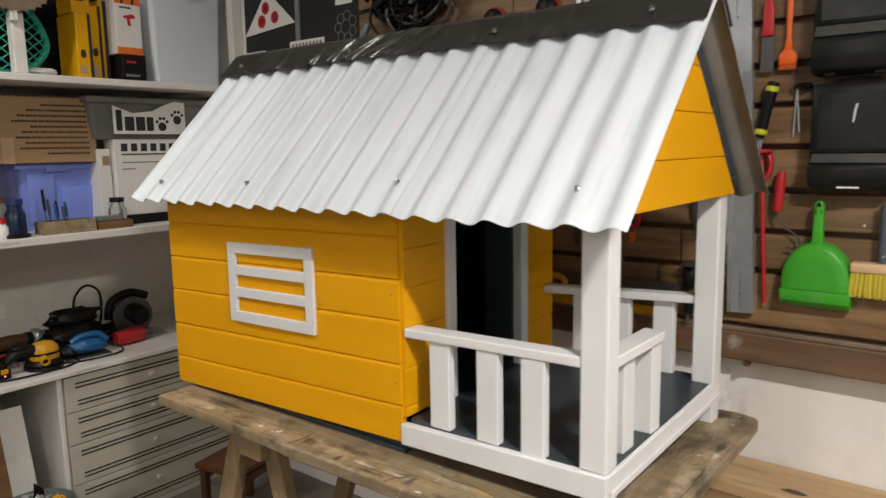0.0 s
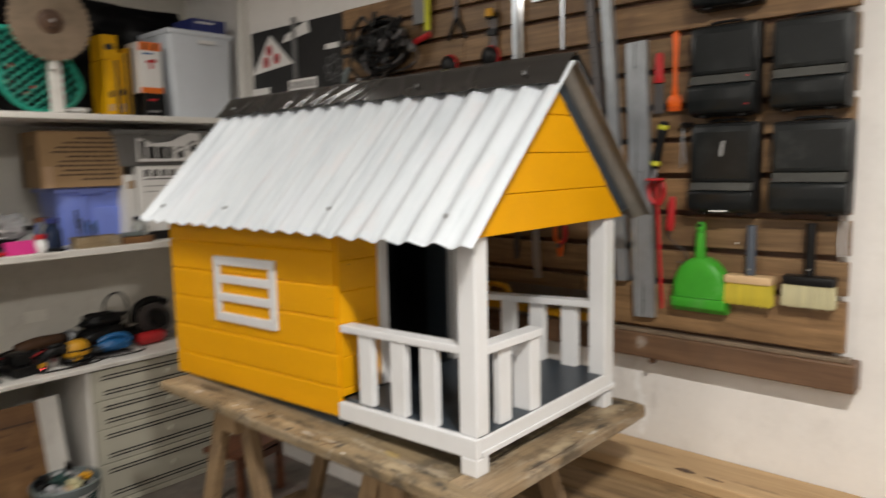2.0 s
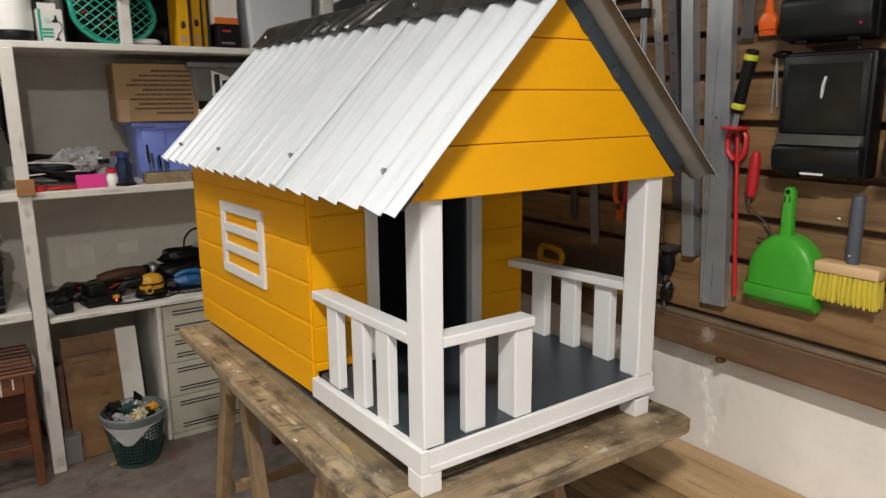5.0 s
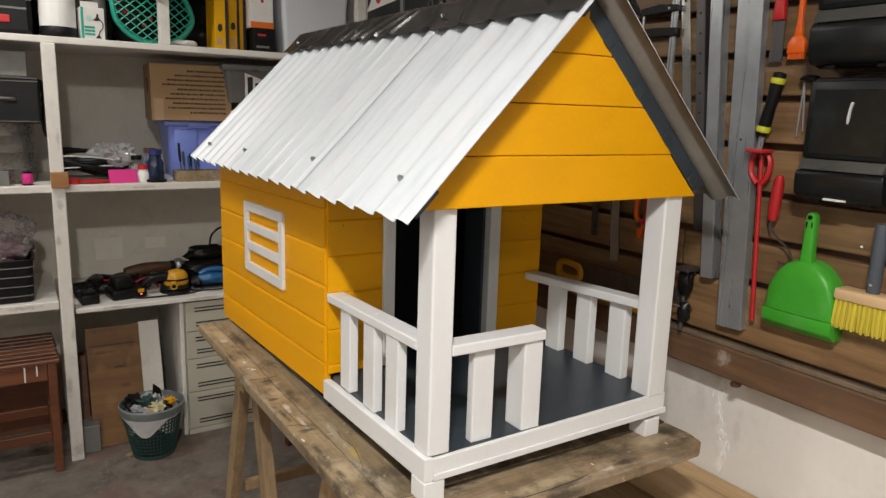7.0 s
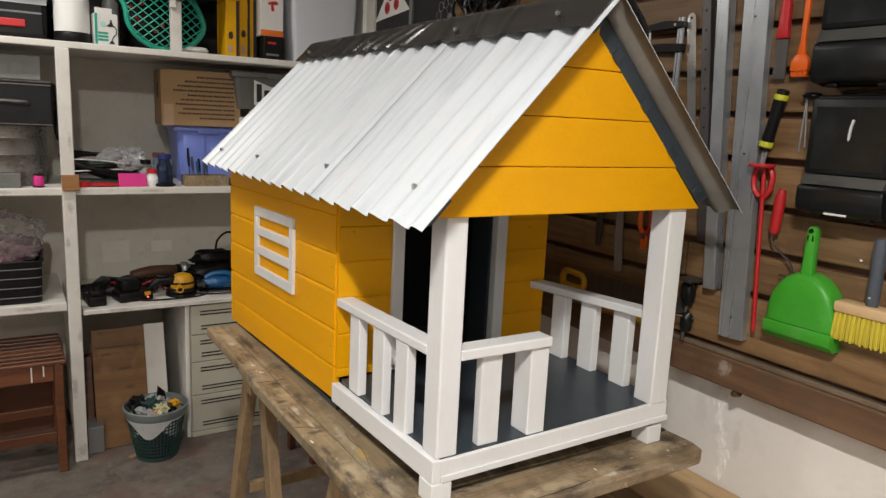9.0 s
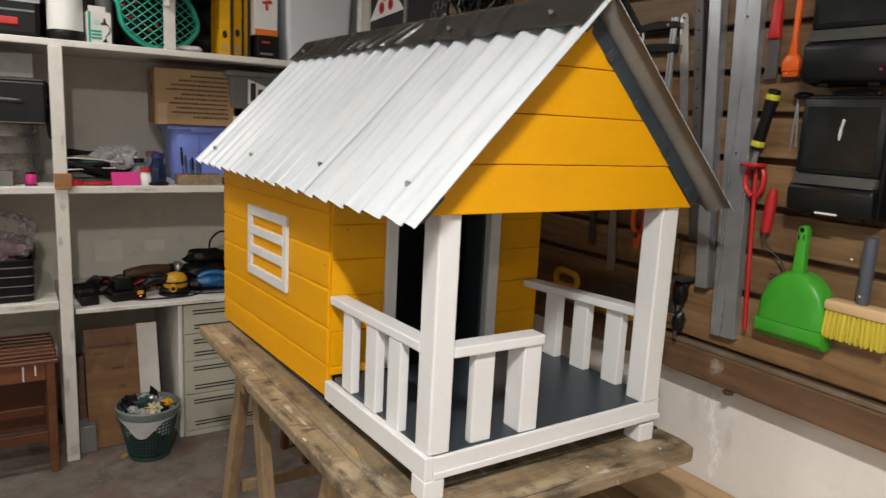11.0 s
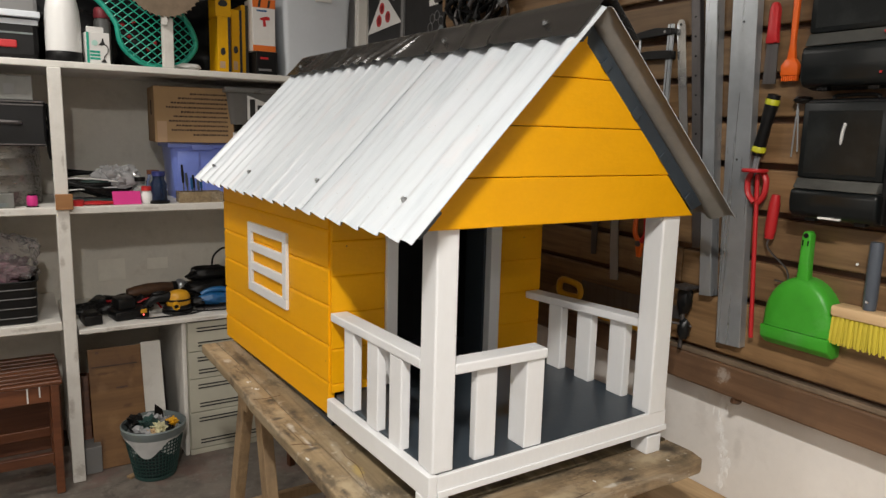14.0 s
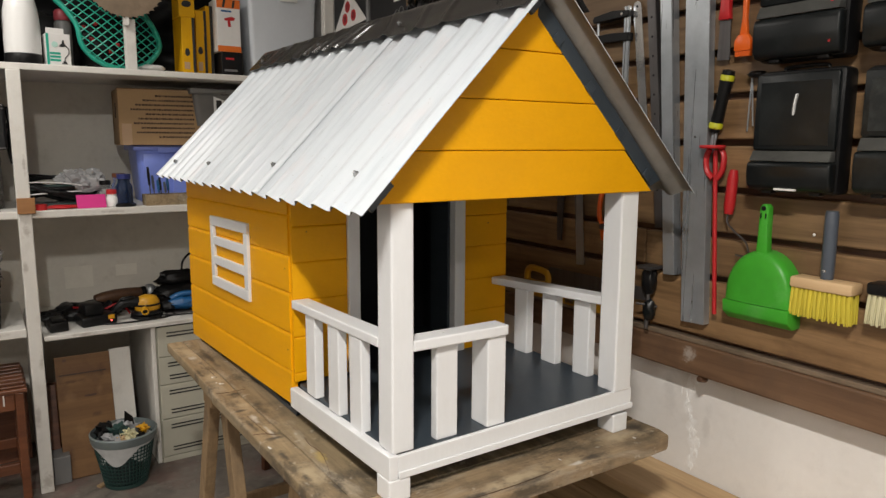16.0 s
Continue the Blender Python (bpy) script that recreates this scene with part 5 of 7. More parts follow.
rnd = random.Random(5)
flakes = bmesh.new()
for k in range(44):
    z = 0.665 + 0.29 * rnd.random()
    y = 0.098 + 0.014 * math.sin(z * 24) + rnd.gauss(0, 0.009)
    lump((0.0014, rnd.uniform(0.002, 0.005), rnd.uniform(0.006, 0.014)), 0.6, (0.0, y, z), 60 + k, 2, flakes)
structure("peeling_plaster", flakes, SCUFF, "curled flakes of peeling white plaster on the wall", "plaster").location.x = WALLX
solo("wood_knot", prism([(0.010 * math.cos(a) * (1 + 0.35 * math.sin(2 * a + 0.6)), 0.030 * math.sin(a) * (1 + 0.2 * math.cos(3 * a))) for a in [k * math.pi / 8 for k in range(16)]], 0, 0.0012, "xy"), BEAMWOOD, (0.842, -0.13, 0.6453), "dark knot in the pale plank", "knot", "knots in the pale plank", turn=4)
solo("wood_knot", prism([(0.004 * math.cos(a), 0.028 * math.sin(a)) for a in [k * math.pi / 6 for k in range(12)]], 0, 0.0010, "xy"), BEAMWOOD, (0.836, -0.222, 0.6453), "dark knot in the pale plank", "knot", "knots in the pale plank", turn=-6)
solo("wooden_peg", lathe([(0, 0), (0.009, 0), (0.010, 0.008), (0.008, 0.026), (0.005, 0.03), (0, 0.03)], 12, turn=pose(0, 0, 0, 0, -80, 0)), BEAMWOOD, (0.952, 0.028, 0.944), "short wooden peg stub under the dark beam", "peg", smooth=40)
for y in (-0.512, -0.526):
    solo("wire_hook", tube(smoothed([(0, 0, 0), (0, 0.002, 0.05), (0, 0, 0.10), (0.004, -0.003, 0.108)]), 0.0025, 6), WHITEPLASTIC, (0.918, y, 1.335), "thin white wire hook hanging on the slats", "hook", "white wire hooks", smooth=60)

# ---- things on the shelves ----
TOP, MIDZ, LOW, BENCH = 1.8672, 1.2562, 0.7522, 0.7082


def carton(name, at, size, material, label, category="box", turn=0.0, group="", flaps=True, bevel=0.003):
    """A box with slightly rounded edges, its lid line and a tape strip; at is the front-left-bottom corner."""
    t = thing(name, at, label, category, group, turn)
    part("body", slab((0, 0, 0), size, bevel), material, t)
    return t


def face_bar(t, name, x0, x1, z0, z1, material, label="", y=-0.0012, parent=None):
    """A printed patch on the front of a box."""
    return part(name, slab((x0, y, z0), (x1, y + 0.001, z1)), material, parent or t, label)


# black plastic sheet along the back of the top shelf
def crumpled_sheet():
    bm = bmesh.new()
    nx, nz = 90, 26
    g = {}
    for i in range(nx + 1):
        for j in range(nz + 1):
            x, z = -2.0 + 2.9 * i / nx, 0.62 * j / nz
            y = -0.03 - 0.05 * noise.fractal(Vector((x * 3, z * 7, 2.0)), 0.7, 2.0, 5) - 0.10 * (1 - j / nz)
            g[i, j] = bm.verts.new((x, y, z))
    for i in range(nx):
        for j in range(nz):
            bm.faces.new((g[i, j], g[i + 1, j], g[i + 1, j + 1], g[i, j + 1]))
    bmesh.ops.solidify(bm, geom=bm.faces[:], thickness=0.002)
    return bm


solo("plastic_sheet", crumpled_sheet(), BLACKGLOSS, (0, 2.93, TOP), "crumpled black plastic sheet behind the top shelf", "sheet", smooth=70)

t = carton("power_tool_case", (-0.98, 2.42, TOP), (0.50, 0.30, 0.165), BLACK, "black tool case with red latch on the shelf", "tool case", bevel=0.02)
part("latch", slab((0.27, -0.012, 0.045), (0.42, 0.002, 0.075), 0.004), RED, t, "red latch")
part("seam", slab((0.02, -0.003, 0.10), (0.48, 0.0, 0.108), 0.001), RIMGREY, t)
part("top_band", slab((0.0, -0.006, 0.138), (0.5, 0.0, 0.160), 0.003), ICEBLUE, t, "pale grey lid band")
t = carton("storage_case", (-1.02, 2.40, TOP + 0.166), (0.54, 0.32, 0.135), GREYPLASTIC, "grey plastic storage case on a black case", "case", bevel=0.015)
part("rim", slab((-0.008, -0.010, 0.0), (0.548, 0.31, 0.026), 0.004), ICEBLUE, t, "pale grey rim")
solo("dark_bag", lump((0.16, 0.09, 0.13), 0.2, (0, 0, 0.125), 8), BLACK, (-0.27, 2.72, TOP), "dark cloth bag on the shelf", "bag", smooth=60)


def spray_bottle():
    t = thing("pump_bottle", (-0.388, 2.44, TOP), "white pump bottle with black base and red tip", "bottle")
    part("base", lathe([(0, 0), (0.068, 0), (0.071, 0.004), (0.071, 0.038), (0.068, 0.042), (0, 0.042)], 28), BLACK, t, smooth=40)
    part("body", lathe([(0, 0.0425), (0.069, 0.0425), (0.069, 0.16), (0.065, 0.215), (0.055, 0.265), (0.042, 0.295), (0.03, 0.305), (0, 0.305)], 28), WHITEPLASTIC, t, smooth=60)
    part("neck", lathe([(0.026, 0.3055), (0.026, 0.33), (0.014, 0.345), (0.012, 0.38), (0, 0.381)], 18), BLACK, t, smooth=50)
    part("lever", slab((-0.008, -0.052, 0.262), (0.008, -0.03, 0.345), 0.004), BLACKGLOSS, t, smooth=40)
    part("tip", lathe([(0, 0.3815), (0.017, 0.3815), (0.017, 0.425), (0.010, 0.43), (0, 0.43)], 14), ORANGE, t, smooth=50)


spray_bottle()
t = carton("lamp_box", (-0.307, 2.38, TOP), (0.092, 0.075, 0.130), WHITECARD, "small white and teal lamp carton with a torn flap", "box", 6)
part("flap", slab((0.002, 0.004, 0.1302), (0.070, 0.007, 0.152), 0.001, turn=pose(0, 0, 0, 0, 0, 0)), WHITECARD, t)
face_bar(t, "teal_panel", 0.0, 0.010, 0.0, 0.128, TEAL, "teal printed edge")
for k in range(3):
    face_bar(t, "teal_stripe", 0.012, 0.052, 0.016 + 0.014 * k, 0.025 + 0.014 * k, TEAL)
part("teal_disc", lathe([(0, 0), (0.012, 0), (0.012, 0.001), (0, 0.001)], 14, turn=pose(0.032, -0.0002, 0.085, 90, 0, 0)), PALETEAL, t, "pale teal printed disc")
part("lamp_foot", lathe([(0, 0), (0.012, 0), (0.004, 0.012), (0, 0.013)], 12, at=(0.066, -0.0012, 0.006), squash=(1, 0.08)), BLACKPRINT, t)
part("lamp_arm", tube(smoothed([(0.066, -0.0015, 0.016), (0.070, -0.0015, 0.032), (0.083, -0.0015, 0.050), (0.082, -0.0015, 0.072), (0.066, -0.0015, 0.084)]), 0.002, 5), BLACKPRINT, t)
part("lamp_head", prism([(0.046, 0.078), (0.058, 0.090), (0.062, 0.106), (0.067, 0.104), (0.068, 0.092), (0.075, 0.080), (0.060, 0.076)], -0.0022, -0.0012, "xz"), BLACKPRINT, t)


def inside(p, poly):
    hit = False
    for (x0, y0), (x1, y1) in zip(poly, poly[1:] + poly[:1]):
        if (y0 > p[1]) != (y1 > p[1]) and p[0] < (x1 - x0) * (p[1] - y0) / (y1 - y0) + x0:
            hit = not hit
    return hit


def basket():
    """A teal lattice basket lying tipped on its side, its floor towards the room."""
    t = thing("lattice_basket", (-0.045, 2.50, TOP), "teal plastic lattice basket lying tipped on its side", "basket")
    rim = [(-0.205, 0.305), (-0.10, 0.362), (0.06, 0.34), (0.16, 0.24), (0.21, 0.135), (0.185, 0.07), (0.125, 0.024), (0.02, 0.012), (-0.065, 0.045), (-0.115, 0.105), (-0.13, 0.185), (-0.17, 0.25)]
    flat = [(p.x, p.z) for p in smoothed([(x, 0, z) for x, z in rim], 5, True)]

    def bulge(x, z):
        return -0.03 - 0.10 * max(0.0, 1 - ((x - 0.03) / 0.26) ** 2 - ((z - 0.18) / 0.24) ** 2) + 0.03

    part("rim", tube([(x, bulge(x, z) * 0.3, z) for x, z in flat], 0.0125, 8, closed=True), TEAL, t, smooth=60)
    for d in (-1, 1):
        for k in range(-12, 20):
            runs, run = [], []
            for q in range(90):
                x = -0.26 + 0.52 * q / 89
                z = (0.8 * d) * (x + 0.0) + 0.037 * k + (0.03 if d > 0 else 0.12)
                if inside((x, z), flat):
                    run.append((x, bulge(x, z) * 0.6 + 0.002 * d, z))
                elif run:
                    runs.append(run)
                    run = []
            for r in runs:
                if len(r) > 3:
                    part("rib", tube(r[::3] + [r[-1]], 0.0026, 5), TEAL, t)
    return t


basket()
t = thing("small_canister", (-0.218, 2.60, TOP), "small grey canister with a faded red cap", "canister")
part("body", lathe([(0, 0), (0.033, 0), (0.035, 0.004), (0.035, 0.20), (0.028, 0.214), (0, 0.214)], 22), GREYPLASTIC, t, smooth=40)
part("cap", lathe([(0, 0.2145), (0.033, 0.2145), (0.034, 0.218), (0.033, 0.252), (0.026, 0.262), (0, 0.264)], 22), PINKRED, t, "faded red cap", 40)
solo("dark_pouch", lump((0.15, 0.06, 0.14), 0.3, (0, 0, 0.145), 3), BLACK, (-0.05, 2.70, TOP), "dark bag behind the lattice basket", "bag", smooth=60)
for k, (x, z) in enumerate(((-0.13, 0.20), (-0.08, 0.22), (-0.02, 0.10), (-0.10, 0.15), (0.01, 0.13))):
    solo("red_net", lump((0.011, 0.007, 0.010), 0.5, seed=k, detail=2), RED, (x, 2.625, TOP + z), "small red netted scrap", "scrap", "red scraps in the basket")


def saw_blade():
    t = thing("saw_disc", (0.005, 2.345, 2.250), "large dusty circular saw blade fixed above the shelf", "saw blade")
    n, r = 40, 0.172
    out = []
    for k in range(n):
        a = 2 * math.pi * k / n
        for da, rr in ((0.0, r * 0.945), (0.06, r * 0.955), (0.12, r * 1.0), (0.135, r * 0.95)):
            out.append((rr * math.cos(a + da), rr * math.sin(a + da)))
    part("disc", prism(out, -0.0015, 0.0015, "xz"), BLADE, t)
    part("hub", lathe([(0, 0), (0.052, 0), (0.05, 0.006), (0.03, 0.010), (0.028, 0.018), (0, 0.018)], 24, turn=pose(0, -0.0016, 0, 90, 0, 0)), BEAMWOOD, t, "brown hub", 40)
    part("bolt", lathe([(0, 0.0182), (0.012, 0.0182), (0.010, 0.026), (0, 0.027)], 6, turn=pose(0, -0.0016, 0, 90, 0, 0)), CHROME, t)
    part("bracket", slab((-0.012, 0.0018, -0.20), (0.012, 0.03, 0.01), 0.002), SHELFPAINT, t)


saw_blade()
solo("folded_cloth", lump((0.06, 0.05, 0.016), 0.15, (0, 0, 0.016), 2), WHITECARD, (0.12, 2.45, TOP), "small folded pale cloth on the shelf", "cloth", smooth=60)
solo("paper_stack", slab((0, 0, 0), (0.11, 0.09, 0.02), 0.003), WHITECARD, (0.075, 2.50, TOP), "low stack of pale paper", "paper", turn=8)

# tool cartons
for x, w, h, y, lab in ((0.252, 0.060, 0.255, 2.42, "tall yellow tool carton with black side"), (0.330, 0.05, 0.30, 2.47, "yellow tool carton with black edge")):
    t = carton("tool_carton", (x, y, TOP), (w, 0.16, h), BOXYELLOW, lab, "box", group="yellow tool cartons")
    face_bar(t, "black_edge", w - 0.012, w, 0.0, h, BLACKPRINT)
    for z in (0.62, 0.70, 0.78):
        face_bar(t, "print_bar", w * 0.70, w * 0.78, h * z, h * (z + 0.06), BOXYELLOW, y=-0.0018)
    part("tool_picture", lump((0.012, 0.001, 0.018), 0.4, (w * 0.4, -0.001, h * 0.38), 4, 2), BLACKPRINT, t)
    face_bar(t, "label_patch", 0.008, w * 0.55, 0.02, h * 0.2, CARDPALE, y=-0.0016)
t = carton("tool_carton", (0.246, 2.425, TOP + 0.2555), (0.072, 0.13, 0.115), BOXYELLOW, "small yellow tool carton on another carton", "box", group="yellow tool cartons")
part("tool_picture", lump((0.02, 0.001, 0.016), 0.4, (0.035, -0.001, 0.06), 6, 2), BLACKPRINT, t)
t = carton("tool_carton", (0.386, 2.50, TOP), (0.033, 0.15, 0.33), BOXYELLOW, "narrow yellow and black tool carton", "box", group="yellow tool cartons")
face_bar(t, "black_edge", 0.02, 0.035, 0.0, 0.33, BLACKPRINT)
t = carton("black_carton", (0.433, 2.42, TOP), (0.105, 0.13, 0.112), BLACK, "small black carton with red print", "box")
face_bar(t, "red_bar", 0.02, 0.06, 0.075, 0.085, RED)
face_bar(t, "grey_bar", 0.012, 0.075, 0.02, 0.03, GREYPLASTIC)
t = carton("drill_carton", (0.420, 2.425, TOP + 0.1125), (0.112, 0.13, 0.245), WHITECARD, "white drill carton with orange band and striped top", "box")
face_bar(t, "orange_band", 0.0, 0.112, 0.0, 0.028, BOXORANGE, "orange band")
face_bar(t, "orange_band", 0.0, 0.112, 0.203, 0.244, BOXORANGE, y=-0.0008)
for k in range(5):
    part("stripe", prism([(0.002 + 0.023 * k, 0.205), (0.013 + 0.023 * k, 0.205), (0.020 + 0.023 * k, 0.240), (0.009 + 0.023 * k, 0.240)], -0.0014, -0.0004, "xz"), BOXORANGE if k % 2 == 0 else BLACKPRINT, t)
part("drill_picture", prism([(0.035, 0.155), (0.07, 0.165), (0.085, 0.16), (0.083, 0.148), (0.062, 0.146), (0.066, 0.118), (0.052, 0.116), (0.05, 0.145), (0.036, 0.146)], -0.0014, -0.0004, "xz"), RED, t)
face_bar(t, "print_bar", 0.02, 0.07, 0.185, 0.193, TOOLBLUE)


def tapered_bin(name, at, wx, wy, h, material, label, draft=0.03, rim=0.016, category="bin", turn=0.0):
    """An open plastic bin, wider above, with a folded rim and thin walls."""
    t = thing(name, at, label, category, turn=turn)
    bm = bmesh.new()
    loops = []
    for k, z, inn in ((0, 0.0, 0.0), (1, h, 0.0), (1, h, 0.004), (0, 0.004, 0.004)):
        e = draft * (1 - k)
        x0, x1, y0, y1 = e + inn, wx - e - inn, e + inn, wy - e - inn
        r, ring = 0.025, []
        for cx, cy, a0 in ((x1 - r, y0 + r, -90), (x1 - r, y1 - r, 0), (x0 + r, y1 - r, 90), (x0 + r, y0 + r, 180)):
            for q in range(5):
                a = radians(a0 + 22.5 * q)
                ring.append(bm.verts.new((cx + r * math.cos(a), cy + r * math.sin(a), z)))
        loops.append(ring)
    for a, b in zip(loops, loops[1:]):
        for k in range(len(a)):
            bm.faces.new((a[k], a[(k + 1) % len(a)], b[(k + 1) % len(b)], b[k]))
    bm.faces.new(loops[0][::-1])
    bm.faces.new(loops[-1])
    bmesh.ops.recalc_face_normals(bm, faces=bm.faces[:])
    part("shell", bm, material, t, smooth=40)
    lip = None
    for lo, hi in (((-rim, -rim, h - 0.022), (wx + rim, 0.002, h + 0.004)), ((-rim, wy - 0.002, h - 0.022), (wx + rim, wy + rim, h + 0.004)), ((-rim, 0.0021, h - 0.022), (0.002, wy - 0.0021, h + 0.004)), ((wx - 0.002, 0.0021, h - 0.022), (wx + rim, wy - 0.0021, h + 0.004))):
        lip = slab(lo, hi, 0.004, lip)
    part("rim", lip, material, t, smooth=40)
    return t


t = tapered_bin("plastic_bin", (0.572, 2.42, TOP), 0.36, 0.30, 0.435, ICEBLUE, "tall pale blue white plastic bin on the shelf", 0.016, 0.005)
part("handle", slab((0.16, -0.014, 0.375), (0.25, 0.0, 0.395), 0.004), WHITEPLASTIC, t)
t = carton("navy_carton", (0.725, 2.45, TOP + 0.4402), (0.19, 0.2, 0.07), NAVY, "flat navy blue carton on the bin", "box")
face_bar(t, "print_bar", 0.02, 0.12, 0.045, 0.055, WHITECARD)

# ---- middle shelf ----
t = carton("wood_block", (-0.463, SH - 0.034, 1.248), (0.066, 0.0175, 0.066), BLOCKWOOD, "small orange brown wood block on the upright", "block", bevel=0.002)
# stack in the next bay: pot, black grill case, small cartons
t = thing("cooking_pot", (-0.71, 2.62, MIDZ), "large worn aluminium pot with rings and rivets", "pot")
part("wall", lathe([(0, 0), (0.205, 0), (0.212, 0.006), (0.212, 0.06), (0.215, 0.064), (0.212, 0.068), (0.212, 0.13), (0.215, 0.134), (0.212, 0.138), (0.212, 0.20), (0.215, 0.204), (0.212, 0.208), (0.212, 0.250), (0.216, 0.255), (0.207, 0.255), (0.207, 0.01), (0, 0.01)], 48), ALUMINIUM, t, smooth=40)
for a in (-60, -75, -110):
    part("rivet", lathe([(0, 0), (0.006, 0), (0.004, 0.004), (0, 0.005)], 8, turn=pose(0, 0, 0.10, 0, 0, a + 90) @ pose(0, -0.213, 0, 90, 0, 0)), CHROME, t)
t = carton("grill_case", (-0.95, 2.42, MIDZ + 0.2555), (0.478, 0.42, 0.190), BLACKGLOSS, "black grill case with steel handle and trim", "case", bevel=0.012)
part("handle", tube(smoothed([(0.20, 0.0, 0.10), (0.20, -0.03, 0.102), (0.37, -0.03, 0.098), (0.37, 0.0, 0.096)]), 0.009, 8), IRON, t, smooth=60)
for z in (0.004, 0.168, 0.181):
    part("trim", slab((0.005, -0.004, z), (0.47, 0.0005, z + 0.006), 0.001), IRON, t)
part("side_knob", lathe([(0, 0), (0.012, 0), (0.014, 0.03), (0.010, 0.045), (0, 0.046)], 12, turn=pose(0.4785, 0.06, 0.10, 0, 90, 0)), BLACK, t, smooth=50)
part("side_strap", tube(smoothed([(0.482, 0.05, 0.18), (0.492, 0.04, 0.10), (0.488, 0.05, 0.0), (0.494, 0.05, -0.06)]), [0.006, 0.007, 0.008, 0.009, 0.010, 0.010, 0.010, 0.011, 0.012, 0.013, 0.014, 0.014, 0.014, 0.013, 0.013, 0.012, 0.011, 0.010, 0.008], 8), BLACK, t, smooth=60)
t = carton("small_carton", (-0.86, 2.44, MIDZ + 0.4460), (0.345, 0.2, 0.10), PRINTCARD, "small white printed carton on the grill case", "box")
for k in range(3):
    face_bar(t, "print_bar", 0.13 + 0.055 * k, 0.17 + 0.055 * k, 0.025, 0.05 + 0.008 * k, GREYPLASTIC)
t = carton("pale_carton", (-0.80, 2.375, MIDZ), (0.19, 0.05, 0.06), PRINTCARD, "flat white carton with green print", "box")
face_bar(t, "print_bar", 0.06, 0.17, 0.008, 0.022, RIMGREY)
face_bar(t, "print_bar", 0.02, 0.10, 0.034, 0.05, GREEN, y=-0.0014)
t = thing("thread_spool", (-0.545, 2.41, MIDZ), "neon pink thread spool", "spool")
part("thread", lathe([(0, 0.004), (0.017, 0.004), (0.021, 0.012), (0.021, 0.04), (0.017, 0.05), (0, 0.05)], 16), PINK, t, smooth=50)
part("flange", lathe([(0, 0), (0.024, 0), (0.024, 0.0038), (0, 0.0038)], 16), BLACK, t)
part("flange", lathe([(0, 0.0502), (0.018, 0.0502), (0.018, 0.056), (0, 0.056)], 16), BLACK, t)

# coil of hose, grey bag, red cloth
t = thing("wire_coil", (-0.27, 2.58, MIDZ), "coil of white wire and dark hose", "wire")
for k, (r, z, mt) in enumerate(((0.14, 0.02, BASKET), (0.135, 0.035, BLACK), (0.15, 0.055, WHITEPLASTIC), (0.155, 0.080, WHITEPLASTIC), (0.12, 0.05, BLACK), (0.145, 0.065, BLACK), (0.15, 0.095, BLACK), (0.13, 0.105, BLACK), (0.11, 0.09, BASKET))):
    pts = [(r * math.cos(a) * 1.05 - 0.02, r * 0.62 * math.sin(a), max(0.012, z + 0.03 * math.sin(a * 1.0 + k) - 0.1 * 0.2 * math.cos(a))) for a in [q * math.pi / 12 for q in range(24)]]
    part("loop", tube(pts, 0.0032 if mt is WHITEPLASTIC else 0.010, 8, closed=True), mt, t, smooth=60)
solo("red_cloth", lump((0.09, 0.03, 0.009), 0.25, (0, 0, 0.0085), 9), RED, (-0.29, 2.415, MIDZ), "folded dark red cloth on the shelf edge", "cloth", smooth=60)
solo("red_tape", lathe([(0.016, 0), (0.026, 0), (0.026, 0.025), (0.016, 0.025), (0.016, 0)], 18), RED, (-0.375, 2.40, MIDZ), "small red tape roll", "tape", smooth=30)
t = thing("pink_notebook", (-0.232, 2.385, MIDZ), "bright pink notebook leaning at the shelf edge", "notebook", turn=4)
part("cover", slab((0, 0, 0), (0.118, 0.014, 0.062), 0.002, turn=pose(0, 0.004, 0.001, -20, 0, 0)), PINK, t)


def jar(at, r, h, glass, lid, label, lid_h=0.02):
    t = thing("jar", at, label, "jar")
    part("glass", lathe([(0, 0), (r * 0.92, 0), (r, 0.006), (r, h * 0.72), (r * 0.72, h * 0.86), (r * 0.72, h), (0, h)], 22), glass, t, smooth=50)
    part("lid", lathe([(0, h + 0.0003), (r * 0.82, h + 0.0003), (r * 0.82, h + lid_h), (0, h + lid_h)], 22), lid, t, smooth=40)
    return t


jar((-0.085, 2.43, MIDZ), 0.030, 0.058, WHITEPLASTIC, RED, "small white jar with red lid")
jar((-0.10, 2.52, MIDZ), 0.030, 0.095, GLASS, BLACK, "small clear jar with dark lid")
jar((-0.035, 2.56, MIDZ), 0.034, 0.125, GLASS, STOOLWOOD, "clear jar with dark red lid")
t = jar((-0.035, 2.42, MIDZ), 0.036, 0.125, GLASSBLUE, NAVY, "dark blue bottle with blue lid", 0.022)
part("foot", lathe([(0, 0), (0.046, 0), (0.048, 0.01), (0.037, 0.016), (0.0365, 0.0)], 22), BLACK, t, smooth=40)
t = tapered_bin("storage_bin", (0.055, 2.60, MIDZ), 0.33, 0.30, 0.272, PURPLEBLUE, "violet blue plastic storage bin with raised panels", 0.022, 0.012, turn=-2)
for x0, x1, z1 in ((0.032, 0.135, 0.235), (0.165, 0.300, 0.175)):
    part("raised_panel", slab((x0, -0.004, 0.03), (x1, 0.004, z1), 0.006, turn=pose(0, 0.017, 0, 4.6, 0, 0)), PURPLEBLUE, t, smooth=40)
part("grip_tab", slab((0.10, -0.018, 0.240), (0.20, -0.0125, 0.268), 0.003), PURPLEBLUE, t, smooth=40)
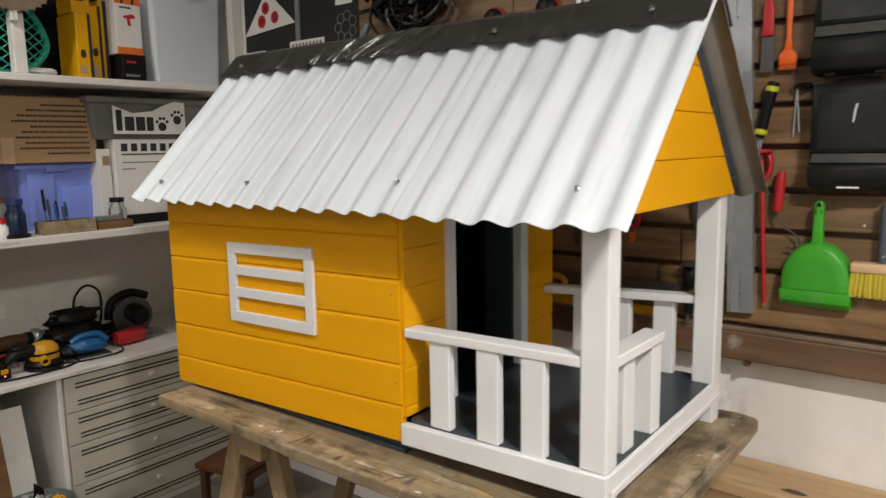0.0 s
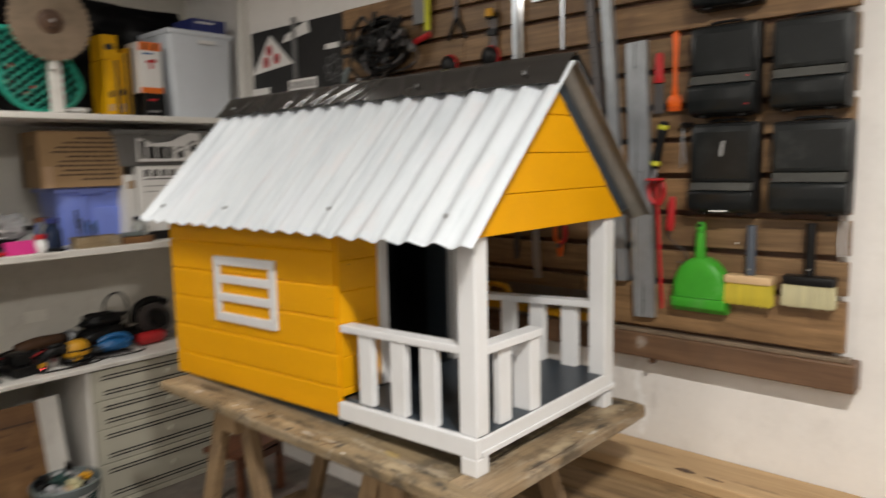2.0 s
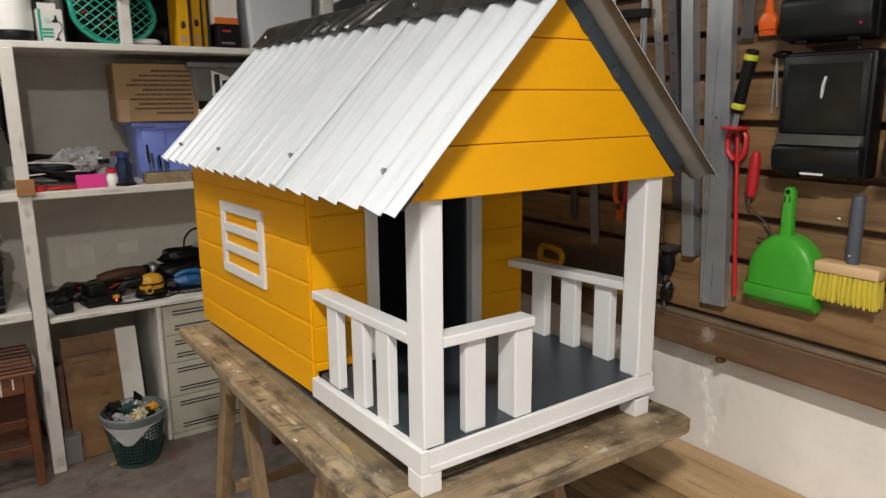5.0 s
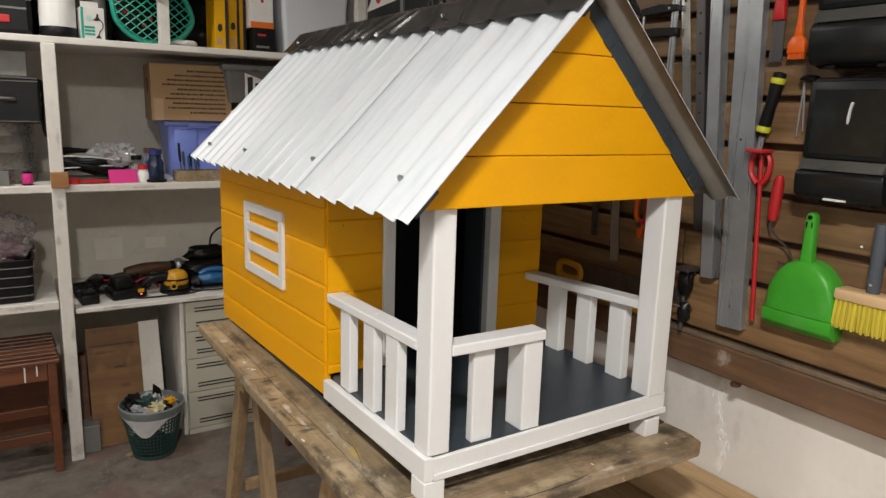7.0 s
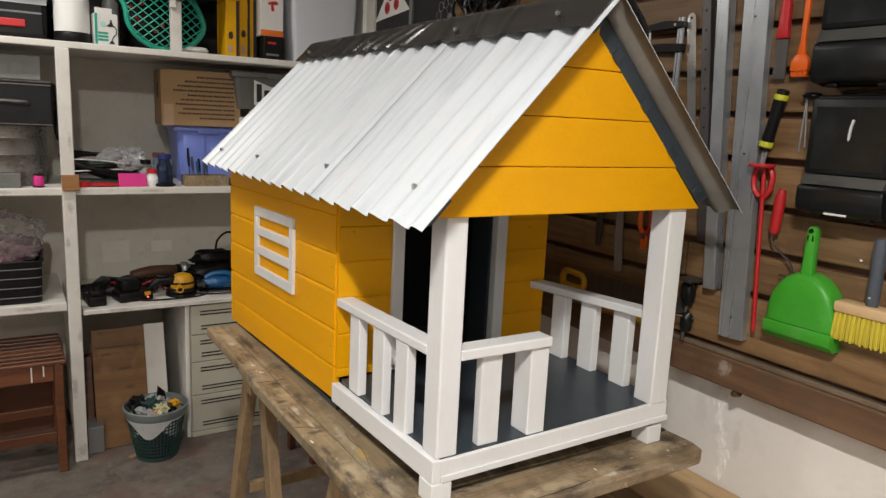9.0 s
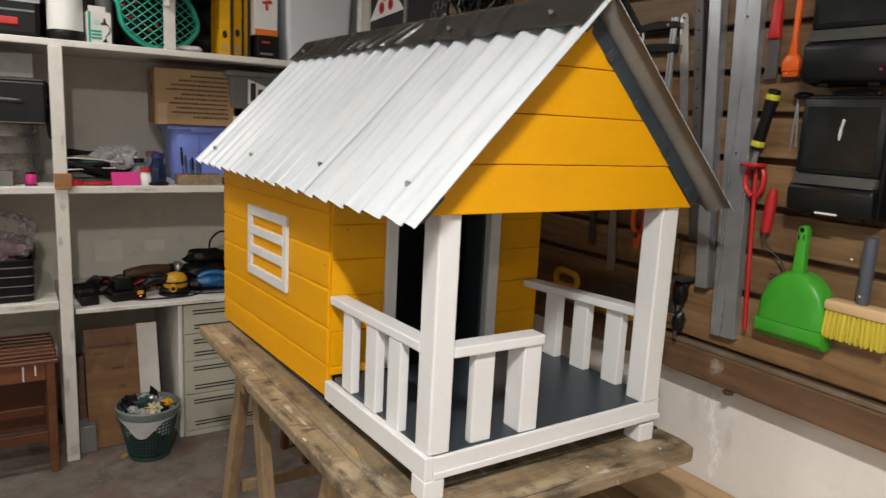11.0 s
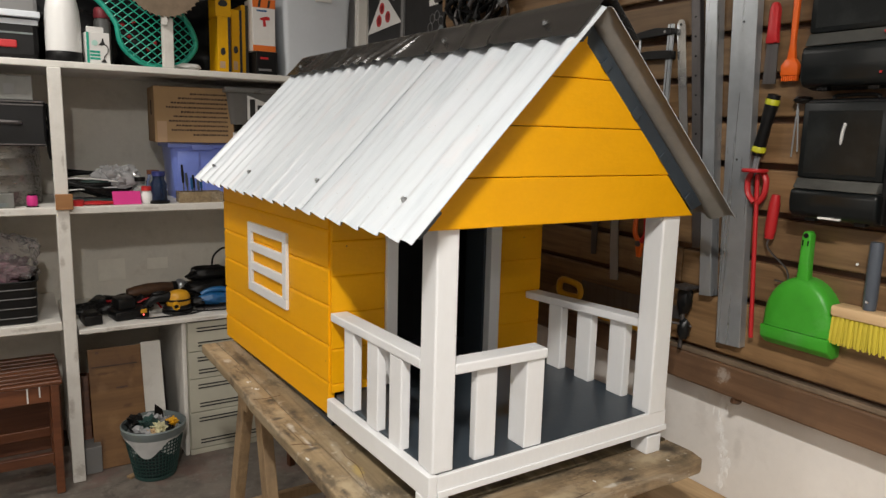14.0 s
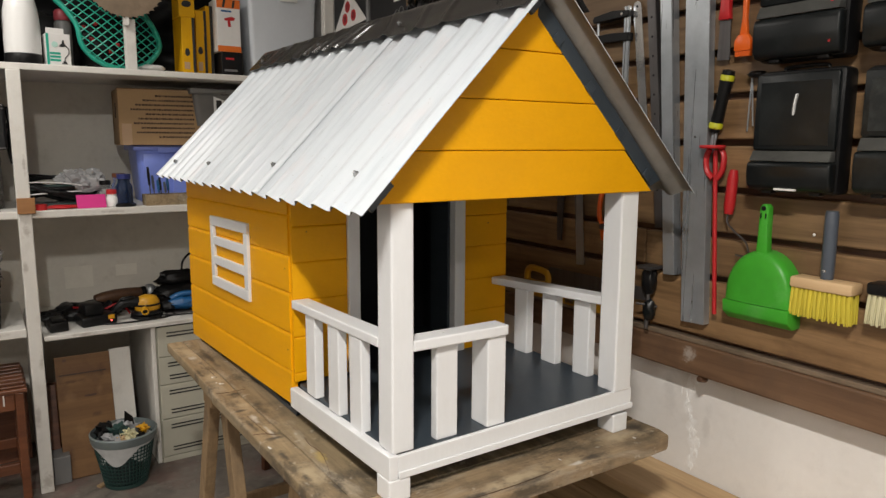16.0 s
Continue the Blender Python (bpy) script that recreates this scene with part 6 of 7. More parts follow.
t = carton("cardboard_box", (-0.018, 2.56, MIDZ + 0.2765), (0.37, 0.30, 0.265), CARD, "brown cardboard box with dark printed lines", "box", -4, bevel=0.004)
rnd = random.Random(2)
wid = [0.16, 0.21, 0.24, 0.26, 0.20, 0.23, 0.25, 0.22, 0.24, 0.15]
for k in range(10):
    x, bm = 0.34 - wid[k] * 1.1, None
    while x < 0.335:
        step = rnd.uniform(0.003, 0.014)
        bm = slab((x, -0.0012, 0.2275 - 0.0215 * k), (min(x + step, 0.34), -0.0002, 0.2358 - 0.0215 * k), 0, bm)
        x += step + 0.0025
    part("print_bar", bm, PRINT, t)
face_bar(t, "tape_strip", 0.012, 0.055, 0.0, 0.10, CARDPALE, "pale tape patch")
part("hand_hole", slab((-0.0012, 0.11, 0.13), (0.0, 0.15, 0.20)), PRINT, t)
t = thing("wooden_tray", (0.05, 2.385, MIDZ), "small wooden tray holding screwdrivers", "tray")
for lo, hi in (((0, 0, 0), (0.20, 0.008, 0.05)), ((0, 0.082, 0), (0.20, 0.09, 0.05)), ((0, 0.0082, 0), (0.008, 0.0818, 0.05)), ((0.192, 0.0082, 0), (0.20, 0.0818, 0.05)), ((0.0082, 0.0082, 0), (0.1918, 0.0818, 0.006))):
    part("board", slab(lo, hi, 0.001), TABLEWOOD, t)
for k, (x, y, h) in enumerate(((0.03, 0.04, 0.17), (0.05, 0.05, 0.13), (0.068, 0.03, 0.11), (0.082, 0.055, 0.12), (0.10, 0.04, 0.10), (0.115, 0.05, 0.115))):
    t = thing("screwdriver", (0.05 + x, 2.385 + y, MIDZ + 0.0065), "dark screwdriver standing in a wooden tray", "screwdriver", "screwdrivers in the tray")
    part("shaft", tube([(0, 0, 0), (-0.004, 0.002, h * 0.5)], 0.0025, 6), IRON, t)
    part("grip", tube([(-0.004, 0.002, h * 0.5), (-0.006, 0.003, h * 0.75), (-0.008, 0.004, h)], [0.005, 0.0065, 0.005], 8), (BLACK, NAVYGREY, TOOLBLUE)[k % 3], t, smooth=60)
t = thing("wooden_tray", (0.262, 2.395, MIDZ), "low pale wooden tray at the shelf edge", "tray")
for lo, hi in (((0, 0, 0), (0.15, 0.008, 0.032)), ((0, 0.072, 0), (0.15, 0.08, 0.032)), ((0, 0.0082, 0), (0.008, 0.0718, 0.032)), ((0.142, 0.0082, 0), (0.15, 0.0718, 0.032)), ((0.0082, 0.0082, 0), (0.1418, 0.0718, 0.006))):
    part("board", slab(lo, hi, 0.001), PLYWOOD, t)
solo("green_sponge", slab((0, 0, 0), (0.10, 0.045, 0.02), 0.004), RIMGREY, (0.275, 2.41, MIDZ + 0.0325), "grey green scouring pad on a tray", "pad")
jar((0.375, 2.45, MIDZ), 0.036, 0.105, GLASS, BLACK, "clear glass jar with dark lid")
t = carton("white_carton", (0.345, 2.52, MIDZ), (0.055, 0.2, 0.33), WHITECARD, "narrow white carton with torn label", "box", 3)
face_bar(t, "brown_patch", 0.018, 0.05, 0.26, 0.30, CARD)
t = carton("game_carton", (0.408, 2.50, MIDZ + 0.04), (0.50, 0.09, 0.33), WHITECARD, "large flat white carton with bold dark print", "box")
face_bar(t, "print_bar", 0.03, 0.24, 0.262, 0.268, BLACKPRINT)
face_bar(t, "print_bar", 0.03, 0.30, 0.228, 0.232, GREYPLASTIC)
face_bar(t, "print_bar", 0.03, 0.09, 0.20, 0.204, GREYPLASTIC)
for k in range(7):
    face_bar(t, "print_block", 0.03 + 0.045 * k, 0.058 + 0.045 * k, 0.278, 0.312, BLACKPRINT)
solo("dark_carton", slab((0, 0, 0), (0.52, 0.12, 0.0395), 0.002), BLACK, (0.40, 2.49, MIDZ), "flat dark carton under a white one", "box")
t = tapered_bin("lidded_bin", (0.312, 2.50, MIDZ + 0.3705), 0.55, 0.26, 0.175, SMOKEGREY, "smoky grey plastic bin with a white sign", 0.02, 0.014)
sign = part("sign", prism([(0.092, 0.022), (0.43, 0.022), (0.43, 0.163), (0.38, 0.168), (0.33, 0.150), (0.27, 0.122), (0.18, 0.112), (0.092, 0.142)], -0.0200, -0.0150, "xz", 0.001), WHITEPLASTIC, t, "white cut-out sign with dark shapes")
for x, w, h in ((0.104, 0.026, 0.088), (0.142, 0.042, 0.060), (0.192, 0.042, 0.060), (0.241, 0.032, 0.060)):
    part("dark_bar", slab((x, -0.0216, 0.036), (x + w, -0.0202, 0.036 + h), 0.0003), BLACKPRINT, sign)
for cx, cz in ((0.315, 0.055), (0.39, 0.085)):
    part("paw_pad", lathe([(0, 0), (0.020, 0), (0.019, 0.001), (0, 0.001)], 12, turn=pose(cx, -0.0203, cz, 90, 0, 0)), BLACKPRINT, sign)
    for dx, dz in ((-0.024, 0.022), (-0.009, 0.036), (0.009, 0.036), (0.024, 0.022)):
        part("paw_toe", lathe([(0, 0), (0.0075, 0), (0.007, 0.001), (0, 0.001)], 10, turn=pose(cx + dx, -0.0203, cz + dz, 90, 0, 0), squash=(1, 1)), BLACKPRINT, sign)

# ---- bench with power tools ----
t = thing("battery", (-0.375, 2.40, BENCH), "black tool battery lying on the bench", "battery", turn=6)
part("block", slab((0, 0, 0), (0.075, 0.10, 0.045), 0.006), BLACK, t, smooth=40)
part("slide", slab((0.012, 0.012, 0.0452), (0.063, 0.088, 0.058), 0.003), BLACK, t)


def charger():
    t = thing("battery_charger", (-0.245, 2.42, BENCH), "black battery charger with glowing red lamp", "charger", turn=10)
    part("base", slab((0, 0, 0), (0.155, 0.13, 0.045), 0.010), BLACK, t, smooth=40)
    part("cradle", slab((0.02, 0.02, 0.0453), (0.10, 0.12, 0.10), 0.010), BLACK, t, smooth=40)
    part("label_patch", slab((0.112, -0.001, 0.026), (0.14, 0.0, 0.045), 0.0004), TOOLYELLOW, t)
    m, tr, b = nodes_of("red_indicator_light")
    b.inputs["Emission Color"].default_value, b.inputs["Emission Strength"].default_value = (1, 0.02, 0.02, 1), 4.0
    part("indicator", lathe([(0, 0), (0.004, 0), (0.003, 0.002), (0, 0.002)], 8, turn=pose(0.126, -0.0012, 0.018, 90, 0, 0)), m, t, "glowing red lamp")


charger()


def grinder(at, turn, body, label):
    """An angle grinder lying on its guard: barrel, dark vents, gear head, guard, side handle and cord."""
    t = thing("grinder", at, label, "power tool", "power tools on the bench", turn)
    part("barrel", tube(smoothed([(-0.085, 0, 0.045), (-0.06, 0, 0.05), (-0.02, 0, 0.056), (0.04, 0, 0.060), (0.072, 0, 0.058)], 4), [0.020 + 0.026 * min(1, k / 9) - 0.012 * max(0, k - 12) / 4 for k in range(17)], 16), body, t, smooth=60)
    part("switch_band", lump((0.035, 0.030, 0.014), 0.2, (-0.03, -0.012, 0.088), 3), BLACK, t, smooth=50)
    part("gear_head", lump((0.036, 0.034, 0.034), 0.15, (0.105, 0, 0.055), 5), STEEL, t, smooth=50)
    part("guard", lathe([(0, 0), (0.062, 0), (0.066, 0.004), (0.066, 0.020), (0.03, 0.024), (0, 0.024)], 24, at=(0.10, 0, 0.0)), BLACK, t, smooth=40)
    part("side_handle", tube(smoothed([(0.10, -0.035, 0.055), (0.095, -0.07, 0.05), (0.08, -0.11, 0.03)]), 0.014, 10), body, t, smooth=60)
    part("foot", lump((0.045, 0.035, 0.022), 0.3, (-0.07, 0.0, 0.021), 9), BLACK, t, smooth=50)
    part("cord", tube(smoothed([(-0.11, 0, 0.045), (-0.15, 0.01, 0.06), (-0.19, -0.03, 0.012), (-0.10, -0.085, 0.008), (0.02, -0.10, 0.008), (0.15, -0.085, 0.008), (0.19, 0.0, 0.02)]), 0.0045, 6), BLACK, t, smooth=60)
    return t


grinder((0.115, 2.72, BENCH), 160, TOOLYELLOW, "yellow angle grinder with black switch lying behind a sander")


def sander(at, turn, label):
    """A round sander: black pad and skirt, domed motor housing, stub handle, dust port and cord."""
    t = thing("orbital_sander", at, label, "power tool", "power tools on the bench", turn)
    part("pad", lathe([(0, 0), (0.070, 0), (0.074, 0.004), (0.072, 0.014), (0, 0.016)], 28, at=(0.04, 0, 0)), BLACK, t, smooth=40)
    part("skirt", lathe([(0.0, 0.0162), (0.066, 0.0162), (0.070, 0.024), (0.060, 0.036), (0.0, 0.037)], 28, at=(0.04, 0, 0)), BLACK, t, smooth=40)
    part("housing", lathe([(0.0, 0.0372), (0.050, 0.0372), (0.053, 0.05), (0.050, 0.075), (0.046, 0.088), (0.036, 0.101), (0.018, 0.108), (0, 0.109)], 24, at=(0.045, 0, 0), squash=(1.12, 0.95)), TOOLYELLOW, t, smooth=50)
    part("band", lathe([(0.0535, 0.058), (0.0548, 0.060), (0.0548, 0.066), (0.0535, 0.068)], 24, at=(0.045, 0, 0), squash=(1.12, 0.95)), BLACK, t, smooth=50)
    part("handle", tube(smoothed([(0.01, 0.0, 0.076), (-0.04, 0.004, 0.082), (-0.075, 0.006, 0.072), (-0.10, 0.008, 0.050)], 4), [0.026, 0.026, 0.025, 0.024, 0.023, 0.022, 0.022, 0.021, 0.021, 0.020, 0.019, 0.018, 0.016], 12), BLACK, t, smooth=60)
    part("grip_pad", lump((0.040, 0.016, 0.010), 0.15, (-0.045, -0.004, 0.103), 4, 2), BLACK, t, smooth=60)
    port = part("dust_port", lathe([(0.010, 0), (0.018, 0.0), (0.019, 0.012), (0.017, 0.030), (0.011, 0.030), (0.010, 0.0)], 18, turn=pose(0.02, -0.040, 0.045, 100, 0, -12)), TOOLYELLOW, t, smooth=50)
    part("port_hole", lathe([(0, 0.020), (0.0112, 0.020), (0.0112, 0.022), (0, 0.022)], 14, turn=pose(0.02, -0.040, 0.045, 100, 0, -12)), BLACK, port)
    part("cord", tube(smoothed([(-0.10, 0.008, 0.048), (-0.14, 0.01, 0.030), (-0.16, -0.05, 0.006), (-0.04, -0.088, 0.006), (0.08, -0.092, 0.006), (0.15, -0.06, 0.006), (0.165, 0.01, 0.006)]), 0.0042, 6), BLACK, t, smooth=60)
    return t


sander((0.005, 2.50, BENCH), 6, "yellow round sander with black skirt and looped cord")


def drill(at, turn, body, label, tilt=0):
    """A pistol drill lying on its side: barrel, chuck, grip, trigger, cable."""
    t = thing("power_drill", at, label, "power tool", "power tools on the bench", turn)
    part("barrel", lathe([(0, 0), (0.03, 0), (0.034, 0.02), (0.034, 0.12), (0.026, 0.14), (0, 0.141)], 20, turn=pose(0, 0, 0.036, 0, 90, 0)), body, t, smooth=50)
    part("chuck", lathe([(0, 0.1412), (0.02, 0.1412), (0.02, 0.165), (0.010, 0.185), (0, 0.186)], 16, turn=pose(0, 0, 0.036, 0, 90, 0)), IRON, t, smooth=50)
    part("grip", tube(smoothed([(0.02, 0.02, 0.034), (0.01, 0.07, 0.028), (-0.005, 0.13, 0.024)]), 0.022, 10), BLACK, t, smooth=60)
    part("trigger", slab((0.036, 0.03, 0.022), (0.05, 0.055, 0.042), 0.004), RED, t)
    return t


drill((-0.20, 2.70, BENCH), 20, BLACK, "black power drill lying on the bench")
drill((-0.32, 2.62, BENCH), 70, BLACK, "black cordless drill with red trigger")
t = thing("heat_gun", (-0.06, 2.68, BENCH), "long dark red brown power tool on the bench", "power tool", "power tools on the bench", 8)
part("barrel", tube(smoothed([(-0.10, 0, 0.075), (0.0, 0, 0.085), (0.12, 0, 0.085)]), [0.024, 0.026, 0.028, 0.03, 0.03, 0.031, 0.032, 0.031, 0.03, 0.03, 0.028, 0.026, 0.024], 12), BEAMWOOD, t, smooth=60)
part("grip", lump((0.05, 0.03, 0.032), 0.25, (-0.08, 0.0, 0.032), 3), BLACK, t, smooth=50)
part("stand", lump((0.04, 0.035, 0.03), 0.25, (0.08, 0.0, 0.03), 6), BLACK, t, smooth=50)
part("gear_head", lump((0.034, 0.032, 0.045), 0.2, (0.165, 0.0, 0.075), 12), STEEL, t, "bare metal gear head", 50)
part("collar", lathe([(0, 0), (0.027, 0), (0.029, 0.01), (0.027, 0.022), (0, 0.023)], 18, turn=pose(0.118, 0, 0.085, 0, 90, 0)), BLACK, t, smooth=40)
rnd = random.Random(21)
for k in range(5):
    pts = [(-0.36 + 0.09 * q * (0.8 + 0.1 * k) + rnd.uniform(-0.03, 0.03), 2.62 + 0.03 * k + rnd.uniform(-0.05, 0.05), BENCH + 0.006 + abs(rnd.uniform(0, 0.075)) * (0 < q < 5)) for q in range(6)]
    solo("extension_lead", tube(smoothed(pts, 6), 0.0048, 6), BLACK if k else RED, (0, 0, 0), "loose tool power cord on the bench", "cable", "tool cords", smooth=60)
t = thing("jigsaw", (0.225, 2.52, BENCH), "blue jigsaw with black base and looped cord", "power tool", "power tools on the bench", -6)
part("base", slab((-0.09, -0.04, 0.0), (0.09, 0.04, 0.006), 0.002), IRON, t)
part("body", lump((0.085, 0.034, 0.030), 0.3, (0, 0, 0.045), 11), TOOLBLUE, t, smooth=45)
part("front_cover", lump((0.04, 0.036, 0.026), 0.3, (-0.075, 0, 0.036), 8), BLACK, t, smooth=45)
part("grip", tube(smoothed([(-0.06, 0, 0.068), (-0.02, 0, 0.088), (0.05, 0, 0.088), (0.085, 0, 0.055)]), 0.014, 10), TOOLBLUE, t, smooth=60)
part("cord", tube(smoothed([(0.085, 0, 0.05), (0.14, -0.03, 0.01), (0.08, -0.085, 0.008), (-0.06, -0.09, 0.008), (-0.11, -0.06, 0.008)]), 0.0042, 6), BLACK, t, smooth=60)
t = thing("planer", (0.22, 2.66, BENCH), "black hand planer with a looped cable", "power tool", "power tools on the bench", 6)
part("sole", slab((-0.12, -0.04, 0), (0.15, 0.04, 0.03), 0.004), BLACK, t)
part("body", lump((0.14, 0.045, 0.05), 0.3, (0.01, 0, 0.075), 3), BLACK, t, smooth=45)
part("hood", lump((0.12, 0.05, 0.036), 0.35, (0.02, 0, 0.15), 12), BLACK, t, smooth=45)
part("cable", tube(smoothed([(0.04, 0.02, 0.16), (0.05, 0.02, 0.23), (0.11, 0.03, 0.27), (0.17, 0.03, 0.23), (0.17, 0.03, 0.12), (0.15, 0.04, 0.03)]), 0.0055, 8), BLACK, t, smooth=60)
drill((0.365, 2.55, BENCH), 6, RED, "red power drill lying on the bench")
t = thing("circular_saw", (0.52, 2.70, BENCH), "dark circular saw with steel guard", "power tool", "power tools on the bench", -10)
part("base_plate", slab((-0.14, -0.07, 0), (0.14, 0.07, 0.004), 0.001), STEEL, t)
part("guard", lathe([(0, 0), (0.085, 0), (0.09, 0.01), (0.09, 0.03), (0.02, 0.04), (0, 0.04)], 28, turn=pose(0, -0.01, 0.10, 90, 0, 0)), IRON, t, smooth=40)
part("motor", lathe([(0, 0), (0.045, 0), (0.045, 0.10), (0.035, 0.115), (0, 0.116)], 20, turn=pose(0.0, -0.052, 0.12, 90, 0, 0)), BLACK, t, smooth=50)
part("grip", tube(smoothed([(-0.10, 0.0, 0.09), (-0.08, 0, 0.17), (0.0, 0, 0.205), (0.08, 0, 0.18)]), 0.02, 10), BLACK, t, smooth=60)
for k, (x, y, w) in enumerate(((-0.30, 2.60, 0.07), (-0.20, 2.62, 0.065), (-0.11, 2.60, 0.055), (0.10, 2.60, 0.06), (-0.355, 2.54, 0.04), (0.42, 2.74, 0.08), (0.36, 2.66, 0.06))):
    solo("tool_pouch", lump((w, 0.045, 0.038), 0.5, (0, 0, 0.032), 30 + k), BLACK, (x, y, BENCH), "black tool pouch lying among the power tools", "pouch", "tool pouches", smooth=45)
solo("paper_scrap", slab((0, 0, 0), (0.06, 0.05, 0.003)), WHITECARD, (0.13, 2.39, BENCH), "small white paper scrap on the bench", "paper", turn=18)
FILLER = paint("pale_filler", (0.82, 0.79, 0.71), 0.8, 0.08, 40, dirty=0.3, dirt=(0.5, 0.46, 0.38))
# pale patches of fresh filler on the wall behind the bench
for x0, x1, z0, z1 in ((-0.253, -0.121, 0.791, 0.905), (-0.01, 0.096, 0.836, 0.896)):
    structure("wall_patch", slab((x0, 2.997, z0), (x1, 2.9995, z1)), FILLER, "pale filler patch on the plaster wall", "patch")

# ---- lower shelf of the next bay ----
def crate():
    """A rounded black crate: thin wall, floor, rim and thin pale ridges."""
    t = thing("plastic_crate", (-0.90, 2.385, LOW), "black plastic crate with thin pale ridges on the shelf", "crate")
    W, D, H = 0.352, 0.30, 0.185

    def ring(grow, z):
        r, pts = 0.035 + grow, []
        for cx, cy, a0 in ((W - 0.035, D - 0.035, 0), (0.035, D - 0.035, 90), (0.035, 0.035, 180), (W - 0.035, 0.035, 270)):
            for q in range(6):
                a = math.radians(a0 + 18 * q)
                pts.append((cx + r * math.cos(a), cy + r * math.sin(a), z))
        return pts

    bm = bmesh.new()
    loops = [[bm.verts.new(p) for p in ring(g, z)] for g, z in ((-0.016, 0.0), (-0.008, 0.004), (0.0, H), (-0.005, H), (-0.013, 0.010))]
    for a, b in zip(loops, loops[1:]):
        for k in range(24):
            bm.faces.new((a[k], a[(k + 1) % 24], b[(k + 1) % 24], b[k]))
    bm.faces.new(loops[0][::-1])
    bm.faces.new(loops[-1])
    part("wall", bm, BLACK, t, smooth=50)
    part("rim", tube(ring(0.002, H), 0.005, 6, closed=True), BLACK, t, smooth=60)
    for z in (0.030, 0.072, 0.114, 0.154):
        part("ridge", tube(ring(-0.007 + 0.008 * z / H, z), 0.0022, 6, closed=True), GREYPLASTIC, t, "thin pale ridge", 60)


crate()


def bag(name, size, at, seed, material, label):
    """A slack plastic bag: a mound with sharp gathered folds."""
    bm = bmesh.new()
    bmesh.ops.create_icosphere(bm, subdivisions=5, radius=1)
    for v in bm.verts:
        p = v.co.copy()
        fold = abs(noise.noise(Vector((p.x * 3.2 + seed, p.y * 3.2, p.z * 1.2)))) + 0.5 * abs(noise.noise(Vector((p.x * 8, p.y * 8 + seed, p.z * 3))))
        k = 0.82 + 0.5 * fold + 0.18 * noise.noise(p * 1.3 + Vector((seed, 0, 0)))
        v.co = Vector((p.x * size[0] * k, p.y * size[1] * k, max(p.z, -0.55) * size[2] * k))
    solo(name, bm, material, at, label, "bag", smooth=35)


bag("plastic_bag", (0.105, 0.055, 0.062), (-0.195, 2.555, MIDZ + 0.105), 17, BAGFILM, "crumpled translucent grey plastic bag on a wire coil")
bag("pink_bag", (0.150, 0.12, 0.075), (-0.735, 2.53, LOW + 0.215), 4, PINKFILM, "crumpled pinkish plastic bag in a crate")
bag("clear_bag", (0.185, 0.14, 0.130), (-0.715, 2.54, LOW + 0.262), 9, FILM, "crumpled clear plastic bag over a crate")
solo("dark_box", slab((0, 0, 0), (0.40, 0.3, 0.24), 0.006), BLACK, (-1.36, 2.55, LOW), "black box on the lower shelf", "box")


# ---- on the floor ----
def drawer_cabinet():
    t = thing("drawer_cabinet", (0.058, 2.375, 0.0), "cream drawer cabinet with dark grooves under the bench", "cabinet")
    W = 0.87
    part("body", slab((0.0, 0.018, 0.0), (W, 0.60, 0.684), 0.003), DRAWERPAINT, t)
    part("plinth", slab((0.0, 0.0, 0.0), (W, 0.0175, 0.026), 0.002), DRAWERPAINT, t)
    zs = ((0.03, 0.216), (0.22, 0.388), (0.392, 0.527), (0.531, 0.676))
    for z0, z1 in zs:
        d = part("drawer", slab((0.004, 0.0, z0), (W - 0.004, 0.0175, z1), 0.0025), DRAWERPAINT, t)
        for z in (z0 + 0.026, z0 + 0.042, z1 - 0.030, z1 - 0.046):
            part("groove", slab((0.045 if z > (z0 + z1) / 2 else 0.05, -0.0015, z - 0.0032), (W - 0.05, 0.0005, z + 0.0032), 0.0005), BLACKPRINT, d, "dark groove")
        part("knob", lathe([(0, 0), (0.010, 0), (0.014, 0.012), (0.010, 0.02), (0, 0.021)], 14, turn=pose(W * 0.42, 0, (z0 + z1) / 2, 90, 0, 0)), DRAWERPAINT, d, smooth=50)
    part("top_gap", slab((0.004, 0.006, 0.677), (W - 0.004, 0.0178, 0.6845)), BLACKPRINT, t)


drawer_cabinet()


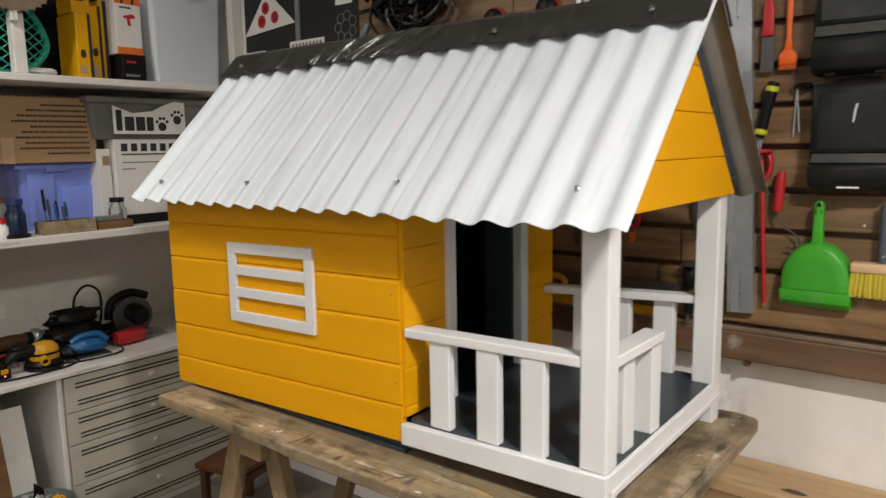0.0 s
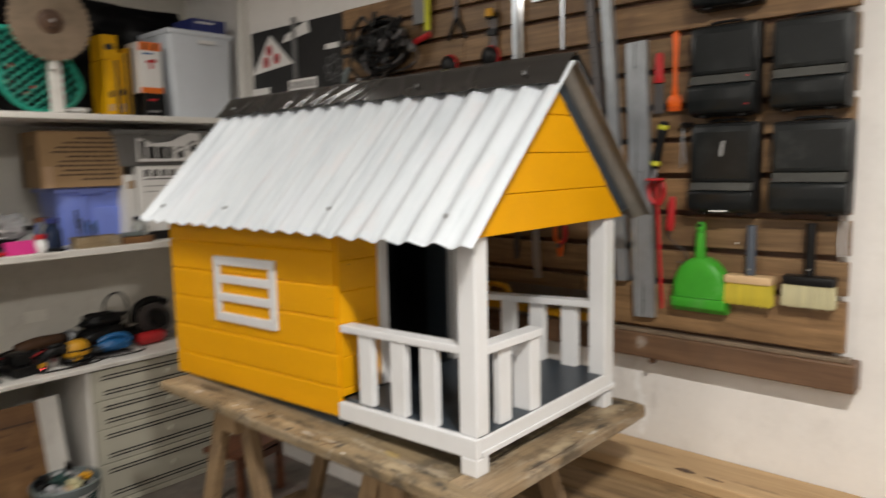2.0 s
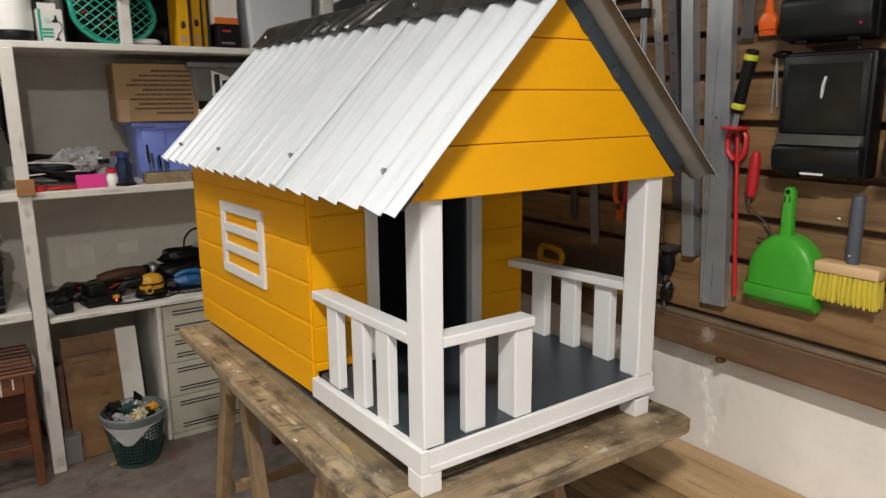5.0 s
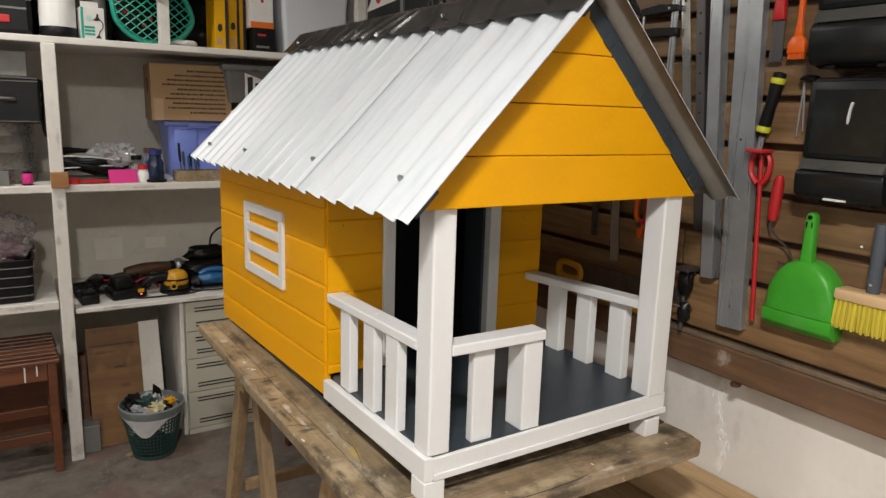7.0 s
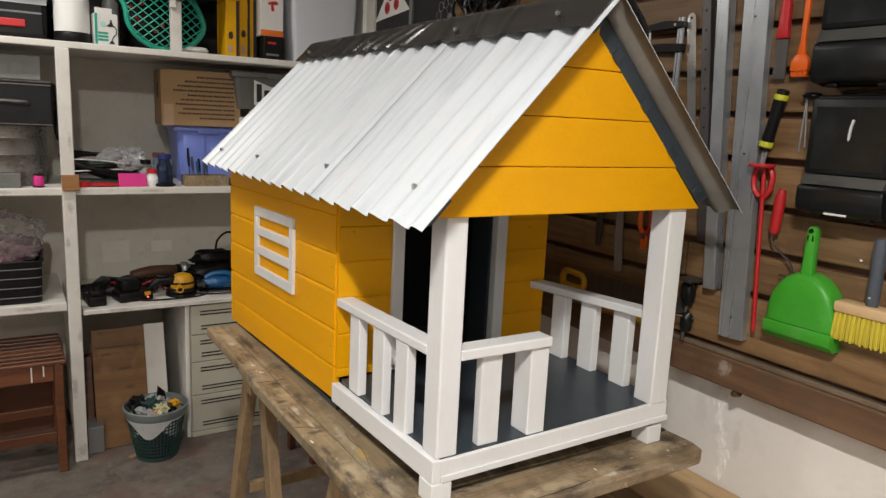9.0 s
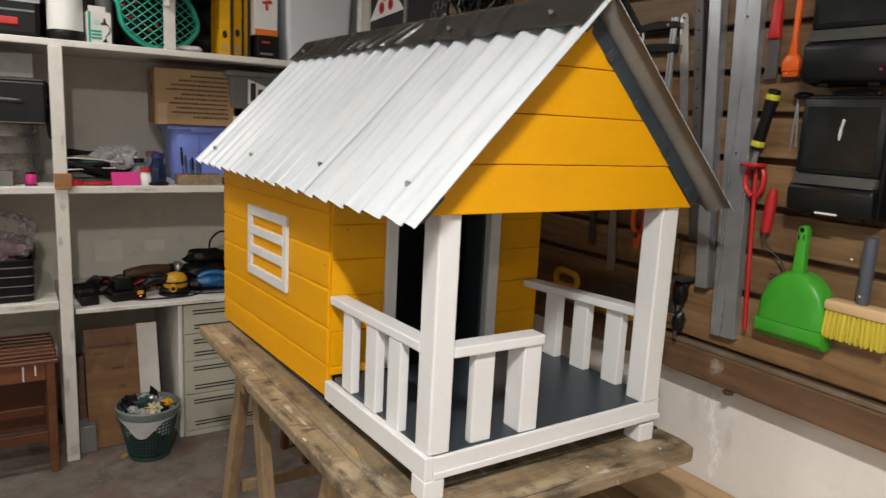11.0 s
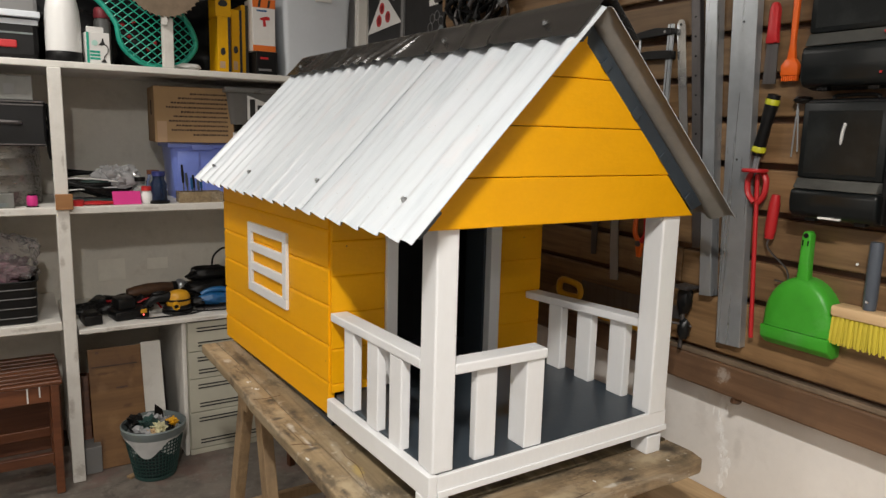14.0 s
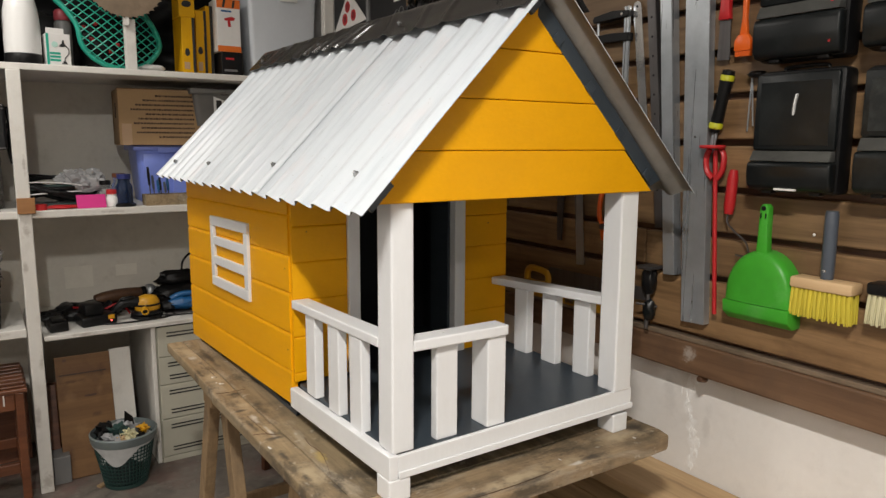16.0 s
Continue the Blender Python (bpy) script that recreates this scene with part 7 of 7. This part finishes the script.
def bucket():
    t = thing("waste_basket", (-0.125, 2.275, 0.0), "dark green perforated waste basket with bin liner", "basket")
    bm, n, m = None, 44, 11
    for k in range(n):
        a = 2 * math.pi * k / n
        bm = tube([(0.099 * math.cos(a), 0.099 * math.sin(a), 0.018), (0.138 * math.cos(a), 0.138 * math.sin(a), 0.222)], 0.0034, 4, bm)
    for j in range(m + 1):
        r = 0.099 + 0.039 * j / m
        bm = tube([(r * math.cos(2 * math.pi * k / n), r * math.sin(2 * math.pi * k / n), 0.018 + 0.204 * j / m) for k in range(n)], 0.0034, 4, bm, closed=True)
    part("mesh_wall", bm, BASKET, t)
    part("bottom", lathe([(0, 0), (0.096, 0), (0.1, 0.004), (0.1, 0.02), (0.094, 0.02), (0.092, 0.008), (0, 0.008)], 40), BASKET, t, smooth=40)
    part("rim", lathe([(0.1385, 0.2232), (0.146, 0.2232), (0.150, 0.230), (0.154, 0.262), (0.147, 0.267), (0.144, 0.24), (0.1385, 0.2232)], 48), RIMGREY, t, smooth=40)
    bm = bmesh.new()
    rows = []
    for j in range(12):
        u = j / 11
        ring = []
        for k in range(96):
            a = 2 * math.pi * k / 96
            flap = max(0.0, math.cos(a + 2.0)) ** 6 + 0.25 * max(0.0, math.cos(a - 2.2)) ** 4
            z = 0.226 - u * (0.008 + 0.085 * flap + 0.012 * noise.noise(Vector((math.cos(a) * 3, math.sin(a) * 3, 3))))
            r = 0.099 + 0.039 * (z - 0.018) / 0.204 + 0.0055 + 0.003 * noise.noise(Vector((math.cos(a) * 9, math.sin(a) * 9, u * 3)))
            ring.append(bm.verts.new((r * math.cos(a), r * math.sin(a), z)))
        rows.append(ring)
    for a, b in zip(rows, rows[1:]):
        for k in range(96):
            bm.faces.new((a[k], a[(k + 1) % 96], b[(k + 1) % 96], b[k]))
    part("liner", bm, BINFILM, t, "pale translucent bin liner", 70)
    bm = lathe([(0.124 + 0.0008 * math.sin(q), 0.150 + 0.0062 * q) for q in range(12)], 64)
    for v in bm.verts:
        a = math.atan2(v.co.y, v.co.x)
        v.co.z += 0.030 * math.sin(3 * a + 1.0) * (v.co.z < 0.17)
        k = 1 + 0.22 * (v.co.z - 0.15) / 0.14 * 0.9 - 0.02 + 0.012 * noise.noise(Vector((v.co.x * 30, v.co.y * 30, v.co.z * 30)))
        v.co.x, v.co.y = v.co.x * k, v.co.y * k
    part("inner_liner", bm, BINFILM, t, "pale bin liner seen through the mesh", 70)
    t.scale = (0.93, 0.93, 0.95)
    part("filling", lathe([(0, 0.0205), (0.085, 0.0205), (0.098, 0.19), (0.08, 0.215), (0, 0.225)], 28), NEARBLACK, t, smooth=60)


bucket()
for k, (x, y, z, w, mt, lab) in enumerate(((-0.06, -0.04, 0.0, 0.036, BAGFILM, "crumpled grey plastic scrap"), (-0.02, -0.075, 0.004, 0.020, HANDLEWOOD, "curled pale wood shavings"), (0.015, -0.055, 0.018, 0.029, PALEBRISTLE, "curled pale wood shavings"),
                                           (0.085, 0.0, 0.012, 0.026, TOOLYELLOW, "crumpled yellow wrapper"), (0.03, 0.05, 0.02, 0.045, BAGFILM, "crumpled grey plastic scrap"), (-0.07, 0.05, 0.015, 0.045, BLACK, "crumpled dark plastic scrap"),
                                           (-0.03, 0.0, 0.015, 0.045, BASKET, "crumpled green plastic scrap"), (0.05, -0.03, -0.005, 0.035, BLACK, "crumpled dark plastic scrap"))):
    solo("waste_scrap", lump((w, w, w * 0.75), 0.9, seed=k + 20, detail=3), mt, (-0.125 + 0.9 * x, 2.275 + 0.9 * y, 0.225 + z), lab + " in the waste basket", "waste", "scraps in the waste basket", smooth=40)
solo("waste_sheet", prism([(-0.02, 0.0), (0.03, 0.0), (0.022, 0.05), (-0.012, 0.085)], 0, 0.004, "xz", 0.001), BLACK, (-0.10, 2.30, 0.245), "upright dark plastic sheet in the waste basket", "waste", turn=15)


def stool():
    t = thing("folding_stool", (-0.64, 2.43, 0.0), "reddish varnished wooden stool under the shelf", "stool")
    for x in (-0.15, 0.125):
        for y in (-0.14, 0.16):
            part("leg", slab((x - 0.017, y - 0.017, 0.0), (x + 0.017, y + 0.017, 0.503), 0.004), STOOLWOOD, t)
    for y in (-0.145, 0.165):
        part("rail", slab((-0.132, y - 0.012, 0.43), (0.107, y + 0.012, 0.503), 0.003), STOOLWOOD, t)
        part("rail", slab((-0.132, y - 0.012, 0.15), (0.107, y + 0.012, 0.195), 0.003), STOOLWOOD, t)
    for x in (-0.15, 0.125):
        part("rail", slab((x - 0.012, -0.122, 0.16), (x + 0.012, 0.142, 0.20), 0.003), STOOLWOOD, t)
    for k in range(6):
        part("seat_slat", slab((-0.185, -0.165 + 0.058 * k, 0.5035), (0.155, -0.165 + 0.058 * k + 0.048, 0.522), 0.005), STOOLWOOD, t)
    part("folded_leaf", slab((-0.18, -0.15, 0.5225), (0.15, 0.17, 0.5335), 0.004), STOOLWOOD, t)
    for k in range(6):
        part("leaf_slat", slab((-0.175, -0.145 + 0.054 * k, 0.534), (0.145, -0.145 + 0.054 * k + 0.042, 0.549), 0.004), STOOLWOOD, t)
    for x, z0 in ((0.02, 0.435), (0.065, 0.455)):
        part("paint_drip", slab((x, -0.1592, z0), (x + 0.006, -0.157, 0.502), 0.0008), WHITECARD, t, "white paint drip")

stool()
spotted(PLYWOOD, (0.10, 0.045, 0.018), 0.7, [((x, 0, z), (wx, 0, wz)) for x, z, wx, wz in ((-0.20, 0.27, 0.05, 0.02), (-0.30, 0.43, 0.12, 0.012), (-0.17, 0.46, 0.03, 0.06), (-0.33, 0.10, 0.03, 0.08), (-0.22, 0.12, 0.08, 0.03))], 0.8, 30.0)
spotted(PLYWOOD, (0.36, 0.21, 0.09), 0.3, [((-0.27, 0, 0.20), (0.06, 0, 0.10)), ((-0.31, 0, 0.36), (0.05, 0, 0.06)), ((-0.18, 0, 0.38), (0.03, 0, 0.05))], 0.9, 20.0)
for x0, x1, z, mt, lab, dy in ((-0.362, -0.128, 0.565, PLYWOOD, "brown plywood sheet leaning under the bench", 0.0), (-0.1275, -0.035, 0.572, SHELFPAINT, "white board strip leaning under the bench", 0.0), (-0.405, -0.3635, 0.43, STOOLWOOD, "dark wood offcut leaning under the bench", 0.05)):
    bm = slab((x0, 0, 0), (x1, 0.014, z), 0.0015)
    bm.transform(pose(0, 0, 0, -15, 0, 0) @ pose(0, 0, 0, 0, 0.2, 0))
    lift = -min(v.co.z for v in bm.verts)
    solo("leaning_board", bm, mt, (0.0, 2.42 + dy, lift), lab, "board", "boards under the bench")
for x0, x1, z, dy in ((-1.02, -0.47, 0.40, 0.36), (-0.405, -0.05, 0.36, 0.34)):
    bm = slab((x0, 0, 0), (x1, 0.02, z), 0.003)
    bm.transform(pose(0, 0, 0, -8, 0, 0))
    solo("leaning_board", bm, STOOLWOOD, (0.0, 2.42 + dy, -min(v.co.z for v in bm.verts)), "dark reddish board leaning against the back wall", "board", "boards under the bench")
for x, z, w, h in ((-0.35, 0.455, 0.20, 0.006), (-0.25, 0.345, 0.05, 0.009), (-0.33, 0.52, 0.015, 0.012)):
    bm = slab((x, -0.0012, z), (x + w, 0.0, z + h), 0.0003)
    bm.transform(pose(0, 0, 0, -15, 0, 0) @ pose(0, 0, 0, 0, 0.2, 0))
    solo("ply_mark", bm, BEAMWOOD, (0.0, 2.4198, 0.024), "dark scar on the plywood sheet", "mark", "marks on the plywood")
solo("grey_block", slab((0, 0, 0), (0.07, 0.12, 0.13), 0.004), GREYPLASTIC, (-0.405, 2.40, 0.0), "grey block on the floor under the bench", "block")
solo("wood_chip", slab((0, 0, 0), (0.05, 0.03, 0.012), 0.003), TRESTLE, (-0.235, 2.26, 0.0), "small wood chip on the floor", "chip", turn=30)


def low_bench():
    t = thing("low_stool", (0.60, 1.98, 0.0), "low dark reddish wooden stool behind the trestles", "stool", turn=12)
    part("seat", slab((-0.16, -0.12, 0.25), (0.16, 0.12, 0.275), 0.004), STOOLWOOD, t)
    for x in (-0.13, 0.13):
        for y in (-0.095, 0.095):
            part("leg", slab((x - 0.015, y - 0.015, 0), (x + 0.015, y + 0.015, 0.2495), 0.003), STOOLWOOD, t)
    for y in (-0.095, 0.095):
        part("rail", slab((-0.114, y - 0.01, 0.20), (0.114, y + 0.01, 0.235), 0.002), STOOLWOOD, t)


low_bench()
rnd = random.Random(33)
for k in range(9):
    L, w, h = rnd.uniform(0.12, 0.28), rnd.uniform(0.04, 0.09), 0.022
    solo("wood_offcut", slab((-L / 2, -w / 2, 0), (L / 2, w / 2, h), 0.003), (TRESTLE, PALELUMBER, LUMBER)[k % 3], (0.20 + 0.05 * (k % 3), 0.72 + 0.06 * (k % 2), 0.0225 * k), "pale wood offcut in a pile under the table", "offcut", "wood offcuts under the table", turn=rnd.uniform(-40, 40))
